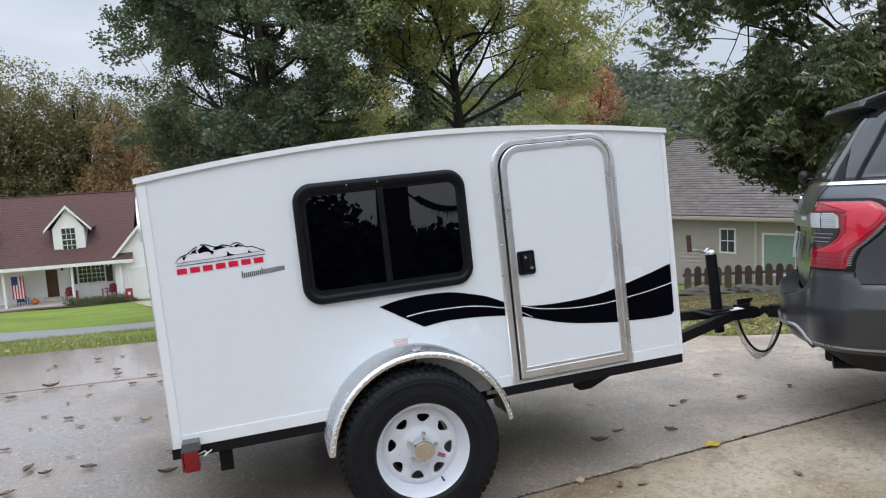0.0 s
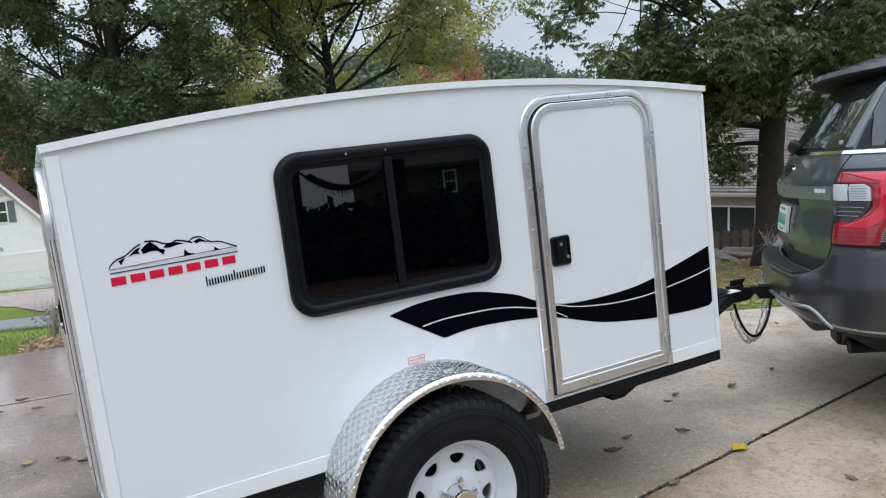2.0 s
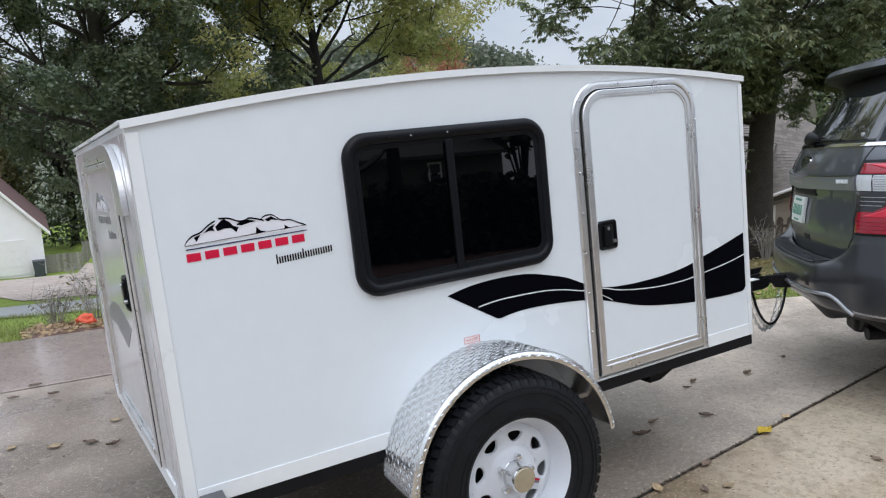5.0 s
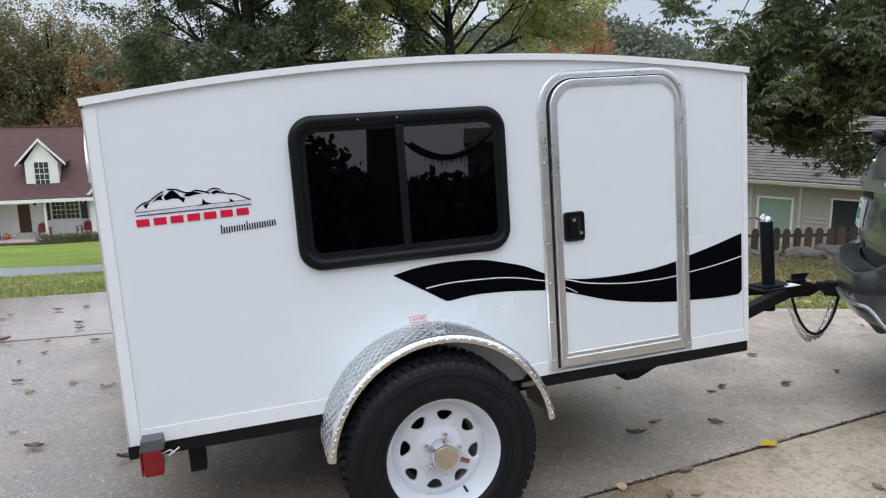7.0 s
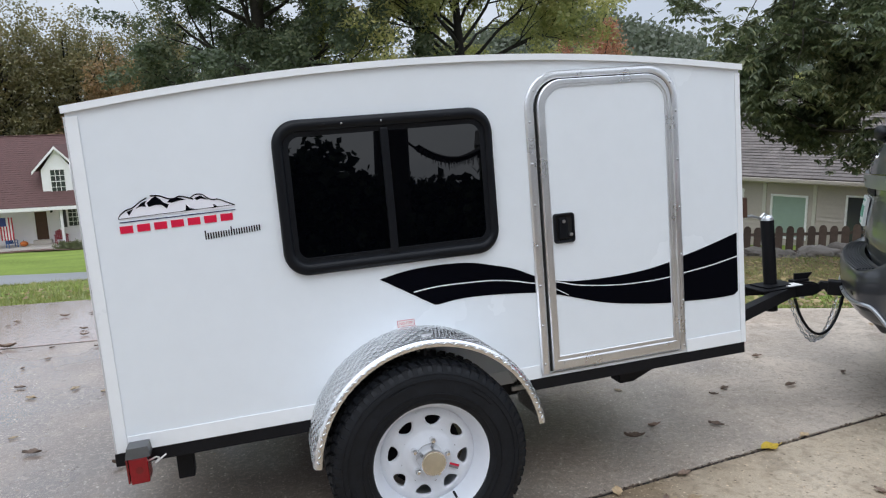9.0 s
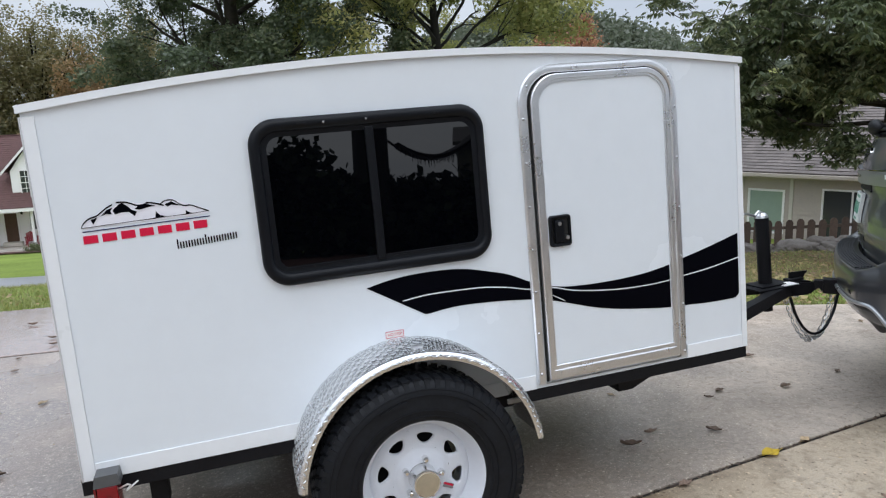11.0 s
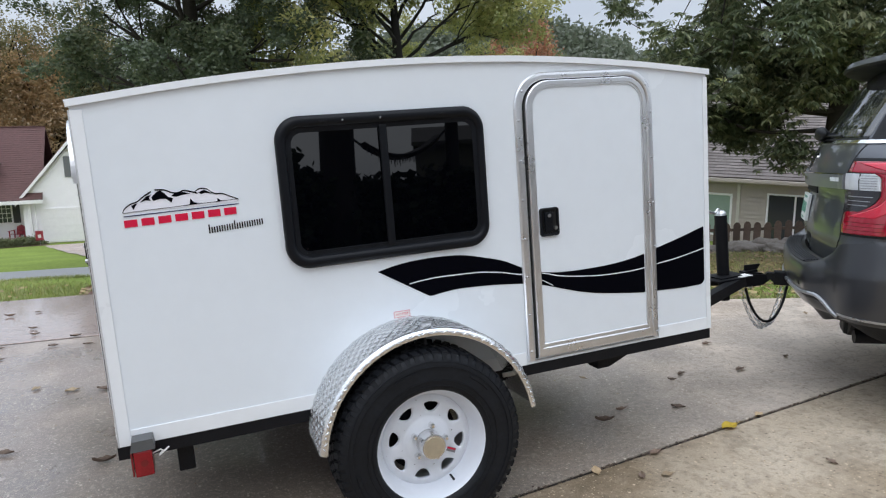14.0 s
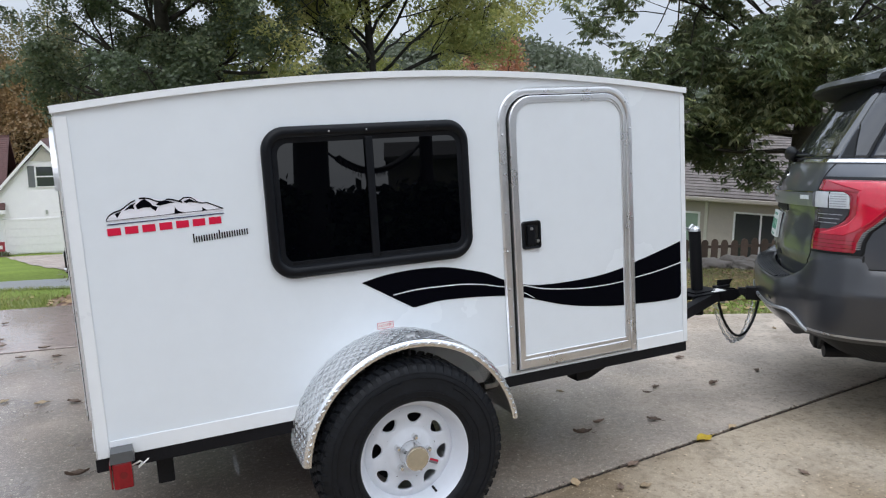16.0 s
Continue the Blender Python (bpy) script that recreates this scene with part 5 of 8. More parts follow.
    spots += [((x0 + x1) / 2 - 0.09, z1 - 0.014), ((x0 + x1) / 2 + 0.10, z1 - 0.014), (x0 + 0.035, z1 - 0.07), (x1 - 0.035, z1 - 0.07)]
    for sx, sz in spots:
        if first is None:
            bm = bmesh.new()
            bmesh.ops.create_uvsphere(bm, u_segments=8, v_segments=5, radius=0.0055)
            first = part("screw", bm, STEEL, flange)
            s = first
        else:
            s = new("screw", first.data)
            s.parent = flange
        s.location = (sx, -0.012, sz)
    return d


side_door = door(trailer, 1.542, 2.186, 0.016, 1.168, 0.135, WHITE, True, "side_door", "aluminium framed white side door")

# rear door, in a frame of its own on the rear wall
REAR = pose(rear_x(WIDE) - 0.004, WIDE, 0, 0, 0, -90 + math.degrees(math.atan(SKEW)))
sheet = part("rear_sheet", boxed((0.076, -0.003, 0.057), (WIDE - 0.076, 0.0, roof_z(0) - 0.035)), POLISHED, trailer, "glossy grey rear sheet")
sheet.matrix_local = REAR
part("corner_trim", boxed((0.0, -0.006, 0.0), (0.075, -0.001, roof_z(0) - 0.034), 0.002), POLISHED, sheet)
part("bottom_moulding", boxed((0.076, -0.007, 0.0), (WIDE - 0.076, -0.001, 0.056), 0.002), WHITE_TRIM, sheet)
rear_door = door(trailer, 0.36, 1.29, 0.062, 1.085, 0.12, POLISHED, False, "rear_door", "aluminium framed polished rear door", REAR @ pose(0, -0.003, 0))


# ---- stripes, emblem and label on the near side ----
TOP_LINE = smooth_line([(0.943, 0.471), (1.02, 0.487), (1.102, 0.495), (1.20, 0.496), (1.29, 0.489), (1.375, 0.469), (1.461, 0.444), (1.536, 0.408), (1.60, 0.384), (1.674, 0.369), (1.74, 0.364), (1.80, 0.362), (1.90, 0.363), (1.985, 0.368), (2.06, 0.377), (2.138, 0.392), (2.30, 0.430), (2.447, 0.470)])
LOW_LINE = [(0.943, 0.471)] + smooth_line([(1.142, 0.348), (1.21, 0.357), (1.282, 0.360), (1.405, 0.354), (1.532, 0.341), (1.60, 0.330), (1.664, 0.312), (1.73, 0.291), (1.80, 0.270), (1.88, 0.252), (1.97, 0.238), (2.06, 0.226), (2.15, 0.218), (2.306, 0.209), (2.40, 0.209), (2.43, 0.212), (2.447, 0.228)])
WHITE_LINE = smooth_line([(1.05, 0.407), (1.12, 0.415), (1.19, 0.418), (1.334, 0.414), (1.40, 0.407), (1.458, 0.397), (1.539, 0.378), (1.626, 0.373), (1.70, 0.352), (1.79, 0.337), (1.91, 0.325), (2.03, 0.323), (2.08, 0.325), (2.153, 0.331), (2.309, 0.348), (2.445, 0.372)])


def stripe(x0, x1, y, parent):
    xs = [x0 + (x1 - x0) * i / 40 for i in range(41)]
    up = [(x, along(TOP_LINE, x)) for x in xs]
    lo = [(x, along(LOW_LINE, x) - (0.0006 if x == x0 else 0)) for x in xs]
    w = part("stripe", strip(bmesh.new(), up, lo, y - 0.0012, y), VINYL, parent, "black vinyl wave stripe")
    xs = [x for x in xs if x >= 1.06]
    if len(xs) > 2:
        mid = [(x, along(WHITE_LINE, x)) for x in xs]
        part("pinstripe", strip(bmesh.new(), [(x, z + 0.0020) for x, z in mid], [(x, z - 0.0020) for x, z in mid], y - 0.0020, y - 0.0013), WHITE_TRIM, w, "thin white line")


stripe(0.944, 1.540, -0.0004, trailer)
stripe(2.188, 2.446, -0.0006, trailer)
stripe(1.622, 2.122, -0.0077, trailer)
tail = smooth_line([(1.622, 0.3445), (1.646, 0.331), (1.672, 0.3150)], 4)
part("pinstripe", strip(bmesh.new(), [(x, z + 0.0016) for x, z in tail], [(x, z - 0.0016) for x, z in tail], -0.0097, -0.0090), WHITE_TRIM, side_door, "thin white line")


def ridge_outline(pts, w, y):
    """A drawn line with some width."""
    line = smooth_line(pts, 4)
    return strip(bmesh.new(), [(x, z + w) for x, z in line], [(x, z - w) for x, z in line], y - 0.001, y)


def emblem(parent, m, tone=False):
    """A plain mountain shape over bars, in the emblem's colours."""
    ink, red, navy = (VINYL_GREY, VINYL_GREY, VINYL_GREY) if tone else (VINYL, VINYL_RED, VINYL_BLUE)
    e = part("emblem", strip(bmesh.new(), [(0.0, 0.012), (0.06, 0.040), (0.12, 0.067), (0.18, 0.056), (0.23, 0.051), (0.265, 0.060), (0.30, 0.042), (0.34, 0.026), (0.366, 0.010)],
             [(0.0, 0.0)] + [(x, 0.001) for x in (0.06, 0.12, 0.18, 0.23, 0.265, 0.30, 0.34)] + [(0.366, 0.004)], -0.0012, -0.0004), VINYL_LILAC, parent, "plain mountain emblem")
    e.matrix_local = m
    lines = [([(0.0, 0.0035), (0.0086, 0.0162), (0.0257, 0.0280), (0.0486, 0.0350), (0.0744, 0.0526), (0.0944, 0.0620)], 0.0023),
             ([(0.1060, 0.0672), (0.1344, 0.0640), (0.1602, 0.0520), (0.1802, 0.0510), (0.1945, 0.0560), (0.2202, 0.0490), (0.2374, 0.0420)], 0.0025),
             ([(0.2259, 0.0450), (0.2431, 0.0560), (0.2660, 0.0545), (0.2831, 0.0405), (0.2974, 0.0340), (0.3146, 0.0335), (0.3346, 0.0240), (0.3661, 0.0085)], 0.0021),
             ([(0.0, 0.002), (0.08, 0.004), (0.366, 0.009)], 0.0007)]
    for pts, w in lines:
        part("drawn_line", ridge_outline(pts, w, -0.0013), ink, e)
    for pts in ([(0.1218, 0.0640), (0.1115, 0.0600), (0.0932, 0.0454), (0.0972, 0.0316), (0.1184, 0.0360), (0.1373, 0.0346), (0.1522, 0.0200), (0.1596, 0.0339), (0.1447, 0.0406), (0.1356, 0.0526)],
                [(0.0572, 0.0310), (0.0772, 0.0480), (0.0944, 0.0540), (0.0858, 0.0428), (0.0898, 0.0335), (0.0744, 0.0363)], [(0.0286, 0.0236), (0.0486, 0.0300), (0.0343, 0.0096)],
                [(0.1659, 0.0500), (0.1916, 0.0517), (0.2145, 0.0440), (0.1916, 0.0419), (0.1687, 0.0377), (0.1544, 0.0414)], [(0.2402, 0.0448), (0.2603, 0.0520), (0.2854, 0.0354), (0.2603, 0.0414), (0.2488, 0.0374)],
                [(0.1745, 0.0055), (0.2088, 0.0082), (0.2122, 0.0275), (0.2231, 0.0134), (0.2402, 0.0090), (0.2088, 0.0050)], [(0.2831, 0.0065), (0.2980, 0.0092), (0.2980, 0.0201), (0.3089, 0.0110), (0.3203, 0.0075), (0.2946, 0.0060)]):
        part("dark_patch", prism(bmesh.new(), pts, -0.0024, -0.0013), ink, e)
    part("base_line", strip(bmesh.new(), [(0.002, -0.008), (0.366, -0.006)], [(0.002, -0.011), (0.366, -0.009)], -0.0016, -0.0004), navy, e, "thin navy line")
    for i in range(7):
        x0 = 0.0 + i * 0.0525
        part("word_bar", prism(bmesh.new(), [(x0, -0.046 + i * 0.0008), (x0 + 0.040, -0.046 + i * 0.0008), (x0 + 0.040, -0.022 + i * 0.0008), (x0, -0.022 + i * 0.0008)], -0.0016, -0.0004), red, e, "plain red bar")
    for i in range(22):
        x0 = 0.258 + i * 0.0084
        tall = 0.030 if i in (0, 10) else 0.0205
        part("word_bar", boxed((x0, -0.0016, -0.097 + i * 0.00045), (x0 + 0.0044, -0.0004, -0.097 + i * 0.00045 + tall)), ink, e, "plain dark bar")
    return e


emblem(trailer, pose(0.110, -0.0004, 0.778, 0, -0.6, 0))
emblem(trailer, REAR @ pose(0.64, -0.0108, 0.885), True)
rain_hood = part("rain_hood", strip(bmesh.new(), smooth_line([(0.60, 1.105), (0.90, 1.106), (1.16, 1.105), (1.29, 1.085), (1.375, 1.03), (1.41, 0.96), (1.415, 0.885)]),
                 smooth_line([(0.60, 1.078), (0.88, 1.078), (1.10, 1.074), (1.20, 1.050), (1.258, 1.005), (1.285, 0.950), (1.288, 0.885)]), -0.021, -0.004), ALU, trailer, "curved bright aluminium rain hood")
rain_hood.matrix_local = REAR
# dark strip laid along the rear door, painting the shade in its gap
rear_gap = part("door_gap_strip", boxed((1.276, -0.0165, 0.062), (1.284, -0.004, 0.885)), RUBBER, trailer, "dark strip painting the shaded gap of the rear door")
rear_gap.matrix_local = REAR
part("stripe", strip(bmesh.new(), smooth_line([(0.44, 0.465), (0.56, 0.510), (0.70, 0.532), (0.88, 0.525), (1.07, 0.487)]), smooth_line([(0.44, 0.425), (0.55, 0.438), (0.70, 0.430), (0.81, 0.408), (0.904, 0.390)]), -0.0088, -0.0076), VINYL_GREY, rear_door, "grey vinyl wave stripe")


def writing(text, size, mat, parent, m, name="lettering"):
    cu = bpy.data.curves.new(name, "FONT")
    cu.body, cu.size, cu.align_x, cu.align_y, cu.extrude = text, size, "CENTER", "CENTER", 0.0002
    tmp = new(name, cu)
    me = bpy.data.meshes.new_from_object(tmp.evaluated_get(bpy.context.evaluated_depsgraph_get()))
    bpy.data.objects.remove(tmp)
    me.materials.append(mat)
    ob = new(name, me)
    ob.parent = parent
    ob.matrix_local = m
    return ob


label_plate = part("warning_label", boxed((0.991, -0.0014, 0.286), (1.055, -0.0004, 0.310)), FLAG_WHITE, trailer, "white warning label with red frame")
part("label_frame", ring(bmesh.new(), rounded(0.991, 0.286, 1.055, 0.310, 0.001, 1), rounded(0.9925, 0.2875, 1.0535, 0.3085, 0.001, 1), [(0, -0.0015), (0, -0.0019), (1, -0.0019), (1, -0.0015)]), VINYL_RED, label_plate)
writing("NO STEP", 0.0125, VINYL_RED, label_plate, pose(1.023, -0.0018, 0.298, 90, 0, 0))


# ---- fenders, wheels, lamps ----
def fender(side):
    """Diamond plate arch round the wheel; side -1 for the near side, +1 for the far side."""
    y_in, y_out = (0.0, -0.240) if side < 0 else (WIDE, WIDE + 0.240)
    cx, cz, r, rb = 1.037, -0.128, 0.417, 0.409
    a0, a1, n = 7, 174.5, 64
    bm = bmesh.new()
    prof = [(rb, y_in), (r * 0.5 + rb * 0.5 + 0.002, y_in + (y_out - y_in) * 0.5), (r, y_out + side * -0.020), (r - 0.003, y_out + side * -0.009), (r - 0.010, y_out - side * 0.002), (r - 0.016, y_out), (r - 0.027, y_out - side * 0.003), (r - 0.026, y_out - side * 0.007), (r - 0.012, y_out - side * 0.006), (r - 0.005, y_out - side * 0.014), (rb - 0.003, y_in)]
    loops = []
    for i in range(n + 1):
        a = radians(a0 + (a1 - a0) * i / n)
        loops.append([bm.verts.new((cx + q * math.cos(a), y, cz + q * math.sin(a))) for q, y in prof])
    k = len(prof)
    for p, q in zip(loops, loops[1:]):
        for i in range(k):
            bm.faces.new((p[i], p[(i + 1) % k], q[(i + 1) % k], q[i]))
    bm.faces.new(loops[0])
    bm.faces.new(loops[-1][::-1])
    f = part("fender", bm, TREAD, trailer, "bright aluminium diamond plate fender")
    # raised lugs in alternating directions
    verts, faces = [], []
    rows, cols = 9, 58
    for i in range(cols):
        for j in range(rows + 2):
            v0 = (j + 0.5) / rows
            a = radians(a0 + 1.5 + (a1 - a0 - 3) * (i + 0.5) / cols)
            turn = 0.55 if (i + j) % 2 else -0.55
            if v0 < 1:
                rr = rb + (r - rb) * v0 * 0.96 + 0.0015
                c = Vector((cx + rr * math.cos(a), y_in + (y_out - y_in) * v0 * 0.96, cz + rr * math.sin(a)))
                e1 = Vector((-math.sin(a), 0, math.cos(a)))
                e2, nn = Vector((0, 1, 0)), Vector((math.cos(a), 0, math.sin(a)))
            else:
                if j > rows:
                    continue
                c = Vector((cx + (r - 0.015) * math.cos(a), y_out + side * 0.0005, cz + (r - 0.015) * math.sin(a)))
                e1, e2, nn = Vector((-math.sin(a), 0, math.cos(a))), Vector((math.cos(a), 0, math.sin(a))), Vector((0, side, 0))
            u = e1 * math.cos(turn) + e2 * math.sin(turn)
            w = nn.cross(u)
            ln, wd, ht = (0.0150, 0.0042, 0.0034) if v0 < 1 else (0.013, 0.0036, 0.0045)
            b = len(verts)
            verts += [c - u * ln, c + w * wd, c + u * ln, c - w * wd, c - u * ln * 0.45 + nn * ht, c + u * ln * 0.45 + nn * ht]
            faces += [(b, b + 1, b + 4), (b + 1, b + 5, b + 4), (b + 1, b + 2, b + 5), (b + 2, b + 3, b + 5), (b + 3, b + 4, b + 5), (b + 3, b, b + 4)]
    lug = raw_mesh("raised_lug", [tuple(v) for v in verts], faces, TREAD, f)
    tagged(lug, "raised diamond lugs", kind="stuff")
    a = radians(88)
    part("wire_grommet", boxed((-0.02, -0.008, 0), (0.02, 0.008, 0.012), 0.005, pose(cx + (r + 0.001) * math.cos(a), y_out - side * 0.055, cz + (r + 0.001) * math.sin(a))), STEEL, f)
    part("stay", boxed((cx - 0.004, min(y_in, y_out) + 0.03, cz + r - 0.06), (cx + 0.004, max(y_in, y_out) - 0.03, cz + r - 0.006)), BLACK_FRAME, f, "thin black stay")
    a = radians(22)
    part("stay", boxed((-0.05, -0.006, -0.012), (0.0, 0.006, 0.004), 0.002, pose(cx + (r - 0.004) * math.cos(a), (y_in + y_out) / 2, cz + (r - 0.004) * math.sin(a), 0, 0, 0)), STEEL, f)


fender(-1)
fender(1)


def wheel(parent, m, sides=72, label="white spoked steel wheel with black all-terrain tyre"):
    """A trailer wheel about the y axis, its outer face towards -y."""
    R = 0.350
    bm = lathe(bmesh.new(), [(0.217, -0.114), (0.219, -0.106), (0.208, -0.099), (0.199, -0.085), (0.185, -0.055), (0.174, -0.030), (0.170, 0.064), (0.200, 0.072), (0.200, 0.076), (0.166, 0.068), (0.166, -0.028), (0.178, -0.056), (0.193, -0.088), (0.203, -0.107)], sides, closed=True)
    w = part("wheel", bm, RIM, parent, label, smooth=True)
    w.matrix_local = m
    bm = lathe(bmesh.new(), [(0.203, -0.105), (0.212, -0.117), (0.228, -0.122), (0.262, -0.124), (0.285, -0.119), (0.30, -0.121), (0.318, -0.113), (0.335, -0.104), (R - 0.012, -0.094),
               (R - 0.012, 0.056), (0.335, 0.064), (0.30, 0.080), (0.262, 0.084), (0.225, 0.082), (0.206, 0.078), (0.196, 0.070)], sides, closed=True)
    tyre = part("tyre", bm, RUBBER, w, "black rubber tyre", smooth=True)
    bm = bmesh.new()
    n = 60
    for i in range(n):
        a = 2 * math.pi * i / n
        turn = pose(0, 0, 0, 0, -math.degrees(a), 0)
        for y0, y1, off in ((-0.103, -0.070, 0), (-0.064, -0.034, 0.5), (-0.028, 0.002, 0), (0.008, 0.034, 0.5), (0.040, 0.062, 0)):
            t = pose(0, 0, 0, 0, -math.degrees(a + off * 2 * math.pi / n), 0)
            sk = 0.004 if y0 < 0 else -0.004
            q = [(R - 0.014, y0, -0.0135 - sk), (R - 0.014, y1, -0.0135 + sk), (R - 0.014, y1, 0.0135 + sk), (R - 0.014, y0, 0.0135 - sk)]
            top = [(R - (0.006 if (abs(y) > 0.1) else 0.0), y, z * 0.85) for _, y, z in q]
            lo, hi = [bm.verts.new(t @ Vector(p)) for p in q], [bm.verts.new(t @ Vector(p)) for p in top]
            bm.faces.new(hi)
            for k in range(4):
                bm.faces.new((lo[k], lo[(k + 1) % 4], hi[(k + 1) % 4], hi[k]))
        for s in (-1,):
            q = [(R - 0.014, s * 0.098, -0.0125), (R - 0.046, s * 0.1095, -0.009), (R - 0.046, s * 0.1095, 0.006), (R - 0.014, s * 0.098, 0.0105)]
            hi = [(x + 0.002, y + s * 0.009, z * 0.8) for x, y, z in q]
            lo, hi = [bm.verts.new(turn @ Vector(p)) for p in q], [bm.verts.new(turn @ Vector(p)) for p in hi]
            bm.faces.new(hi)
            for k in range(4):
                bm.faces.new((lo[k], lo[(k + 1) % 4], hi[(k + 1) % 4], hi[k]))
    tagged(part("tread_block", bm, RUBBER, w, "zigzag tread blocks"), kind="stuff")
    for a0, a1, rr in ((50, 68, 0.285), (110, 128, 0.282), (20, 34, 0.255), (200, 225, 0.285), (290, 315, 0.283)):
        bm = bmesh.new()
        ring = []
        for i in range(9):
            a = radians(a0 + (a1 - a0) * i / 8)
            ring.append([bm.verts.new((q * math.cos(a), y, q * math.sin(a))) for q, y in ((rr - 0.009, -0.1195), (rr - 0.007, -0.1245), (rr + 0.005, -0.1240), (rr + 0.007, -0.1180))])
        for p, q in zip(ring, ring[1:]):
            for k in range(3):
                bm.faces.new((p[k], p[k + 1], q[k + 1], q[k]))
        part("sidewall_mark", bm, RUBBER, w, "plain raised sidewall band")
    for r0, y0 in ((0.224, -0.1215), (0.243, -0.1235), (0.292, -0.1200), (0.309, -0.1165)):
        part("sidewall_ring", lathe(bmesh.new(), [(r0, y0 + 0.004), (r0 + 0.001, y0 - 0.0025), (r0 + 0.003, y0 - 0.0025), (r0 + 0.004, y0 + 0.004)], 72), RUBBER, w, "thin raised sidewall ring")
    # dished centre with eight rounded openings, one sector at a time
    def dish(r):
        return float(np.interp(r, [0.03, 0.045, 0.062, 0.078, 0.092, 0.110, 0.145, 0.160, 0.176], [-0.058, -0.060, -0.062, -0.058, -0.049, -0.046, -0.047, -0.043, -0.034]))
    bm = bmesh.new()
    for i in range(8):
        mid = 2 * math.pi * i / 8
        n = 40
        hole = []
        for k in range(n):
            t = 2 * math.pi * k / n
            c, q = math.cos(t), math.sin(t)
            e = 0.72
            u, v = math.copysign(abs(c) ** e, c), math.copysign(abs(q) ** e, q)
            rr = 0.1262 + 0.0185 * u
            hole.append((rr, v * (0.0245 + 0.0120 * u) / rr))
        edge = []
        for rr, aa in hole:
            du, da = (rr - 0.1300) / 0.034, aa / (math.pi / 8)
            s = 1 / max(abs(du), abs(da), 1e-6)
            edge.append((0.1300 + du * s * 0.034, da * s * math.pi / 8))
        loops = []
        for share, sink in ((0.0, 0.012), (0.0, 0.002), (0.12, 0.0), (0.5, 0.0), (1.0, 0.0)):
            row = []
            for (r0, a0_), (r1, a1_) in zip(hole, edge):
                rr, aa = r0 + (r1 - r0) * share, a0_ + (a1_ - a0_) * share
                row.append(bm.verts.new((rr * math.cos(mid + aa), dish(rr) + sink, rr * math.sin(mid + aa))))
            loops.append(row)
        for p, q in zip(loops, loops[1:]):
            for k in range(n):
                bm.faces.new((p[k], p[(k + 1) % n], q[(k + 1) % n], q[k]))
    lathe(bm, [(r, dish(r)) for r in (0.035, 0.045, 0.055, 0.062, 0.07, 0.078, 0.085, 0.092, 0.0965)], 64)
    lathe(bm, [(r, dish(r)) for r in (0.1636, 0.169, 0.1735)], 64)
    lathe(bm, [(r, dish(r) + 0.0025) for r in (0.088, 0.0935, 0.0985)], 64)
    lathe(bm, [(r, dish(r) + 0.0025) for r in (0.1595, 0.1635, 0.1680)], 64)
    bmesh.ops.remove_doubles(bm, verts=bm.verts[:], dist=0.0006)
    part("rim_centre", bm, RIM, w, "dished centre with eight openings", smooth=True)
    part("rim_seam", lathe(bmesh.new(), [(0.1715, -0.0372), (0.1735, -0.0395), (0.1765, -0.0400), (0.1772, -0.034)], 64), VINYL_GREY, w, "dark seam between rim and centre")
    part("backing_drum", lathe(bmesh.new(), [(0.001, 0.02), (0.135, 0.02), (0.14, 0.08), (0.001, 0.085)], 32), BLACK_FRAME, w)
    hub = part("hub_cap", lathe(bmesh.new(), [(0.049, -0.045), (0.049, -0.058), (0.046, -0.062), (0.046, -0.116), (0.043, -0.122), (0.0005, -0.1225)], 32), CHROME, w, "shiny steel hub cap", smooth=False)
    part("grease_plug", lathe(bmesh.new(), [(0.039, -0.1223), (0.039, -0.125), (0.0005, -0.1265)], 28), BRASS, w, "dull brass end cap")
    for i in range(5):
        a = 2 * math.pi * i / 5 + 0.3
        x, z = 0.063 * math.cos(a), 0.063 * math.sin(a)
        part("lug_nut", tube(bmesh.new(), [(x, -0.056, z), (x, -0.078, z), (x, -0.086, z)], [0.0115, 0.011, 0.006], 6), CHROME, w, "chrome lug nut")
    part("valve_stem", tube(bmesh.new(), [(0.11, -0.045, -0.135), (0.113, -0.075, -0.140)], 0.0045, 8), BLACK_PLASTIC, w)
    st = part("sticker", boxed((-0.021, -0.0535, -0.0085), (0.021, -0.0520, 0.0085), 0.0, pose(0.094, 0, -0.034, 0, 14, 0)), VINYL_GREY, w, "small red and grey sticker")
    part("sticker_band", boxed((-0.019, -0.0545, 0.001), (0.019, -0.0537, 0.0075), 0.0, pose(0.094, 0, -0.034, 0, 14, 0)), VINYL_RED, st, "plain red band")
    return w


wheel(trailer, pose(1.02, -0.142, -0.135, 0, 12, 0))
wheel(trailer, pose(1.02, WIDE + 0.142, -0.135, 0, 0, 180), label="white spoked steel wheel on the far side")


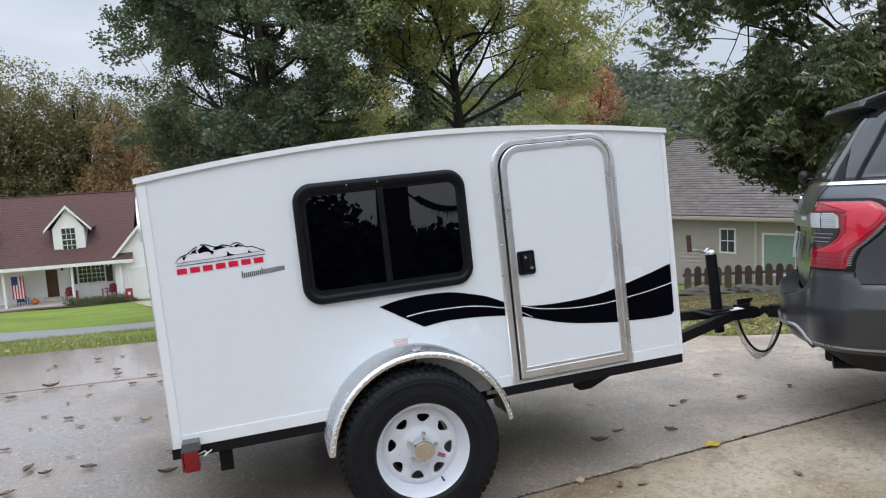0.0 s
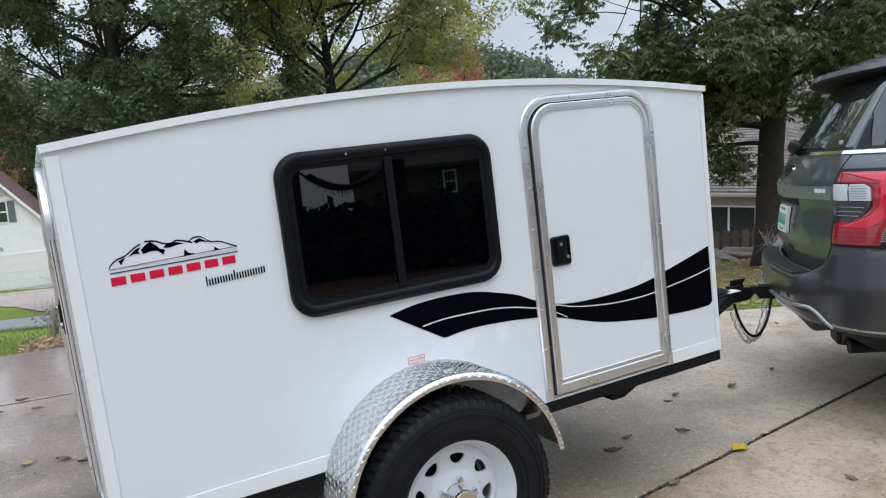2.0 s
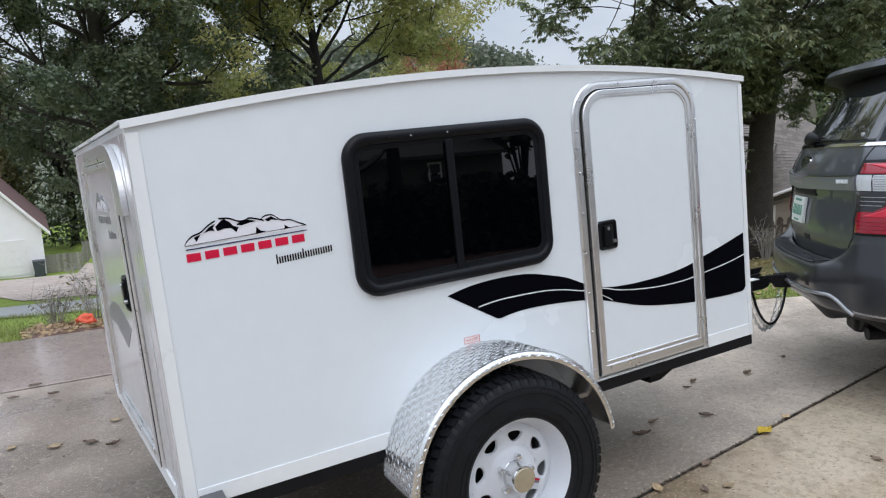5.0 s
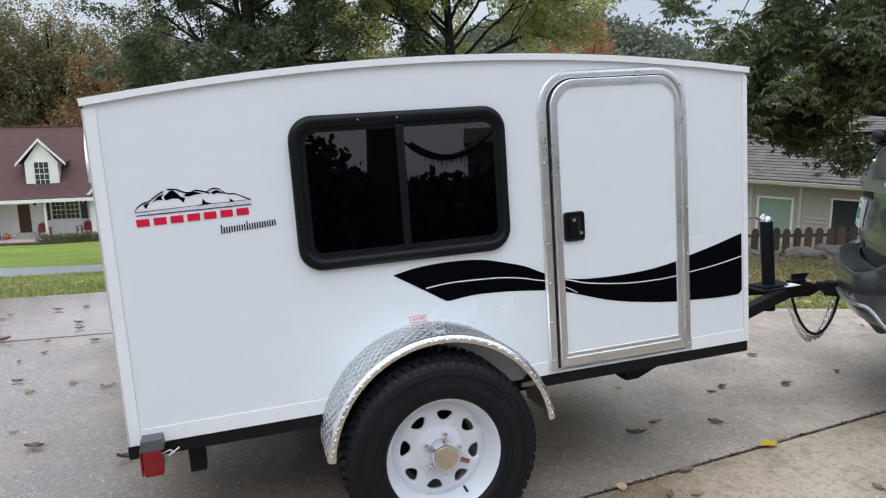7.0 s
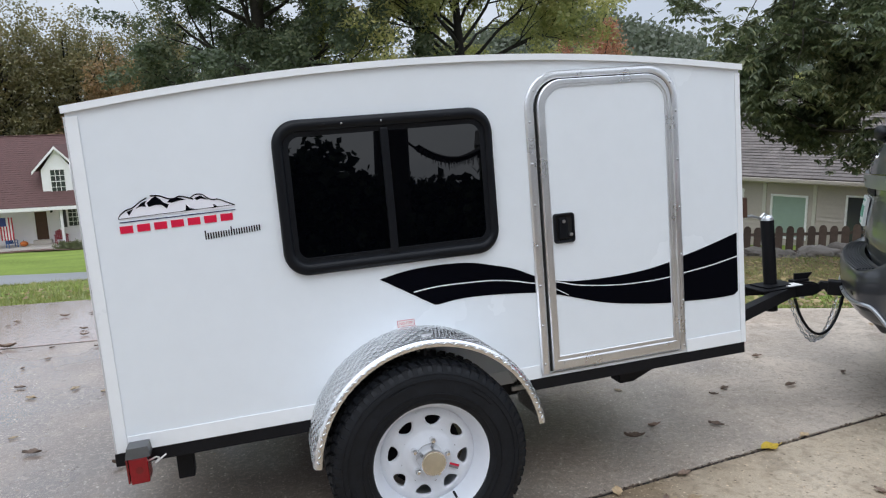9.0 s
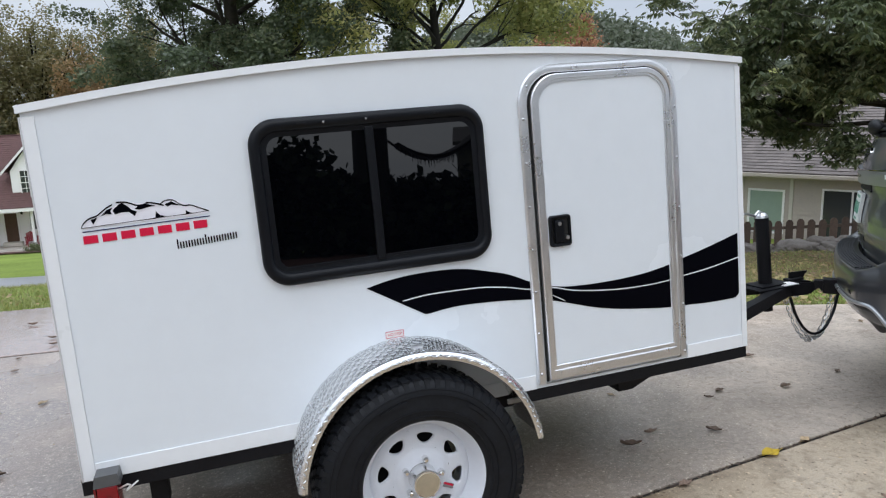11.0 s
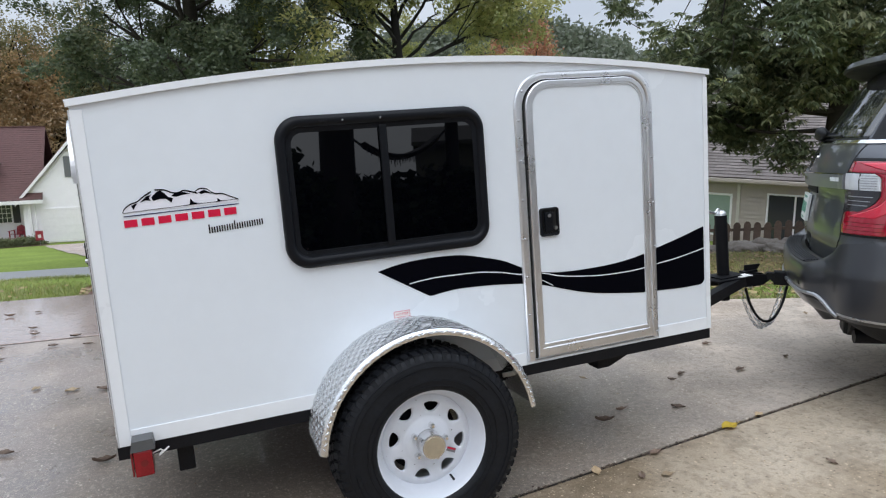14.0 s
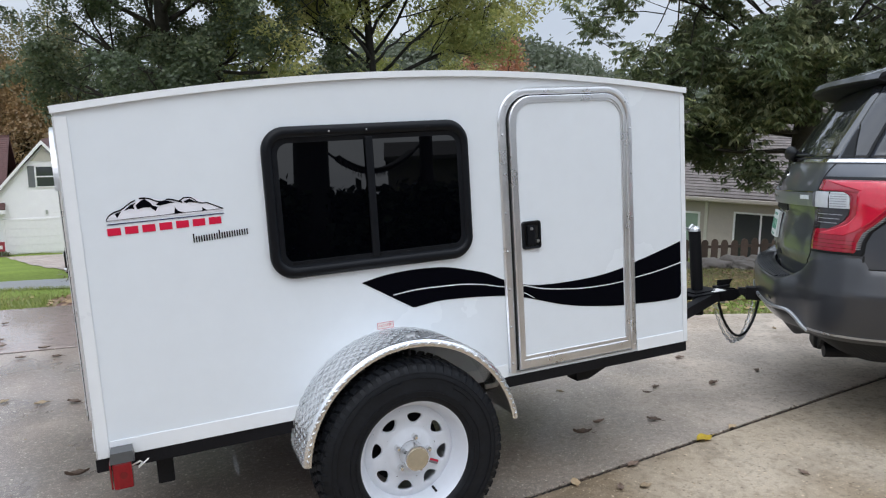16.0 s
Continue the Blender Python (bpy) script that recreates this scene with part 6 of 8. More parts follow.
def rear_lamp(y):
    l = part("rear_lamp", boxed((0.040, y - 0.055, -0.092), (0.099, y + 0.03, -0.002), 0.006), LAMP_RED, trailer, "square red rear lamp")
    part("lamp_hood", prism(bmesh.new(), [(0.033, -0.002), (0.110, -0.002), (0.106, 0.034), (0.040, 0.034)], y - 0.058, y + 0.02, "y"), HOOD_GREY, l, "grey lamp hood")
    part("rear_lens", boxed((0.031, y - 0.05, -0.088), (0.0378, y + 0.026, -0.006), 0.002), DARK_LENS, l)
    part("inner_bulb", tube(bmesh.new(), [(0.072, y - 0.0575, -0.045), (0.072, y - 0.0555, -0.045)], 0.012, 12), DARK_LENS, l)
    part("wire", tube(bmesh.new(), [(0.10, y - 0.02, -0.03), (0.125, y - 0.03, -0.018), (0.13, y - 0.01, -0.03), (0.118, y - 0.02, -0.042), (0.15, y + 0.01, -0.03)], 0.003, 6), FLAG_WHITE, l, "loose pale wires")


rear_lamp(-0.012)
rear_lamp(WIDE - 0.02)


# ---- the tow car; its frame: x ahead, y to its left, z up, the origin under the tailgate ----
CAR_AT = pose(3.8263, 0.6943, -0.0024, -2.9, -0.8, -45)
car = thing("suv", "dark metallic grey suv with red tail lights towing the trailer", "car", CAR_AT)
LEVELS_Z = [0.44, 0.55, 0.72, 0.78, 0.88, 0.98, 1.08, 1.13, 1.18, 1.23, 1.28, 1.33, 1.375, 1.41, 1.48, 1.58, 1.69, 1.77, 1.83, 1.87]
REAR_X = [0.45, 0.20, 0.03, 0.018, -0.008, -0.006, 0.010, 0.010, 0.002, 0.000, 0.014, 0.034, 0.056, 0.080, 0.118, 0.182, 0.250, 0.305, 0.38, 0.58]
HALF_W = [0.88, 0.97, 1.0, 1.003, 1.005, 1.005, 1.005, 1.003, 1.0, 0.995, 0.983, 0.958, 0.905, 0.868, 0.852, 0.826, 0.798, 0.772, 0.73, 0.62]
FRONT_X = [5.05, 5.15, 5.2, 5.2, 5.2, 5.18, 5.08, 4.9, 4.7, 4.3, 4.0, 3.9, 3.8, 3.7, 3.55, 3.3, 3.05, 2.85, 2.65, 2.4]
CORNER_R = [0.30, 0.28, 0.27, 0.26, 0.255, 0.255, 0.255, 0.255, 0.25, 0.25, 0.24, 0.23, 0.21, 0.20, 0.20, 0.19, 0.18, 0.17, 0.16, 0.14]
CAR_BOW = 0.16


@functools.lru_cache(maxsize=None)
def car_ring(z, out=0.0):
    """Half of the plan outline at a height, from the rear centre round the right-hand side to the front centre, as points with arc lengths."""
    x0, w, x1, r = (float(np.mean([np.interp(z + e, LEVELS_Z, t) for e in (-0.02, -0.01, 0, 0.01, 0.02)])) for t in (REAR_X, HALF_W, FRONT_X, CORNER_R))
    pts = [(x0 + CAR_BOW * ((w - r) * i / 12) ** 2, -(w - r) * i / 12) for i in range(13)]
    bx, rx = pts[-1][0], 1.15 * r
    for i in range(1, 13):
        a = radians(90 * i / 12)
        pts.append((bx + rx * (1 - math.cos(a)), -(w - r) - r * math.sin(a)))
    for i in range(1, 25):
        pts.append((bx + rx + (x1 - 0.5 - bx - rx) * i / 24, -w))
    for i in range(1, 9):
        a = radians(90 * i / 8)
        pts.append((x1 - 0.5 + 0.5 * math.sin(a), -w * (0.55 + 0.45 * math.cos(a))))
    pts.append((x1 + 0.05, 0.0))
    p = np.array(pts)
    d = np.gradient(p, axis=0)
    n = np.stack([-d[:, 1], d[:, 0]], 1)
    n /= np.linalg.norm(n, axis=1, keepdims=True)
    n = np.where((n * (p - np.array([2.5, 0]))).sum(1, keepdims=True) < 0, -n, n)
    p = p + n * out
    return p, np.r_[0, np.cumsum(np.linalg.norm(np.diff(p, axis=0), axis=1))]


def on_car(s, z, out=0.004, side=-1):
    p, ss = car_ring(round(z, 4), round(out, 4))
    x, y = np.interp(s, ss, p[:, 0]), np.interp(s, ss, p[:, 1])
    return Vector((x, y if side < 0 else -y, z))


def car_body():
    bm = bmesh.new()
    zs = np.interp(np.linspace(0, len(LEVELS_Z) - 1, 58), range(len(LEVELS_Z)), LEVELS_Z)
    loops = []
    for z in zs:
        p, _ = car_ring(round(float(z), 4))
        right = [(x, y) for x, y in p]
        left = [(x, -y) for x, y in p[-2:0:-1]]
        loops.append([bm.verts.new((x, y, float(z))) for x, y in right + left])
    n = len(loops[0])
    for a, b in zip(loops, loops[1:]):
        for i in range(n):
            bm.faces.new((a[i], a[(i + 1) % n], b[(i + 1) % n], b[i]))
    bm.faces.new(loops[0][::-1])
    c = [bm.verts.new((v.co.x * 0.9 + 0.17, v.co.y * 0.86, 1.895)) for v in loops[-1]]
    for i in range(n):
        bm.faces.new((loops[-1][i], loops[-1][(i + 1) % n], c[(i + 1) % n], c[i]))
    bm.faces.new(c)
    return part("body", bm, CAR, car, "dark grey metallic bodywork", smooth=True)


car_body()


def car_patch(name, mat, z0, z1, s0, s1, out=0.004, thick=0.006, rows=8, cols=12, label="", parent=None, side=-1, smooth=False, tilt=0.0):
    """A panel that follows the bodywork between heights z0 and z1; s0 and s1 are arc lengths from the rear centre, numbers or functions of the height. A negative s lies on the other side of the centre."""
    f0 = s0 if callable(s0) else (lambda z: s0)
    f1 = s1 if callable(s1) else (lambda z: s1)
    bm = bmesh.new()

    def at(s, z, o):
        return on_car(abs(s), z, o, side if s >= 0 else -side)
    top, low = [], []
    for i in range(rows + 1):
        z = z0 + (z1 - z0) * i / rows
        ss = [f0(z) + (f1(z) - f0(z)) * j / cols for j in range(cols + 1)]
        for rows_of, o in ((top, out), (low, out - thick)):
            rows_of.append([bm.verts.new(at(s, z + tilt * (abs(s) - 0.4), o)) for s in ss])
    for i in range(rows):
        for j in range(cols):
            bm.faces.new((top[i][j], top[i][j + 1], top[i + 1][j + 1], top[i + 1][j]))
    rim = [(0, j) for j in range(cols)] + [(i, cols) for i in range(rows)] + [(rows, j) for j in range(cols, 0, -1)] + [(i, 0) for i in range(rows, 0, -1)]
    for (a, b), (c, d) in zip(rim, rim[1:] + rim[:1]):
        bm.faces.new((top[a][b], top[c][d], low[c][d], low[a][b]))
    return part(name, bm, mat, parent or car, label, smooth=smooth or mat in (CAR_GLASS, PRIVACY_GLASS, RED_LENS, RED_BRIGHT))


def by_height(*pairs):
    """Arc length as a function of height, between (height, arc) pairs."""
    zs, ss = [p[0] for p in pairs], [p[1] for p in pairs]
    return lambda z: float(np.interp(z, zs, ss))


LIGHT_IN = by_height((0.933, 0.845), (1.0, 0.828), (1.14, 0.838), (1.315, 0.838))
LIGHT_OUT = by_height((0.933, 1.108), (0.945, 1.116), (1.0, 1.117), (1.054, 1.132), (1.114, 1.197), (1.215, 1.295), (1.235, 1.300), (1.25, 1.285), (1.290, 1.215), (1.308, 1.17), (1.315, 1.13))
RED_OUT = by_height((0.946, 1.082), (0.96, 1.090), (1.0, 1.091), (1.046, 1.104), (1.10, 1.160), (1.20, 1.258), (1.228, 1.276), (1.245, 1.262), (1.285, 1.195), (1.299, 1.15))
RED_IN = by_height((0.946, 0.858), (1.050, 0.848), (1.062, 0.955), (1.080, 0.995), (1.100, 1.020), (1.130, 1.040), (1.160, 1.046), (1.215, 1.046), (1.232, 1.030), (1.2435, 0.99), (1.245, 0.862), (1.299, 0.862))
GLASS_EDGE = by_height((1.408, 0.790), (1.424, 0.792), (1.582, 0.750), (1.74, 0.706), (1.79, 0.665))
STRIP_EDGE = by_height((1.408, 0.950), (1.619, 0.884), (1.74, 0.842), (1.80, 0.815))


def shut_line(z):
    """The tailgate's edge: down beside the light, then in along the bumper's shoulder."""
    return float(np.interp(z, [0.769, 0.834, 0.91, 0.96, 1.007, 1.15, 1.39], [0.626, 0.733, 0.814, 0.818, 0.806, 0.822, 0.826]))


def car_details():
    for side in (-1, 1):
        car_patch("tailgate_shadow_gap", SHADOW, 0.775, 1.388, lambda z: shut_line(z), lambda z: shut_line(z) + 0.007, 0.0025, 0.004, 40, 1, "thin shut line", side=side)
    car_patch("rear_window", CAR_GLASS, 1.408, 1.79, lambda z: -GLASS_EDGE(z), GLASS_EDGE, 0.006, 0.010, 24, 40, "dark tinted rear window")
    car_patch("window_seal", CAR_TRIM, 1.404, 1.412, -0.80, 0.80, 0.009, 0.012, 1, 30, "black rubber window seal")
    car_patch("belt_strip", CHROME, 1.386, 1.403, -0.82, 0.82, 0.010, 0.012, 2, 30, "bright strip below the glass")
    for side in (-1, 1):
        car_patch("belt_strip", CHROME, 1.386, 1.403, 0.82, 4.2, 0.010, 0.012, 2, 50, side=side)
        car_patch("pillar_insert", CAR_TRIM, 1.410, 1.556, by_height((1.410, 0.818), (1.556, 0.774)), by_height((1.410, 0.884), (1.556, 0.780)), 0.005, 0.009, 10, 4, "dark triangular pillar insert", side=side)
        car_patch("pillar_panel", PILLAR_GLOSS, 1.410, 1.79, by_height((1.410, 0.888), (1.556, 0.784), (1.582, 0.756), (1.74, 0.712), (1.79, 0.672)), lambda z: STRIP_EDGE(z) - 0.006, 0.004, 0.008, 24, 10, "glossy dark pillar panel", side=side, smooth=True)
        car_patch("pillar_strip", CAR_TRIM, 1.408, 1.80, lambda z: STRIP_EDGE(z) - 0.006, lambda z: STRIP_EDGE(z) + 0.006, 0.009, 0.014, 24, 2, side=side)
        car_patch("side_window", PRIVACY_GLASS, 1.410, 1.78, lambda z: STRIP_EDGE(z) + 0.008, 2.05, 0.006, 0.010, 24, 44, "dark tinted side window", side=side)
        car_patch("side_window", PRIVACY_GLASS, 1.410, 1.77, 2.12, 3.15, 0.006, 0.010, 24, 10, side=side)
        car_patch("side_window", PRIVACY_GLASS, 1.410, 1.75, 3.22, by_height((1.41, 4.25), (1.75, 3.65)), 0.006, 0.010, 24, 10, side=side)
        car_patch("door_line", SHADOW, 0.5, 1.38, 2.085, 2.092, 0.002, 0.003, 6, 1, side=side)
        car_patch("door_line", SHADOW, 0.5, 1.38, 3.185, 3.192, 0.002, 0.003, 6, 1, side=side)
        # tail light: dark surround, red field with a brighter guide, clear reversing lens, smoked lens
        tl = car_patch("tail_light", CAR_TRIM, 0.933, 1.315, LIGHT_IN, LIGHT_OUT, 0.009, 0.013, 40, 16, "wrap-around tail light", side=side)
        car_patch("red_field", RED_LENS, 0.946, 1.299, RED_IN, RED_OUT, 0.016, 0.009, 60, 12, "glossy red lens", tl, side)
        car_patch("light_guide", RED_BRIGHT, 1.028, 1.292, lambda z: max(RED_IN(z) + 0.03, float(np.interp(z, [1.028, 1.06, 1.13, 1.25, 1.292], [0.88, 0.985, 1.07, 1.075, 0.90]))),
                  lambda z: float(np.interp(z, [1.028, 1.05, 1.10, 1.20, 1.232, 1.25, 1.280, 1.292], [1.03, 1.075, 1.135, 1.232, 1.245, 1.235, 1.185, 1.165])), 0.0172, 0.004, 50, 10, "brighter red light guide", tl, side)
        for i in range(3):
            z = 0.964 + i * 0.019
            car_patch("lens_line", DARK_LENS, z, z + 0.0035, 0.866, 1.085, 0.0172, 0.003, 1, 8, parent=tl, side=side)
        car_patch("clear_field", CLEAR_LENS, 1.160, 1.240, 0.848, by_height((1.16, 1.040), (1.20, 1.042), (1.225, 1.034), (1.24, 1.010)), 0.017, 0.010, 10, 10, "clear reversing lens", tl, side)
        car_patch("lens_divider", CAR_TRIM, 1.160, 1.240, 0.938, 0.944, 0.0178, 0.003, 2, 1, parent=tl, side=side)
        car_patch("smoked_field", SMOKE_LENS, 1.056, 1.157, 0.838, by_height((1.056, 0.945), (1.075, 0.985), (1.10, 1.012), (1.13, 1.032), (1.157, 1.040)), 0.0165, 0.010, 12, 8, "smoked lower lens", tl, side)
        for i in range(3):
            car_patch("smoke_line", CAR_SILVER, 1.085 + i * 0.021, 1.088 + i * 0.021, 0.87, 0.985 + i * 0.012, 0.0172, 0.002, 1, 5, parent=tl, side=side)
        for i in range(6):
            car_patch("lens_rib", RIB_GREY, 1.169 + i * 0.012, 1.1718 + i * 0.012, 0.950, 1.030, 0.0188, 0.002, 1, 4, parent=tl, side=side)
        for i in range(32):
            z = 0.965 + 0.262 * i / 31
            e = RED_OUT(z)
            car_patch("edge_rib", CAR_SILVER, z, z + 0.0034, e - 0.004, e + 0.018, 0.0115, 0.003, 1, 1, parent=tl, side=side)
        car_patch("wheel_arch", CAR_TRIM, 0.41, 0.84, lambda z: 1.72 + 0.28 * ((z - 0.41) / 0.43) ** 3, lambda z: 2.62 - 0.28 * ((z - 0.41) / 0.43) ** 3, 0.006, 0.010, 8, 10, "black wheel arch", side=side)
        car_patch("quarter_gap", SHADOW, 0.8665, 0.8725, 1.112, 1.72, 0.0025, 0.004, 1, 16, "thin shut line", side=side)
        car_patch("quarter_gap", SHADOW, 0.872, 0.934, 1.111, 1.117, 0.0025, 0.004, 4, 1, side=side)
        car_patch("sill", CAR_TRIM, 0.45, 0.54, 2.62, 4.2, 0.010, 0.012, 2, 10, "black sill", side=side)
    # satin bar, badge marks, plate
    bar = car_patch("tailgate_bar", SATIN_BAR, 1.150, 1.2255, -0.828, 0.828, 0.020, 0.024, 4, 40, "satin silver tailgate bar", tilt=0.022)
    car_patch("bar_lip", CHROME, 1.222, 1.2275, -0.828, 0.828, 0.0215, 0.006, 1, 40, "thin bright upper edge", bar, tilt=0.022)
    for a, b in ((0.645, 0.668), (0.672, 0.690), (0.697, 0.730), (0.737, 0.775)):
        car_patch("word_bar", WHITE_TRIM, 1.186, 1.207, a, b, 0.0225, 0.003, 1, 2, "plain badge mark", bar, tilt=0.022)
    for i in range(4):
        a = -0.11 + 0.06 * i
        car_patch("word_bar", CHROME, 1.184, 1.200, a, a + 0.038, 0.0222, 0.003, 1, 2, parent=bar, tilt=0.022)
    badge = car_patch("badge", CHROME, 1.272, 1.342, lambda z: 0.02 - 0.105 * math.sqrt(max(0.0, 1 - ((z - 1.307) / 0.0355) ** 2)), lambda z: 0.02 + 0.105 * math.sqrt(max(0.0, 1 - ((z - 1.307) / 0.0355) ** 2)), 0.008, 0.008, 16, 8, "plain oval badge")
    for i in range(4):
        z = 1.284 + i * 0.0135
        h = 0.09 * math.sqrt(max(0.0, 1 - ((z - 1.305) / 0.0335) ** 2))
        car_patch("badge_band", CAR_TRIM, z, z + 0.0065, 0.02 - h, 0.02 + h, 0.0092, 0.002, 1, 6, parent=badge)
    # uncut body: a dark patch paints the shade of the handle recess
    car_patch("handle_recess", SHADOW, 1.118, 1.147, -0.24, 0.30, 0.004, 0.006, 2, 12, "flat dark patch for the shaded handle recess")
    car_patch("handle_lip", CAR_TRIM, 1.108, 1.118, -0.25, 0.31, 0.008, 0.010, 2, 12, "black handle lip")
    pl = car_patch("number_plate", PLATE, 0.935, 1.089, -0.155, 0.155, 0.020, 0.016, 2, 8, "white and green number plate")
    for i in range(6):
        car_patch("plate_bar", PLATE_INK, 0.980, 1.042, -0.125 + i * 0.043, -0.096 + i * 0.043, 0.0215, 0.002, 1, 1, "plain plate bar", pl)
    car_patch("plate_band", PLATE_INK, 1.064, 1.078, -0.09, 0.09, 0.0215, 0.002, 1, 6, "plain plate bar", pl)
    car_patch("plate_band", PLATE_INK, 0.945, 0.956, -0.06, 0.06, 0.0215, 0.002, 1, 6, parent=pl)
    car_patch("tailgate_slot", SHADOW, 0.845, 0.875, 0.13, 0.24, 0.003, 0.004, 1, 4, "dark slot on the tailgate")
    # wiper
    wp = part("rear_wiper", tube(bmesh.new(), [on_car(0.0, 1.425, 0.015), on_car(0.01, 1.44, 0.05), on_car(0.05, 1.45, 0.06), on_car(0.17, 1.44, 0.045)], [0.036, 0.040, 0.034, 0.012], 14), CAR_TRIM, car, "black rear wiper", smooth=True)
    part("wiper_blade", tube(bmesh.new(), [on_car(0.08, 1.432, 0.03), on_car(0.46, 1.424, 0.016)], 0.008, 6), CAR_TRIM, wp)
    part("bright_mark", boxed((-0.010, -0.005, -0.010), (0.010, 0.005, 0.010), 0.004, Matrix.Translation(on_car(0.68, 1.445, 0.009))), STEEL, car, "small bright mark low on the rear window")
    # roof spoiler
    bm = bmesh.new()
    rows = []
    for i in range(33):
        y = -0.74 + 1.48 * i / 32
        k = (y / 0.74) ** 2
        rows.append([bm.verts.new(p) for p in ((0.80, y * 0.84, 1.925), (0.46 + 0.10 * k, y, 1.918 - 0.014 * k), (0.165 + 0.20 * k, y, 1.838 - 0.004 * k), (0.150 + 0.20 * k, y, 1.808 - 0.002 * k), (0.160 + 0.20 * k, y * 0.995, 1.797),
                                               (0.36 + 0.09 * k, y * 0.95, 1.778), (0.70, y * 0.84, 1.83))])
    for a, b in zip(rows, rows[1:]):
        for i in range(7):
            f = bm.faces.new((a[i], a[(i + 1) % 7], b[(i + 1) % 7], b[i]))
            f.material_index = 1 if i in (3, 4, 5) else 0
    for f in (bm.faces.new(rows[0]), bm.faces.new(rows[-1][::-1])):
        f.material_index = 1
    part("spoiler", bm, [CAR, CAR_TRIM], car, "dark grey roof spoiler with black underside")
    for s in (-1, 1):
        part("roof_rail", tube(bmesh.new(), [(0.95, s * 0.60, 1.89), (1.10, s * 0.61, 1.935), (2.9, s * 0.61, 1.935), (3.05, s * 0.60, 1.88)], 0.018, 8), CAR_TRIM, car)


car_details()

# bumper profile, (out, height) from the tailgate down: across the step, and round the corner below the light
STEP_PROFILE = [(0.000, 0.765), (0.020, 0.760), (0.060, 0.757), (0.100, 0.753), (0.114, 0.747), (0.121, 0.733), (0.123, 0.70), (0.120, 0.64), (0.113, 0.60), (0.100, 0.56), (0.080, 0.525), (0.045, 0.503)]
SIDE_PROFILE = [(0.002, 0.925), (0.008, 0.915), (0.016, 0.875), (0.026, 0.81), (0.033, 0.763), (0.037, 0.743), (0.036, 0.72), (0.033, 0.66), (0.029, 0.61), (0.022, 0.56), (0.012, 0.522), (-0.01, 0.498)]


def bumper_top(s):
    return float(np.interp(abs(s), [0.0, 0.60, 0.626, 0.733, 0.814, 0.845, 1.105, 1.12], [0.765, 0.765, 0.769, 0.834, 0.905, 0.928, 0.928, 0.867]))


def on_bumper(s, i, out=0.0):
    """A point of the bumper: arc from the rear centre, row of the profile (may be a fraction)."""
    a = abs(s)
    k = min(1.0, max(0.0, (a - 0.62) / 0.22))
    k = k * k * (3 - 2 * k)
    j = min(int(i), len(STEP_PROFILE) - 2)
    u = i - j
    o, z = (((1 - k) * STEP_PROFILE[j][c] + k * SIDE_PROFILE[j][c]) * (1 - u) + ((1 - k) * STEP_PROFILE[j + 1][c] + k * SIDE_PROFILE[j + 1][c]) * u for c in (0, 1))
    base = (1 - k) * 0.765 + k * 0.925
    low = 0.743
    if z > low:
        z = low + (z - low) * (bumper_top(s) - low) / (base - low)
    p = on_car(a, 0.82, o + out, -1 if s >= 0 else 1)
    return Vector((p.x, p.y, z))


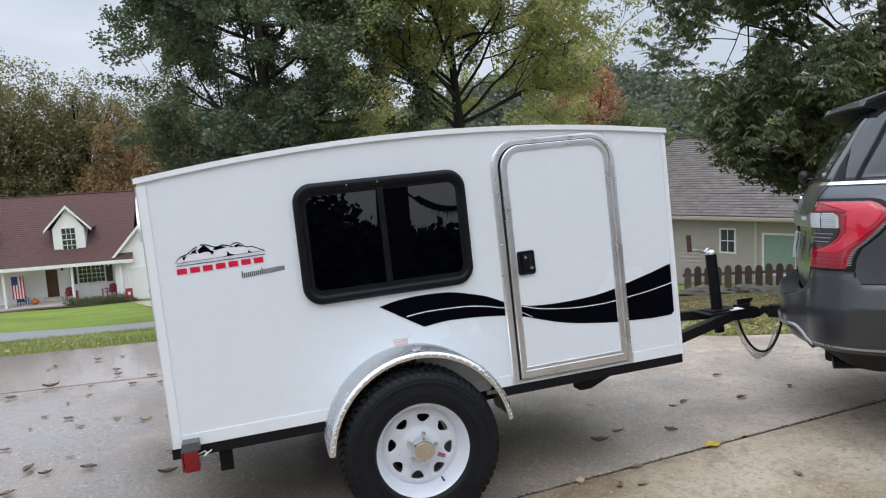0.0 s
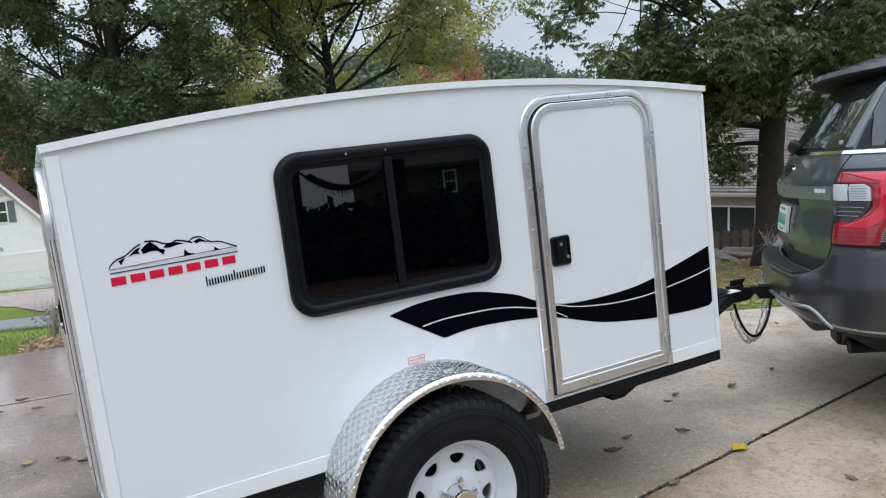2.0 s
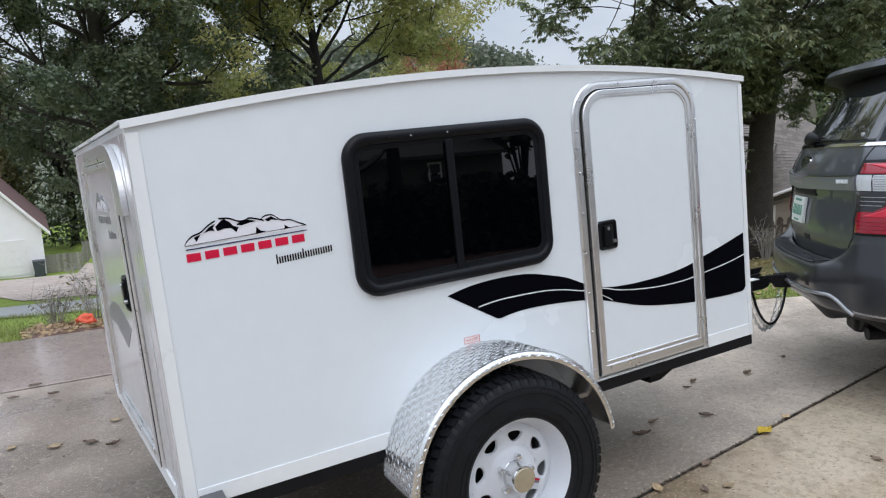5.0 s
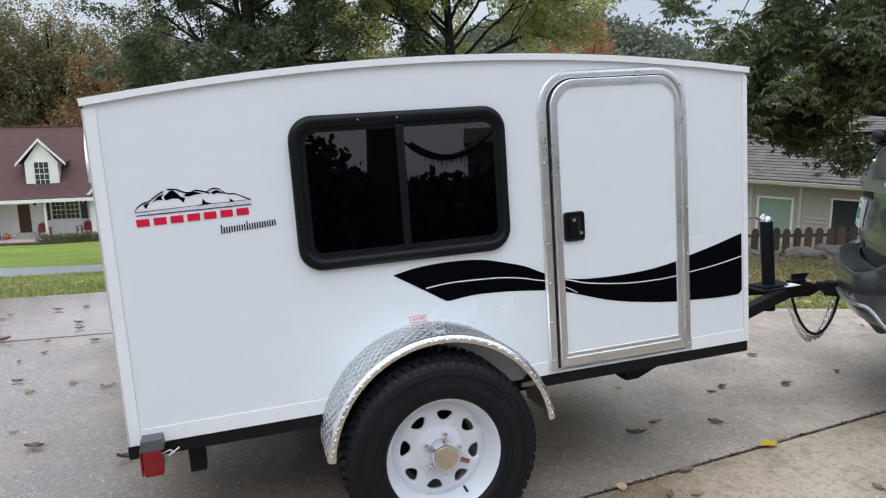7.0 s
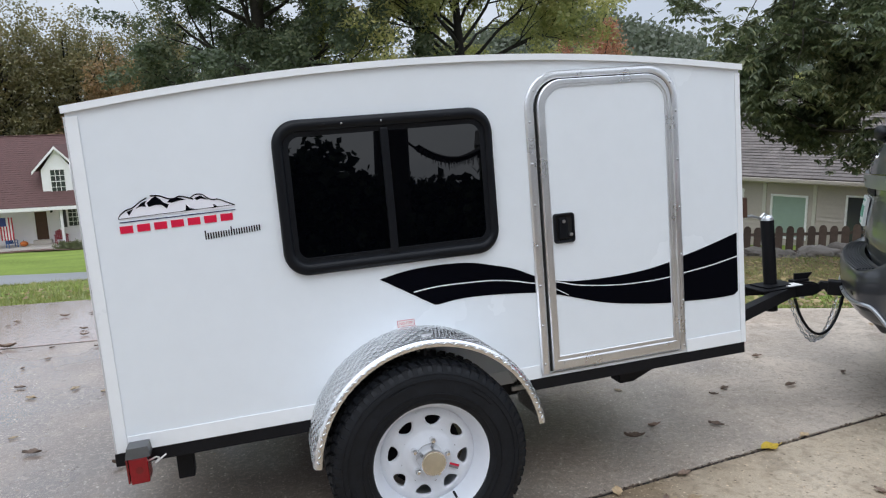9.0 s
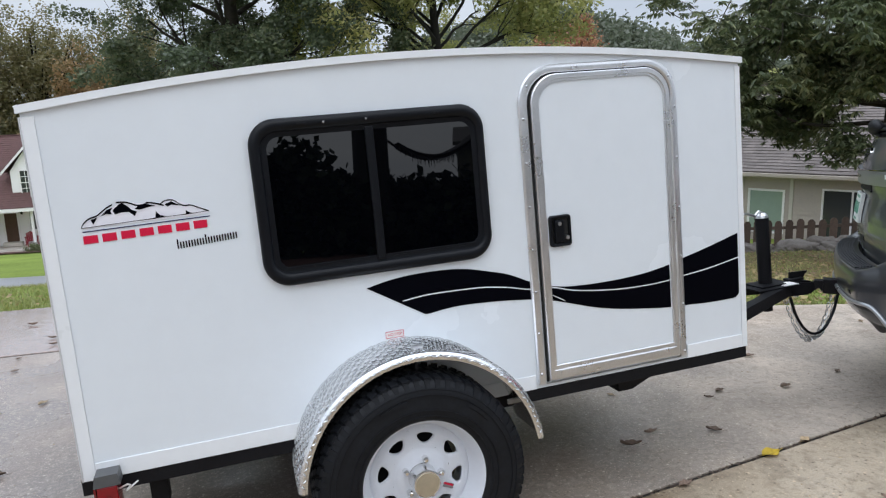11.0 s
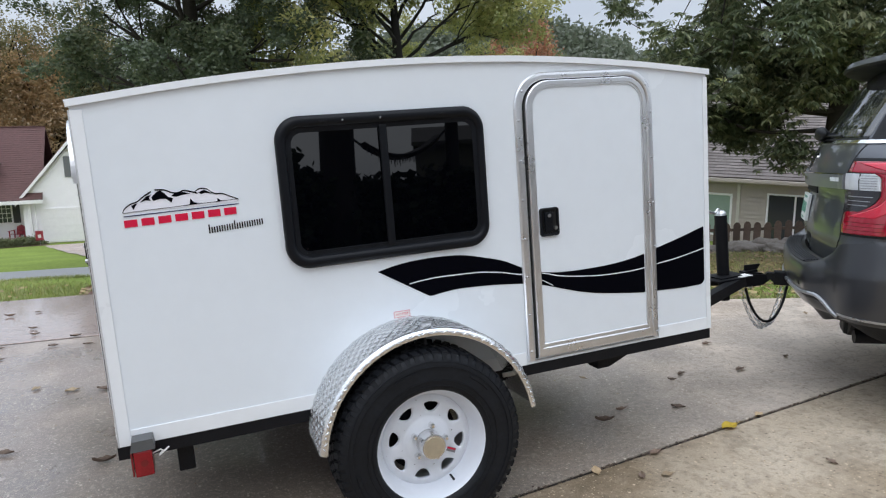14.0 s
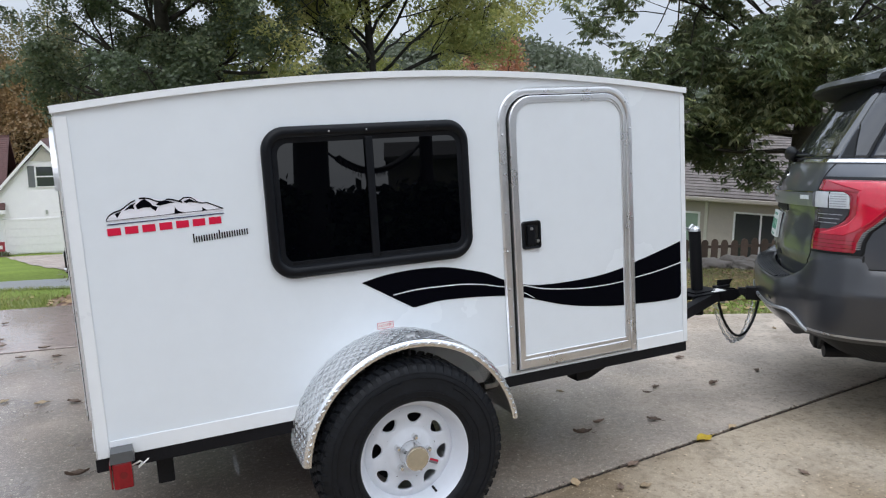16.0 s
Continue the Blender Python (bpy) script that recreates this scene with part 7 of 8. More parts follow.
def bumper():
    bm = bmesh.new()
    ss = [-1.74 + 3.48 * i / 160 for i in range(161)]
    rows = [[bm.verts.new(on_bumper(s, i)) for s in ss] for i in range(len(STEP_PROFILE))]
    rows.append([bm.verts.new(on_bumper(s, len(STEP_PROFILE) - 1, -0.06)) for s in ss])
    for a, b in zip(rows, rows[1:]):
        for i in range(len(a) - 1):
            bm.faces.new((a[i], a[i + 1], b[i + 1], b[i]))
    b = part("bumper", bm, BUMPER_SHADED_PAINT, car, "dark grey painted rear bumper with sloping shoulders", smooth=True)
    # ribbed black pad on the step
    bm = bmesh.new()
    pad = [[bm.verts.new(on_bumper(s, i) + Vector((0, 0, 0.003))) for s in [-0.60 + 1.2 * j / 40 for j in range(41)]] for i in (1, 2, 3, 3.8)]
    for p, q in zip(pad, pad[1:]):
        for j in range(40):
            bm.faces.new((p[j], p[j + 1], q[j + 1], q[j]))
    part("step_pad", bm, BUMPER_PLASTIC, b, "charcoal plastic step pad", smooth=True)
    for i in range(8):
        pts = [on_bumper(s, 1.2 + i * 0.34) + Vector((0, 0, 0.006)) for s in [-0.58 + 1.16 * j / 32 for j in range(33)]]
        part("step_rib", tube(bmesh.new(), pts, 0.0042, 5), BUMPER_PLASTIC, b, "raised rib of the step pad")

    def band(name, mat, label, i0, i1, s0, s1, out, n=60, fall=None):
        bm = bmesh.new()
        ss = [s0 + (s1 - s0) * j / n for j in range(n + 1)]
        lay = [[[bm.verts.new(on_bumper(s, i, o) - Vector((0, 0, fall(s) if fall else 0))) for s in ss] for i in (i0, i1)] for o in (out, out - 0.03)]
        (a0, a1), (b0, b1) = lay
        for j in range(n):
            for u, v in ((a0, a1), (a1, b1), (b1, b0), (b0, a0)):
                bm.faces.new((u[j], u[j + 1], v[j + 1], v[j]))
        for j in (0, -1):
            bm.faces.new((a0[j], a1[j], b1[j], b0[j]))
        return part(name, bm, mat, b, label, smooth=False)
    for s in (-1, 1):
        band("lower_strip", CAR_SILVER, "thin bright lower strip", 9.75, 10.05, s * 0.84, s * 1.72, 0.004)
        band("parking_sensor", CAR_TRIM, "round parking sensor", 7.0, 7.5, s * 0.52, s * 0.56, 0.003, 4)
    band("skid_panel", BUMPER_PLASTIC, "dark lower skid panel", 8.6, 11, -0.74, 0.74, 0.004)
    for s in (-1, 1):
        pts = [on_bumper(s * a, i, 0.008) for a, i in ((0.0, 8.35), (0.3, 8.35), (0.55, 8.3), (0.68, 8.1), (0.725, 8.25), (0.765, 8.9), (0.80, 9.7), (0.83, 10.6))]
        part("skid_trim", tube(bmesh.new(), smooth_line([tuple(p) for p in pts], 4), 0.0105, 6), CAR_SILVER, b, "bright skid plate outline", smooth=True)
    bm = bmesh.new()
    up, lo = [on_bumper(s, 11, -0.012) for s in ss], [on_bumper(s, 11, -0.10) - Vector((0, 0, 0.075 - 0.03 * math.cos(s * 9))) for s in ss]
    va, vb = [bm.verts.new(p) for p in up], [bm.verts.new(p) for p in lo]
    vc = [bm.verts.new(p + Vector((0.05, 0, 0.02))) for p in lo]
    for p, q in ((va, vb), (vb, vc)):
        for i in range(len(ss) - 1):
            bm.faces.new((p[i], p[i + 1], q[i + 1], q[i]))
    part("lower_valance", bm, CAR_TRIM, b, "black lower valance")
    u = part("underbody", boxed((0.55, -0.82, 0.34), (4.9, 0.82, 0.46), 0.05), CAR_TRIM, car, "dark underbody")
    part("exhaust", tube(bmesh.new(), [(0.20, -0.70, 0.385), (0.5, -0.66, 0.40), (1.0, -0.6, 0.40)], [0.036, 0.038, 0.04], 16), BLACK_FRAME, u)
    part("exhaust_shield", boxed((0.16, -0.62, 0.37), (0.5, -0.44, 0.47), 0.02), CAR_TRIM, u)
    part("tow_bracket", prism(bmesh.new(), [(-0.78, 0.50), (-0.50, 0.50), (-0.55, 0.40), (-0.62, 0.372), (-0.70, 0.42)], 0.18, 0.20, "x"), CAR_TRIM, u)
    part("spare_wheel", tube(bmesh.new(), [(0.95, 0, 0.30), (0.95, 0, 0.33), (0.95, 0, 0.45), (0.95, 0, 0.48)], [0.30, 0.36, 0.36, 0.30], 32), RUBBER, u, "spare wheel slung below")
    part("mud_flap", boxed((1.74, -0.95, 0.22), (1.76, -0.68, 0.5), 0.006), CAR_TRIM, u)
    # hitch: receiver, drawbar and ball
    h = part("hitch_receiver", boxed((-0.17, -0.15, 0.535), (0.3, -0.07, 0.615), 0.006), BLACK_FRAME, car, "black hitch receiver and drawbar")
    part("drawbar", prism(bmesh.new(), [(-0.17, 0.545), (-0.17, 0.605), (-0.21, 0.605), (-0.245, 0.555), (-0.34, 0.555), (-0.34, 0.535), (-0.225, 0.535), (-0.19, 0.565)], -0.14, -0.08, "y"), BLACK_FRAME, h)
    bm = bmesh.new()
    bmesh.ops.create_uvsphere(bm, u_segments=16, v_segments=10, radius=0.025)
    part("hitch_ball", _shift(bm, (-0.30, -0.11, 0.59)), CHROME, h, "chrome tow ball")
    part("ball_shank", tube(bmesh.new(), [(-0.30, -0.11, 0.50), (-0.30, -0.11, 0.575)], 0.014, 10), STEEL, h)


bumper()


def car_wheel(x, s):
    m = pose(x, s * 0.88, 0.385, 0, 0, 0 if s < 0 else 180)
    w = part("wheel", lathe(bmesh.new(), [(0.26, -0.13), (0.30, -0.14), (0.36, -0.13), (0.385, -0.10), (0.385, 0.10), (0.36, 0.13), (0.26, 0.13)], 48, closed=True), RUBBER, car, "black tyre on alloy wheel", smooth=True)
    w.matrix_local = m
    r = part("rim", lathe(bmesh.new(), [(0.26, -0.125), (0.24, -0.09), (0.235, 0.1), (0.26, 0.12)], 40), CAR_SILVER, w)
    for i in range(6):
        part("spoke", boxed((0.03, -0.115, -0.03), (0.245, -0.085, 0.03), 0.008, pose(0, 0, 0, 0, 60 * i, 0)), CAR_SILVER, w)
    part("hub", lathe(bmesh.new(), [(0.06, -0.09), (0.055, -0.12), (0.001, -0.122)], 20), CAR_TRIM, w)


for ax in (1.38, 4.2):
    for sd in (-1, 1):
        car_wheel(ax, sd)
for sd in (-1, 1):
    mr = part("door_mirror", boxed((3.55, sd * 1.02 - 0.13 + 0.08 * sd, 1.36), (3.68, sd * 1.02 + 0.13 + 0.08 * sd, 1.54), 0.04), CAR, car, "dark grey door mirror")
    part("mirror_glass", boxed((3.54, sd * 1.10 - 0.10, 1.385), (3.549, sd * 1.10 + 0.10, 1.515), 0.002), CHROME, mr)
for sd in (-1, 1):
    car_patch("headlight", CLEAR_LENS, 0.86, 1.02, 5.35, 5.85, 0.012, 0.014, 4, 8, "clear headlight", side=sd)


# ---- trees and plants ----
def leaf_arrays(rng, centres, per, spread, size, droop=0.3, slim=0.5):
    """Folded diamond leaves scattered round the centres: vertices and quads."""
    n = len(centres) * per
    c = np.repeat(np.asarray(centres), per, 0) + np.clip(rng.normal(0, 1, (n, 3)), -1.7, 1.7) * np.asarray(spread)
    ln = size * rng.uniform(0.65, 1.35, n)[:, None]
    d = rng.normal(0, 1, (n, 3))
    d[:, 2] = d[:, 2] * 0.6 - droop
    d /= np.linalg.norm(d, axis=1, keepdims=True)
    s = np.cross(d, rng.normal(0, 1, (n, 3)))
    s /= np.linalg.norm(s, axis=1, keepdims=True) + 1e-9
    v = np.stack([c, c + d * ln * 0.5 + s * ln * slim * 0.5, c + d * ln, c + d * ln * 0.5 - s * ln * slim * 0.5], 1)
    return v.reshape(-1, 3), np.arange(n * 4).reshape(n, 4)


def spray_arrays(rng, centres, per, spread, size):
    """Drooping sprays of six narrow folded leaflets fanned from one stalk: vertices and quads."""
    n = len(centres) * per
    p = np.repeat(np.asarray(centres), per, 0) + np.clip(rng.normal(0, 1, (n, 3)), -1.7, 1.7) * np.asarray(spread)
    az = rng.uniform(0, 2 * np.pi, n)
    a = np.stack([np.cos(az), np.sin(az), rng.uniform(-1.1, 0.0, n)], -1)
    a /= np.linalg.norm(a, axis=1, keepdims=True)
    up = np.array([0, 0, 1.0])
    s = np.cross(a, up)
    s /= np.linalg.norm(s, axis=1, keepdims=True)
    out = []
    for j in range(6):
        th = np.radians(-72 + 144 * j / 5 + rng.uniform(-9, 9, n))[:, None]
        d = np.cos(th) * a + np.sin(th) * s
        d[:, 2] -= rng.uniform(0.0, 0.35, n)
        d /= np.linalg.norm(d, axis=1, keepdims=True)
        w = np.cross(d, up)
        w /= np.linalg.norm(w, axis=1, keepdims=True) + 1e-9
        u = np.cross(w, d)
        ln = size * rng.uniform(0.75, 1.2, (n, 1)) * (1 - 0.25 * abs(j - 2.5) / 2.5)
        wd = ln * rng.uniform(0.13, 0.18, (n, 1))
        b = p + d * 0.02
        rows = [b, b + d * ln * 0.32 + w * wd + u * wd * 0.35, b + d * ln * 0.66 + w * wd * 0.85 + u * wd * 0.2, b + d * ln - u * ln * 0.10,
                b + d * ln * 0.66 - w * wd * 0.85 + u * wd * 0.2, b + d * ln * 0.32 - w * wd + u * wd * 0.35]
        out.append(np.stack(rows, 1))
    v = np.concatenate(out).reshape(-1, 3)
    k = np.arange(len(v) // 6)[:, None] * 6
    return v, np.concatenate([k + np.array([0, 1, 2, 3]), k + np.array([0, 3, 4, 5])])


def grow(rng, start, way, length, radius, depth, twigs, limbs, bend=0.35, up=0.15, kids=(3, 5), thin=0.62):
    """Branches by recursion: collects tubes in limbs and twig points in twigs."""
    pts, rad = [Vector(start)], [radius]
    d = Vector(way).normalized()
    k = 5
    for i in range(k):
        d = (d + Vector(rng.normal(0, bend * 0.45, 3)) + Vector((0, 0, up * 0.3))).normalized()
        pts.append(pts[-1] + d * length / k)
        rad.append(radius * (1 - 0.62 * (i + 1) / k))
    limbs.append((pts, rad))
    if depth == 0:
        twigs += [pts[2], pts[3], pts[4], pts[5]]
        return
    n = int(rng.integers(*kids)) + 1
    for i in range(n):
        t = 0.35 + 0.65 * (i + 0.6) / n
        j = min(k - 1, int(t * k))
        p = pts[j].lerp(pts[j + 1], t * k - j)
        side = Vector(rng.normal(0, 1, 3))
        dd = (d * 0.75 + side.normalized() * 0.85 + Vector((0, 0, up))).normalized()
        grow(rng, p, dd, length * thin * rng.uniform(0.75, 1.2), max(0.008, rad[j] * 0.6), depth - 1, twigs, limbs, bend, up, kids, thin)


def tree(label, base, trunk, limbs_from, leaf, bark, seed, spread, per, size, depth=2, limb_len=3.2, droop=0.3, slim=0.5, up=0.15, keep=None, category="tree", limb_r=0.12, thin=0.62, sprays=False):
    """trunk: list of (x, y, z, radius) from the base; limbs_from: list of (share of the trunk, azimuth, elevation, length factor)."""
    rng = np.random.default_rng(seed)
    ob = thing("tree", label, category, pose(*base))
    bm = bmesh.new()
    pts = [Vector(p[:3]) for p in trunk]
    tube(bm, pts, [p[3] for p in trunk], 14)
    limbs, twigs = [], []
    cum = np.r_[0, np.cumsum([(b - a).length for a, b in zip(pts, pts[1:])])]
    for share, az, el, f in limbs_from:
        s = share * cum[-1]
        j = min(len(pts) - 2, int(np.searchsorted(cum, s, "right")) - 1)
        p = pts[j].lerp(pts[j + 1], (s - cum[j]) / (cum[j + 1] - cum[j]))
        way = Vector((math.sin(radians(az)) * math.cos(radians(el)), math.cos(radians(az)) * math.cos(radians(el)), math.sin(radians(el))))
        grow(rng, p, way, limb_len * f, limb_r * (1.1 - 0.5 * share), depth, twigs, limbs, up=up, thin=thin)
    leafy = keep(np.array([tuple(p[-1]) for p, _ in limbs])) if keep is not None else np.ones(len(limbs), bool)
    for (p, r), ok in zip(limbs, leafy):
        if ok or r[0] > 0.045:
            tube(bm, p, r, 6 if r[0] > 0.03 else 4, False)
    part("trunk", bm, bark, ob, "branching trunk", smooth=True)
    c = np.array([tuple(p) for p in twigs])
    if keep is not None:
        c = c[keep(c)]
    v, f = spray_arrays(rng, c, per, spread, size) if sprays else leaf_arrays(rng, c, per, spread, size, droop, slim)
    raw_mesh("crown", v, f, leaf, ob)
    return ob


def gz(x, y):
    return float(ground_z(np.array(float(x)), np.array(float(y))))


def ring_limbs(rng, n, lo, hi, el, f, az=(0, 360)):
    return [(lo + (hi - lo) * (i + 0.5) / n, az[0] + (az[1] - az[0]) * ((i * 0.382) % 1.0) + rng.uniform(-15, 15), rng.uniform(*el), rng.uniform(*f)) for i in range(n)]


R1 = random.Random(11)


def airy(seed, cut, holes=()):
    """Keeps the twigs where a slow noise is high, so that gaps open in the crown; holes are (centre, radius) left almost bare."""
    def keep(c):
        rng = np.random.default_rng(seed)
        k = np.array([noise.noise(Vector(p) * 0.5 + Vector((seed, 0, 0))) > cut for p in c])
        for h, r in holes:
            d = np.linalg.norm((c - np.array(h)) / np.array(r), axis=1)
            k &= (d > 1) | (rng.random(len(c)) < 0.12)
        return k
    return keep


# dark oak beyond the driveway
ox, oy = 2.1, 24.0
tree("tall dark green oak tree with dense foliage", (ox, oy, gz(ox, oy) - 0.2), [(0, 0, 0, 0.42), (0.1, 0, 3, 0.34), (0.0, 0.1, 6, 0.28), (-0.1, 0, 9, 0.2), (0, 0, 12.5, 0.08)],
     ring_limbs(R1, 30, 0.22, 1.0, (-8, 40), (0.8, 1.35)), LEAF_OAK, BARK, 3, (0.20, 0.20, 0.15), 110, 0.125, 2, 3.5, 0.15, 0.6, 0.05, keep=airy(4, -0.20, [((-2.6, -1.5, 8.0), (1.9, 9, 0.75)), ((-0.8, -2.0, 9.1), (1.2, 9, 0.5)), ((-4.4, -1, 9.4), (1.3, 9, 0.6))]))
# golden tree with dark trunk and open limbs


def open_middle(c):
    """Few leaves close to the trunk low down, so that trunk and limbs show."""
    rng = np.random.default_rng(6)
    d = np.hypot(c[:, 0] * 0.95 - c[:, 1] * 0.31, 0.45 * (c[:, 0] * 0.31 + c[:, 1] * 0.95))
    low = np.clip((9.8 - c[:, 2]) / 1.6, 0, 1)
    out = c[:, 0] * 0.95 - c[:, 1] * 0.31
    return (c[:, 2] > 5.3 + 1.2 * np.maximum(0, out - 4.0)) & airy(9, -0.26)(c) & (rng.random(len(c)) > np.clip((2.0 - d) / 1.0, 0, 1) * low * 0.75)


mx, my = 9.1, 23.2
tree("autumn tree with dark branching trunk and yellow-green leaves", (mx, my, gz(mx, my) - 0.2), [(0, 0, 0, 0.32), (0.05, 0, 3, 0.26), (0.0, 0, 6.4, 0.215), (-0.12, 0, 8.2, 0.15), (-0.2, 0.1, 10, 0.10), (-0.1, 0, 13.5, 0.035)],
     [(0.475, 285, 48, 1.15), (0.49, 95, 22, 1.35), (0.50, 120, 42, 1.1), (0.53, 250, 40, 1.1), (0.56, 70, 50, 1.0), (0.60, 300, 35, 1.0)] + ring_limbs(R1, 24, 0.46, 1.0, (6, 48), (0.75, 1.3)), LEAF_GOLD, DARK_BARK, 5, (0.23, 0.23, 0.18), 76, 0.16, 2, 4.2, 0.6, 0.42, 0.10, limb_r=0.085, keep=open_middle)
# large dark tree above the car: its crown hangs lower over the trunk than at the outer boughs


def bough_line(c):
    """Keeps the twigs above the crown's lower outline on the driveway side, with gaps between the boughs."""
    u, z = c[:, 0] * -0.66 + c[:, 1] * 0.75, c[:, 2]
    thick = np.array([noise.noise(Vector(p) * 0.8 + Vector((2, 0, 0))) for p in c])
    k = (thick > np.interp(u, [-3.0, -1.0, 2.4, 3.4, 4.5], [0.05, -0.14, -0.14, -0.05, 0.02]) + 0.3 * np.clip(z - 5.8, 0, 1) - 0.2 * np.clip(4.2 - z, 0, 1)) & (u < 4.5)
    k &= z > np.interp(u, [-1.0, 0.0, 1.5, 2.5, 2.9, 3.4, 3.7, 4.3], [1.9, 1.85, 2.05, 2.6, 3.3, 4.0, 4.45, 4.75])
    k &= (u < 3.5) | (z < 5.5 - 0.5 * (u - 3.5))
    for hu, hz_, ru, rz, tilt in ((2.95, 4.75, 0.95, 0.42, -0.66), (0.65, 5.1, 0.72, 0.37, 0.1), (1.75, 3.45, 0.32, 0.26, 0.0), (-0.5, 5.2, 0.60, 0.36, 0.0), (4.3, 5.45, 0.6, 0.3, -0.5), (1.9, 6.6, 1.3, 0.5, 0.0), (3.4, 6.4, 1.2, 0.7, 0.0)):
        a, b = u - hu, z - hz_
        ca, sa = math.cos(tilt), math.sin(tilt)
        k &= ((a * ca + b * sa) / ru) ** 2 + ((b * ca - a * sa) / rz) ** 2 > 1
    return k


rx, ry = 11.2, 6.5
tree("large dark green tree with drooping leaf sprays and rough trunk", (rx, ry, gz(rx, ry) - 0.15), [(0, 0, 0, 0.36), (0.0, 0, 0.5, 0.26), (0.05, 0.05, 2.2, 0.215), (0.12, 0.0, 4, 0.21), (0, 0.3, 6.5, 0.16), (0, 0.4, 9, 0.06)],
     ring_limbs(R1, 30, 0.34, 1.0, (-4, 40), (0.8, 1.3)) + [(0.26, 300, 0, 0.8), (0.29, 330, -4, 0.9), (0.32, 315, 2, 0.9), (0.35, 345, -8, 0.8), (0.30, 285, -2, 0.7), (0.38, 325, -10, 1.0), (0.44, 225, -14, 0.6), (0.47, 245, -12, 0.6), (0.45, 205, -12, 0.6), (0.50, 318, 12, 1.35), (0.55, 305, 18, 1.4), (0.60, 330, 20, 1.3)],
     LEAF_MAPLE, BARK, 8, (0.16, 0.16, 0.12), 15, 0.145, 2, 2.35, 0.9, 0.33, 0.04, limb_r=0.048, keep=bough_line, sprays=True)


def small_tree(x, y, h, w, leaf, seed, label, size=0.4, n=420, per=40, low=0.08):
    """A distant tree: trunk, a few limbs and a ragged crown of leaf clumps."""
    rng = np.random.default_rng(seed)
    ob = thing("tree", label, "tree", pose(x, y, gz(x, y) - 0.3), group="trees behind the houses")
    bm = tube(bmesh.new(), [(0, 0, 0), (0.1, 0, h * 0.4), (0, 0.1, h * 0.8)], [h * 0.022, h * 0.017, h * 0.006], 8)
    u = rng.normal(0, 1, (n, 3))
    u /= np.linalg.norm(u, axis=1, keepdims=True)
    rad = rng.uniform(0.35, 1.0, n) ** 0.5
    lobes = 1 + 0.28 * np.sin(3 * np.arctan2(u[:, 1], u[:, 0]) + seed) + 0.22 * np.sin(5 * u[:, 2] + seed * 2)
    c = u * (rad * lobes)[:, None] * np.array([w, w, h * (1 - low) * 0.52]) + np.array([0, 0, h * (low + (1 - low) * 0.52)])
    for i in range(0, n, 10):
        tube(bm, [(0, 0, h * 0.3), tuple(c[i] * 0.5 + np.array([0, 0, h * 0.25])), tuple(c[i])], [h * 0.008, h * 0.005, h * 0.002], 4, False)
    part("trunk", bm, DARK_BARK, ob)
    v, f = leaf_arrays(rng, c, per, (w * 0.085, w * 0.085, h * 0.028), size, 0.15, 0.7)
    raw_mesh("crown", v, f, leaf, ob)


for i, (x, y, h, w, leaf, label) in enumerate((
        (-27, 74, 21.5, 6.0, LEAF_MIXED, "green and yellow autumn tree behind a house"), (-18.5, 70, 18.2, 4.8, LEAF_MIXED, "green and yellow autumn tree behind a house"), (-12.5, 74, 18.6, 4.8, LEAF_MIXED, "green and yellow autumn tree behind a house"),
        (-7.4, 69, 13.2, 4.0, LEAF_ORANGE, "rusty orange autumn tree behind a house"), (-4.5, 74, 17, 4.5, LEAF_MIXED, "green and yellow autumn tree behind a house"),
        (2.5, 70, 17, 5.0, LEAF_OAK, "dark green tree behind a house"), (-36, 78, 20, 6.5, LEAF_MIXED, "green and yellow autumn tree behind a house"),
        (9, 66, 15, 5.0, LEAF_OAK, "dark green tree behind a board fence"), (16, 68, 15, 5.0, LEAF_MIXED, "green and yellow autumn tree behind a board fence"),
        (24, 72, 14, 5.0, LEAF_OAK, "dark green tree behind a board fence"), (33, 62, 12.5, 4.2, LEAF_GOLD, "yellow-green autumn tree down the slope"),
        (37.0, 64, 16.6, 3.9, LEAF_RED, "red-orange autumn tree below a wooded hill"), (38.0, 57, 13.0, 4.6, LEAF_GREEN, "round green tree below a wooded hill"),
        (58, 60, 10, 4.0, LEAF_GOLD, "yellow-green autumn tree down the slope"), (52, 40, 11, 4.5, LEAF_MAPLE, "dark green tree behind a house"),
        (40, 22, 12, 5, LEAF_MAPLE, "dark green tree behind a house"), (34, 9, 13, 5.5, LEAF_GOLD, "yellow-green tree beside the lower house"))):
    small_tree(x, y, h, w, leaf, 20 + i, label, *((0.225, 1050, 58) if i < 5 else (0.24, 700, 56) if i in (10, 11, 12, 13) else (0.34, 380, 40)))


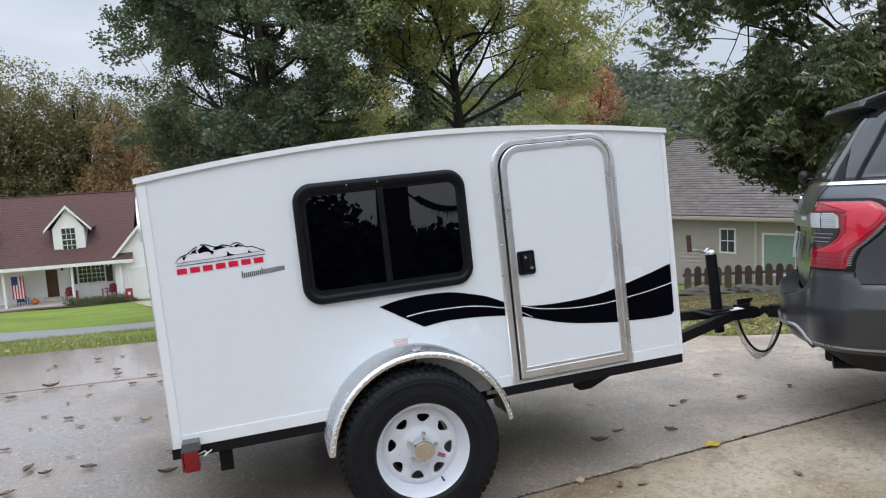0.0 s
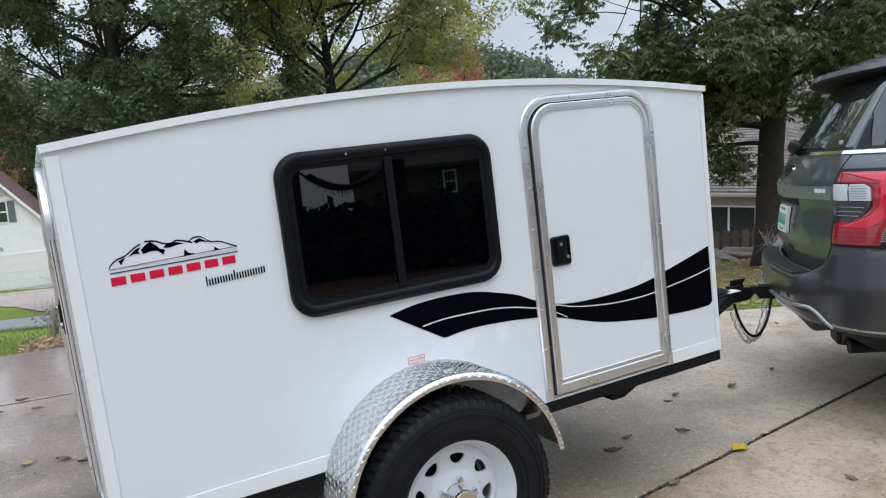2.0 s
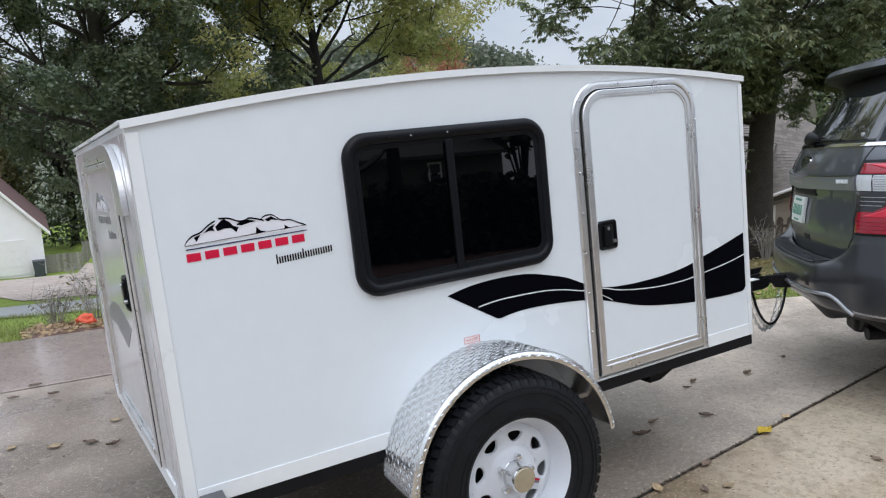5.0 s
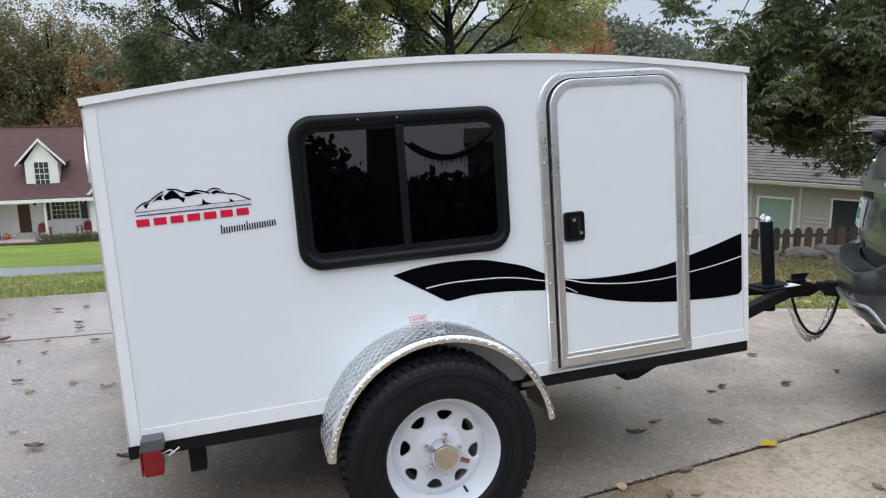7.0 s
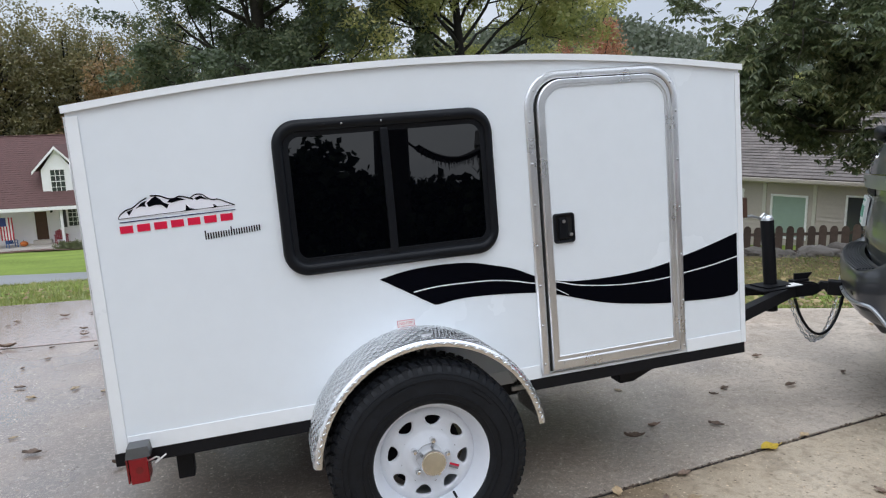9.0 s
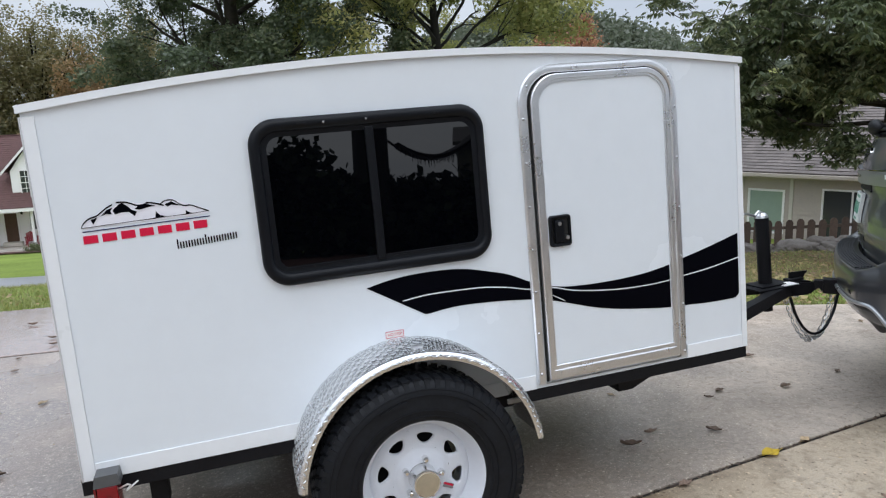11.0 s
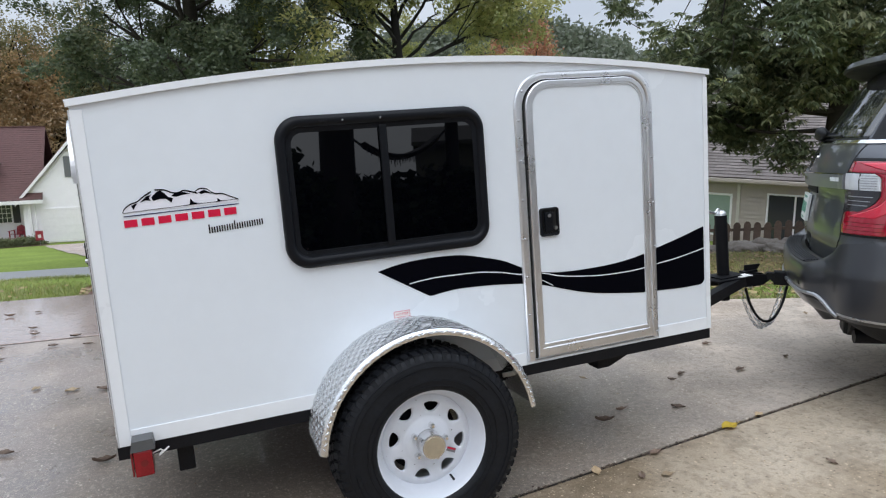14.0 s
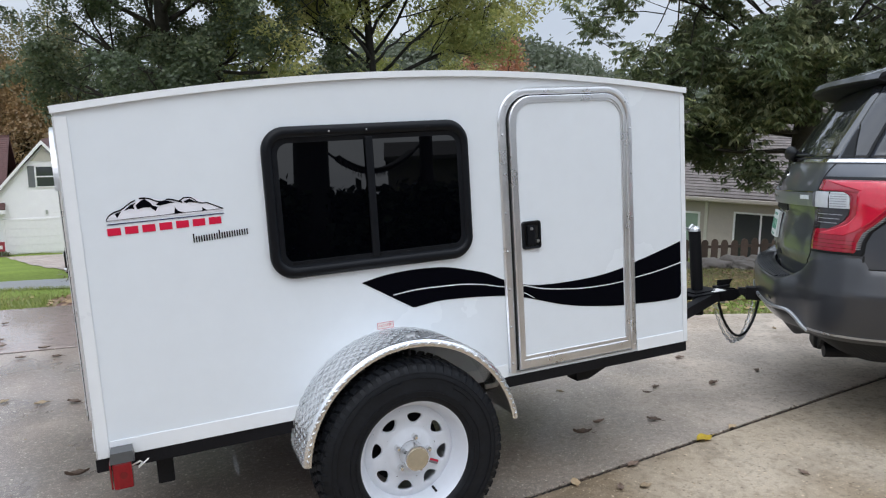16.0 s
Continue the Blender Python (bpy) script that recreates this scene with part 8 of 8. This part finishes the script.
def hill():
    """A wooded hill far behind, and its trees as one mass."""
    rng = np.random.default_rng(77)
    def top(x, y):
        return -8 + 26 * np.exp(-((x - 110) / 48) ** 2 - ((y - 205) / 60) ** 2) + 20 * np.exp(-((x - 10) / 120) ** 2 - ((y - 260) / 60) ** 2) + 12 * np.exp(-((x - 210) / 55) ** 2 - ((y - 150) / 70) ** 2)
    xs, ys = np.linspace(-160, 330, 60), np.linspace(95, 330, 36)
    gx, gy = np.meshgrid(xs, ys)
    idx = np.arange(gx.size).reshape(gx.shape)
    faces = np.stack([idx[:-1, :-1], idx[:-1, 1:], idx[1:, 1:], idx[1:, :-1]], -1).reshape(-1, 4)
    ob = raw_mesh("hill", np.stack([gx, gy, top(gx, gy)], -1).reshape(-1, 3), faces, WOOD_FLOOR)
    ob.data.shade_smooth()
    tagged(ob, "distant wooded hill", "hill", kind="structure")
    n = 1300
    x, y = rng.uniform(20, 200, n), rng.uniform(120, 235, n)
    h = rng.uniform(6, 10, n)
    base = np.stack([x, y, top(x, y)], -1)
    cen = []
    for k in range(12):
        u = rng.normal(0, 1, (n, 3))
        u /= np.linalg.norm(u, axis=1, keepdims=True)
        cen.append(base + u * np.stack([h * 0.42, h * 0.42, h * 0.5], -1) * rng.uniform(0.5, 1, (n, 1)) + np.stack([0 * h, 0 * h, h * 0.6], -1))
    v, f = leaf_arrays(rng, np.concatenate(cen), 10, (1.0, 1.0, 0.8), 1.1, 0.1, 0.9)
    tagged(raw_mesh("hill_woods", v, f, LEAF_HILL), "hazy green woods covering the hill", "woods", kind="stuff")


hill()


def hedge(x, seed):
    rng = np.random.default_rng(seed)
    ob = thing("shrub", "low clipped green shrub along the porch", "shrub", pose(x, CAPE_Y - 0.75, hz(-6.32)), group="porch shrubs")
    bm = bmesh.new()
    for k in range(6):
        a = k * 1.05
        tube(bm, [(0, 0, 0), (0.2 * math.cos(a), 0.2 * math.sin(a), 0.45)], [0.02, 0.008], 4)
    part("stem", bm, BARK, ob)
    c = np.clip(rng.normal(0, 1, (90, 3)), -1.8, 1.8) * (0.28, 0.24, 0.17) + (0, 0, 0.48)
    v, f = leaf_arrays(rng, c, 22, 0.08, 0.10, 0.0, 0.6)
    raw_mesh("leaves", v, f, LEAF_GREEN, ob)


for i in range(8):
    hedge(hx(-9.0 + i * 0.44), 40 + i)


def bare_shrub(x, y, h, seed, label):
    """Thin arching stems with sparse leaves."""
    rng = np.random.default_rng(seed)
    ob = thing("shrub", label, "shrub", pose(x, y, gz(x, y)))
    bm = bmesh.new()
    tips = []
    for k in range(26):
        a, l = rng.uniform(0, 6.28), rng.uniform(0.6, 1.0) * h
        o = rng.uniform(0.15, 0.6) * h
        p = [(0.05 * math.cos(a), 0.05 * math.sin(a), 0), (o * 0.5 * math.cos(a), o * 0.5 * math.sin(a), l * 0.6), (o * math.cos(a), o * math.sin(a), l)]
        tube(bm, p, [0.006, 0.004, 0.0015], 4, False)
        tips += [p[1], p[2]]
        for j in range(4):
            q = Vector(p[1]).lerp(Vector(p[2]), rng.uniform(0, 1))
            e = q + Vector(rng.normal(0, 0.16, 3)) * h
            tube(bm, [q, e], [0.004, 0.0015], 3, False)
            tips.append(tuple(e))
    part("stem", bm, GREY_WOOD, ob)
    v, f = leaf_arrays(rng, np.array(tips)[::2], 1, 0.05, 0.05, 0.2, 0.4)
    raw_mesh("leaves", v, f, LEAF_MIXED, ob)


bare_shrub(0.15, 6.9, 0.75, 61, "thin bare-stemmed shrub beside the driveway")
bare_shrub(0.55, 6.6, 0.6, 62, "thin bare-stemmed shrub beside the driveway")
bare_shrub(1.1, 7.1, 0.9, 63, "thin bare-stemmed shrub beside the driveway")
bare_shrub(-0.25, 7.3, 0.5, 64, "thin bare-stemmed shrub beside the driveway")
bare_shrub(10.75, 6.0, 0.7, 65, "thin spiky shrub at the foot of a tree")


def orange_bundle():
    bm = bmesh.new()
    bmesh.ops.create_icosphere(bm, subdivisions=4, radius=0.095)
    for v in bm.verts:
        n = noise.noise(v.co * 14) * 0.03 + noise.noise(v.co * 30) * 0.012
        v.co += v.co.normalized() * n
        v.co.z = max(v.co.z * 0.75, -0.06)
    ob = tagged(finish("plastic_bag", bm, ORANGE), "crumpled orange plastic bag on the leaf bed", "bag")
    ob.matrix_world = pose(0.02, 6.15, gz(0.02, 6.15) + 0.09)


orange_bundle()


def boulder(x, y, sx, sy, sz, seed, label="grey-brown rounded boulder in the grass"):
    bm = bmesh.new()
    bmesh.ops.create_icosphere(bm, subdivisions=4, radius=1.0)
    off = Vector((seed * 3.1, seed * 1.7, seed))
    for v in bm.verts:
        d = v.co.normalized()
        k = 1 + 0.42 * noise.noise(d * 1.9 + off) + 0.24 * noise.noise(d * 4.5 + off) + 0.09 * noise.noise(d * 12 + off)
        v.co = Vector((d.x * sx * k, d.y * sy * k, d.z * sz * k))
    ob = tagged(finish("boulder", bm, STONE, smooth=True), label, "rock", group="boulders along the fence")
    ob.matrix_world = pose(x, y, gz(x, y) + sz * 0.3, 0, 0, seed * 40)


for i, (x, y, sx, sy, sz) in enumerate(((12.3, 9.5, 0.75, 0.4, 0.17), (11.2, 9.3, 0.45, 0.3, 0.12), (13.5, 8.7, 0.8, 0.4, 0.2), (10.4, 10.4, 0.55, 0.4, 0.16), (9.0, 10.9, 0.6, 0.45, 0.30), (12.3, 8.5, 0.6, 0.3, 0.12), (11.6, 10.2, 0.7, 0.3, 0.12), (14.4, 8.4, 0.5, 0.35, 0.16), (13.0, 9.6, 0.6, 0.4, 0.2))):
    boulder(x, y, sx, sy, sz, i + 1)
for i, (x, y, sx, sy, sz) in enumerate(((0.35, 5.85, 0.2, 0.16, 0.1), (0.9, 5.9, 0.18, 0.14, 0.1))):
    boulder(x, y, sx, sy, sz, i + 11, "small rough stone edging the leaf bed")


def grass():
    rng = np.random.default_rng(31)
    n = 90000
    x = np.concatenate([rng.uniform(4.2, 17, n // 2), rng.uniform(-14, 3, n // 2)])
    e = edge_y(x)
    q = rng.uniform(0, 1, n) ** 1.5 * np.where(x > 4, 8.0, 11.0)
    y = e + 0.06 + q
    bed = (x > -0.5) & (x < 2.6) & (y > 5.15) & (y < 7.6)
    x, y = x[~bed], y[~bed]
    n = len(x)
    z = ground_z(x, y)
    h = rng.uniform(0.03, 0.085, n) * (1 + 0.5 * np.sin(x * 1.3) * np.sin(y * 1.7))
    a = rng.uniform(0, 6.28, n)
    w = 0.007
    lean = rng.normal(0, 0.5, (n, 2)) * h[:, None]
    v = np.stack([np.stack([x - w * np.cos(a), y - w * np.sin(a), z], -1), np.stack([x + w * np.cos(a), y + w * np.sin(a), z], -1), np.stack([x + lean[:, 0], y + lean[:, 1], z + h], -1)], 1)
    tagged(raw_mesh("grass", v.reshape(-1, 3), np.arange(n * 3).reshape(n, 3), GRASS_BLADE), "short patchy autumn grass beside the driveway", "grass", kind="stuff")


grass()


def litter():
    """Fallen leaves on lawn and beds, too many to count."""
    rng = np.random.default_rng(33)
    x = np.concatenate([rng.uniform(4.5, 16, 6600), rng.uniform(-0.55, 2.6, 2300), rng.uniform(-12, -1, 900)])
    n = len(x)
    y = np.concatenate([edge_y(x[:6600]) + rng.uniform(0.05, 8, 6600), edge_y(x[6600:8900]) + rng.uniform(0.05, 2.4, 2300), edge_y(x[8900:]) + rng.uniform(0.1, 5, 900)])
    z = ground_z(x, y) + np.where((x > -0.55) & (x < 2.6), 0.05, 0.04)
    v, f = leaf_arrays(rng, np.stack([x, y, z], -1), 1, 0.01, 0.075, 0.0, 0.6)
    c = v.reshape(-1, 4, 3)
    c[:, :, 2] = c[:, :1, 2] + (c[:, :, 2] - c[:, :1, 2]) * 0.4
    tagged(raw_mesh("leaf_litter", c.reshape(-1, 3), f, LITTER), "scattered brown and yellow fallen leaves", "leaves", kind="stuff")
    n = 1500
    x, y = rng.uniform(-3.5, 6, n), rng.uniform(-1.6, 5.0, n)
    ok = y < edge_y(x) - 0.1
    x, y = x[ok], y[ok]
    v, f = leaf_arrays(rng, np.stack([x, y, drive_z(x, y) + 0.003], -1), 1, 0.0, 0.012, 0.0, 0.6)
    c = v.reshape(-1, 4, 3)
    c[:, :, 2] = c[:, :1, 2] + np.abs(c[:, :, 2] - c[:, :1, 2]) * 0.3
    x = rng.uniform(-2.5, 6.5, 1500)
    y = -0.28 + 0.152 * x + rng.normal(0, 0.012, 1500)
    v2, f2 = leaf_arrays(rng, np.stack([x, y, drive_z(x, y) - 0.004], -1), 1, 0.0, 0.024, 0.0, 0.6)
    c2 = v2.reshape(-1, 4, 3)
    c2[:, :, 2] = c2[:, :1, 2] + np.abs(c2[:, :, 2] - c2[:, :1, 2]) * 0.3
    tagged(raw_mesh("joint_debris", c2.reshape(-1, 3), f2, JOINT_LITTER), "brown leaf crumbs and dirt caught in the joint", "debris", kind="stuff")
    tagged(raw_mesh("leaf_crumbs", c.reshape(-1, 3), f, LITTER), "tiny leaf crumbs on the concrete", "debris", kind="stuff")


litter()


# ---- single fallen leaves on the concrete ----
def leaf_mesh(kind):
    """A curled leaf blade with a stalk, about 9 cm long."""
    bm = bmesh.new()
    n = 9
    rows = []
    curl = {"dry": 0.9, "flat": 0.15, "rolled": 2.0}[kind]
    wide = {"dry": 0.020, "flat": 0.026, "rolled": 0.014}[kind]
    for i in range(n + 1):
        t = i / n
        w = wide * math.sin(math.pi * min(1, t * 1.02 + 0.02)) ** 0.8 * (1 + (0.03 if kind == "flat" else 0.18) * math.sin(t * 23)) + 0.0008
        a = (t - 0.5) * curl
        x, z = 0.09 * (t - 0.5), 0.012 + 0.03 * curl * (t - 0.5) ** 2
        lift = w * 0.35 * (curl + 0.2)
        rows.append([bm.verts.new((x, -w, z + lift + 0.003 * math.sin(t * 9))), bm.verts.new((x, 0, z - 0.006)), bm.verts.new((x, w, z + lift * 0.8 + 0.003 * math.cos(t * 11)))])
    for a, b in zip(rows, rows[1:]):
        for k in range(2):
            bm.faces.new((a[k], a[k + 1], b[k + 1], b[k]))
    got = bmesh.ops.extrude_face_region(bm, geom=bm.faces[:])
    for v in got["geom"]:
        if isinstance(v, bmesh.types.BMVert):
            v.co.z += 0.0008
    tube(bm, [(0.045, 0, 0.006), (0.07, 0.004, 0.010)], [0.0012, 0.0008], 4)
    return bm


LEAVES = {}
for kind, mat, label in (("dry", DRY_LEAF, "curled brown dry leaf on the concrete"), ("flat", YELLOW_LEAF, "bright yellow fallen leaf on the concrete"), ("rolled", DRY_LEAF, "rolled dark dry leaf on the concrete"), ("tan", TAN_LEAF, "pale tan fallen leaf on the concrete")):
    LEAVES[kind] = (leaf_mesh(kind if kind != "tan" else "flat"), mat, label)
made_leaf = {}


def drop_leaf(kind, x, y, turn, size=1.0):
    m = pose(x, y, drive_z(x, y) + 0.001, 2.2, 0.9, turn) @ Matrix.Scale(size, 4)
    if kind not in made_leaf:
        bm, mat, label = LEAVES[kind]
        ob = tagged(finish("fallen_leaf", bm, mat), label, "leaf", group="fallen leaves on the driveway")
        made_leaf[kind] = ob
    else:
        src = made_leaf[kind]
        ob = src.copy()
        scene.collection.objects.link(ob)
    ob.matrix_world = m


for kind, x, y, turn, size in (("flat", 2.71, 0.115, 8, 1.4), ("tan", 1.83, -0.02, 70, 0.95), ("dry", 2.66, 0.43, -40, 1.0), ("rolled", 2.19, 0.43, -15, 1.35), ("rolled", 2.36, 0.52, 5, 1.0),
                               ("dry", 3.43, 0.77, 10, 1.1), ("rolled", 2.93, 0.80, -30, 0.7), ("dry", 3.05, 0.86, 15, 0.9), ("tan", 2.97, 0.18, 15, 0.8), ("dry", 2.18, 0.02, 12, 1.0), ("dry", 1.98, -0.14, 60, 0.8), ("tan", 2.09, -0.17, 0, 0.8),
                               ("dry", 3.9, 0.85, 30, 0.8), ("dry", 3.65, 1.3, 0, 1.0), ("rolled", -1.23, 3.44, 5, 2.2), ("dry", -1.47, 3.21, 12, 1.5), ("dry", -0.91, 3.32, 40, 0.8), ("rolled", -0.78, 3.85, -10, 1.2), ("rolled", -0.74, 3.64, 15, 1.2), ("dry", -0.87, 3.0, 30, 0.9),
                               ("dry", -0.99, 2.82, 70, 0.8), ("tan", -0.57, 2.23, 55, 1.2), ("tan", -0.37, 2.11, 15, 1.4), ("dry", -0.90, 2.37, -5, 1.2), ("tan", -0.79, 2.14, -20, 1.2), ("dry", -1.08, 2.5, 25, 0.8), ("dry", -1.11, 2.23, 60, 0.6), ("dry", -0.92, 1.36, 75, 1.9),
                               ("rolled", -0.81, 1.25, 20, 1.3), ("dry", -0.59, 1.25, -8, 1.6), ("tan", -0.73, 1.50, 20, 0.8), ("rolled", -0.15, 0.97, 5, 1.8), ("dry", -0.45, 3.46, 8, 1.4), ("dry", -0.35, 3.17, 0, 1.2), ("dry", -0.94, 1.01, 40, 1.5), ("dry", -1.15, 1.81, 0, 1.0),
                               ("dry", -0.58, 3.23, 0, 1.2), ("rolled", -1.02, 4.41, -10, 1.4), ("dry", -0.81, 4.48, 20, 1.0), ("tan", -0.05, 2.35, 0, 1.2), ("dry", 0.05, 3.2, 10, 1.4), ("rolled", -0.1, 1.95, 20, 1.4), ("dry", -0.2, 2.05, -30, 1.5)):
    drop_leaf(kind, x, y, turn, size * (0.62 if x < 1 else 0.85))
rl = random.Random(4)
for i in range(14):
    x, y = rl.uniform(-3.2, -1.3), rl.uniform(0.6, 5.0)
    drop_leaf(rl.choice(("dry", "dry", "rolled", "tan")), x, y, rl.uniform(0, 360), rl.uniform(0.4, 0.8))
for i in range(5):
    x, y = rl.uniform(1.6, 5.4), rl.uniform(-1.4, 1.8)
    drop_leaf(rl.choice(("dry", "rolled", "tan")), x, y, rl.uniform(0, 360), rl.uniform(0.45, 0.9))


# ---- behind the camera: dark shrubs and a trunk that show as reflections in the dark glass ----
def back_shrub(x, y, h, seed):
    rng = np.random.default_rng(seed)
    ob = thing("shrub", "tall dark green shrub along the uphill edge of the driveway", "shrub", pose(x, y, gz(x, y)), group="uphill shrubs")
    bm = bmesh.new()
    for k in range(7):
        a = k * 0.9
        tube(bm, [(0, 0, -0.05), (0.3 * math.cos(a), 0.3 * math.sin(a), h * 0.5), (0.55 * math.cos(a), 0.4 * math.sin(a), h * 0.9)], [0.03, 0.02, 0.008], 5)
    part("stem", bm, DARK_BARK, ob)
    c = np.stack([rng.uniform(-0.9, 0.9, 120), rng.normal(0, 0.3, 120), rng.uniform(0.0, 0.92, 120) * h], -1)
    v, f = leaf_arrays(rng, c, 26, 0.14, 0.20, 0.1, 0.7)
    raw_mesh("leaves", v, f, LEAF_EVERGREEN, ob)


rb = random.Random(8)
for i in range(30):
    x = -18.5 + i * 1.3
    back_shrub(x, -9.7 + rb.uniform(-0.25, 0.25), (1.92 if x < 2.2 else 1.36 if x < 4.6 else 1.32) + rb.uniform(-0.12, 0.12), 200 + i)
tree("tall tree with a thick dark trunk beside the shrubs", (2.65, -9.2, gz(2.65, -9.2) - 0.15), [(0, 0, 0, 0.36), (0, 0, 1.0, 0.30), (0.05, 0, 4, 0.27), (0, 0.1, 7, 0.18), (0, 0, 10, 0.06)],
     ring_limbs(R1, 16, 0.45, 1.0, (5, 40), (0.7, 1.1)), LEAF_MAPLE, DARK_BARK, 15, (0.2, 0.2, 0.18), 8, 0.16, 2, 2.2, 0.7, 0.35, 0.05)


def hammock():
    """A sagging band with rope ends and a hanging fringe, slung between two trunks."""
    ob = thing("hammock", "dark fringed fabric hammock slung between two tree trunks", "hammock", pose(0, -9.2, 0))
    line = [(2.92 + 1.68 * i / 28, 0.0, 1.86 + 0.42 * abs((i - 13) / 14.0) ** 1.9) for i in range(29)]
    bm = bmesh.new()
    rings = []
    for x, y, z in line:
        rings.append([bm.verts.new((x, 0.22 * math.cos(a), z + 0.045 * math.sin(a) + 0.05 * abs(math.cos(a)))) for a in [k * math.pi / 5 for k in range(10)]])
    for a, b in zip(rings[3:-4], rings[4:-3]):
        for k in range(10):
            bm.faces.new((a[k], a[(k + 1) % 10], b[(k + 1) % 10], b[k]))
    for r in rings[:3] + rings[-3:]:
        bmesh.ops.delete(bm, geom=r, context="VERTS")
    part("fabric", bm, HAMMOCK, ob)
    for i, j in ((0, 4), (24, 28)):
        part("rope", tube(bmesh.new(), line[i:j + 1], 0.022, 6), HAMMOCK, ob, "thick hanging rope")
    rng = random.Random(12)
    bm = bmesh.new()
    for i in range(64):
        u = 3.2 + 20.5 * i / 63
        k = int(u)
        x = line[k][0] + (line[k + 1][0] - line[k][0]) * (u - k)
        z = line[k][2]
        l = rng.uniform(0.05, 0.17)
        tube(bm, [(x, 0.2, z), (x + rng.uniform(-0.02, 0.02), 0.21, z - l)], [0.008, 0.005], 4)
    part("fringe", bm, HAMMOCK, ob, "hanging fringe")


hammock()
tree("slender tree that holds one end of a hammock", (4.68, -9.2, gz(4.68, -9.2) - 0.1), [(0, 0, 0, 0.15), (0, 0, 1.0, 0.125), (0.03, 0, 4, 0.10), (0, 0.1, 6.5, 0.04)],
     ring_limbs(R1, 9, 0.5, 1.0, (10, 45), (0.6, 0.9)), LEAF_MAPLE, DARK_BARK, 16, (0.2, 0.2, 0.18), 6, 0.16, 2, 2.0, 0.7, 0.35, 0.05)


def uphill_house():
    """A low dark house beyond the shrubs, seen only in the glass."""
    z0, ze = -2.4, 3.25
    house = thing("house", "dark brown house uphill behind the shrubs", "house", pose(10.0, -28.0, 0, 0, 0, 18))
    part("wall", boxed((0, -8, z0), (7.4, 0, ze)), BROWN_SIDING, house)
    for e in (0.4, -8.4):
        part("roof", prism(bmesh.new(), [(-4, 4.15), (e, ze - 0.05), (e, ze + 0.12), (-4, 4.35)], -0.15, 7.5, "x"), ROOF_DARK, house, "dark shingled roof")
    w = part("window", boxed((3.98, 0.01, 2.02), (4.60, 0.08, 3.05), 0.01), PORCH_WHITE, house, "white framed sash window")
    for za, zb in ((2.10, 2.51), (2.57, 2.97)):
        part("pane", boxed((4.06, 0.081, za), (4.52, 0.09, zb)), HOUSE_GLASS, w)


uphill_house()
small_tree(19.6, -28.0, 9.0, 2.6, LEAF_OAK, 88, "dark green tree beside the uphill house", 0.4, 110, 36, 0.64)
for i, (x, y) in enumerate(((-30, -48), (-38, -20), (-34, 8), (-18, -56), (34, -30), (2, -60), (-8, -62), (-24, -58), (12, -58), (-44, -34))):
    small_tree(x, y, 6, 4.0, LEAF_MAPLE if i % 2 else LEAF_MIXED, 90 + i, "dark green tree on the uphill side", 0.5, 120, 30)
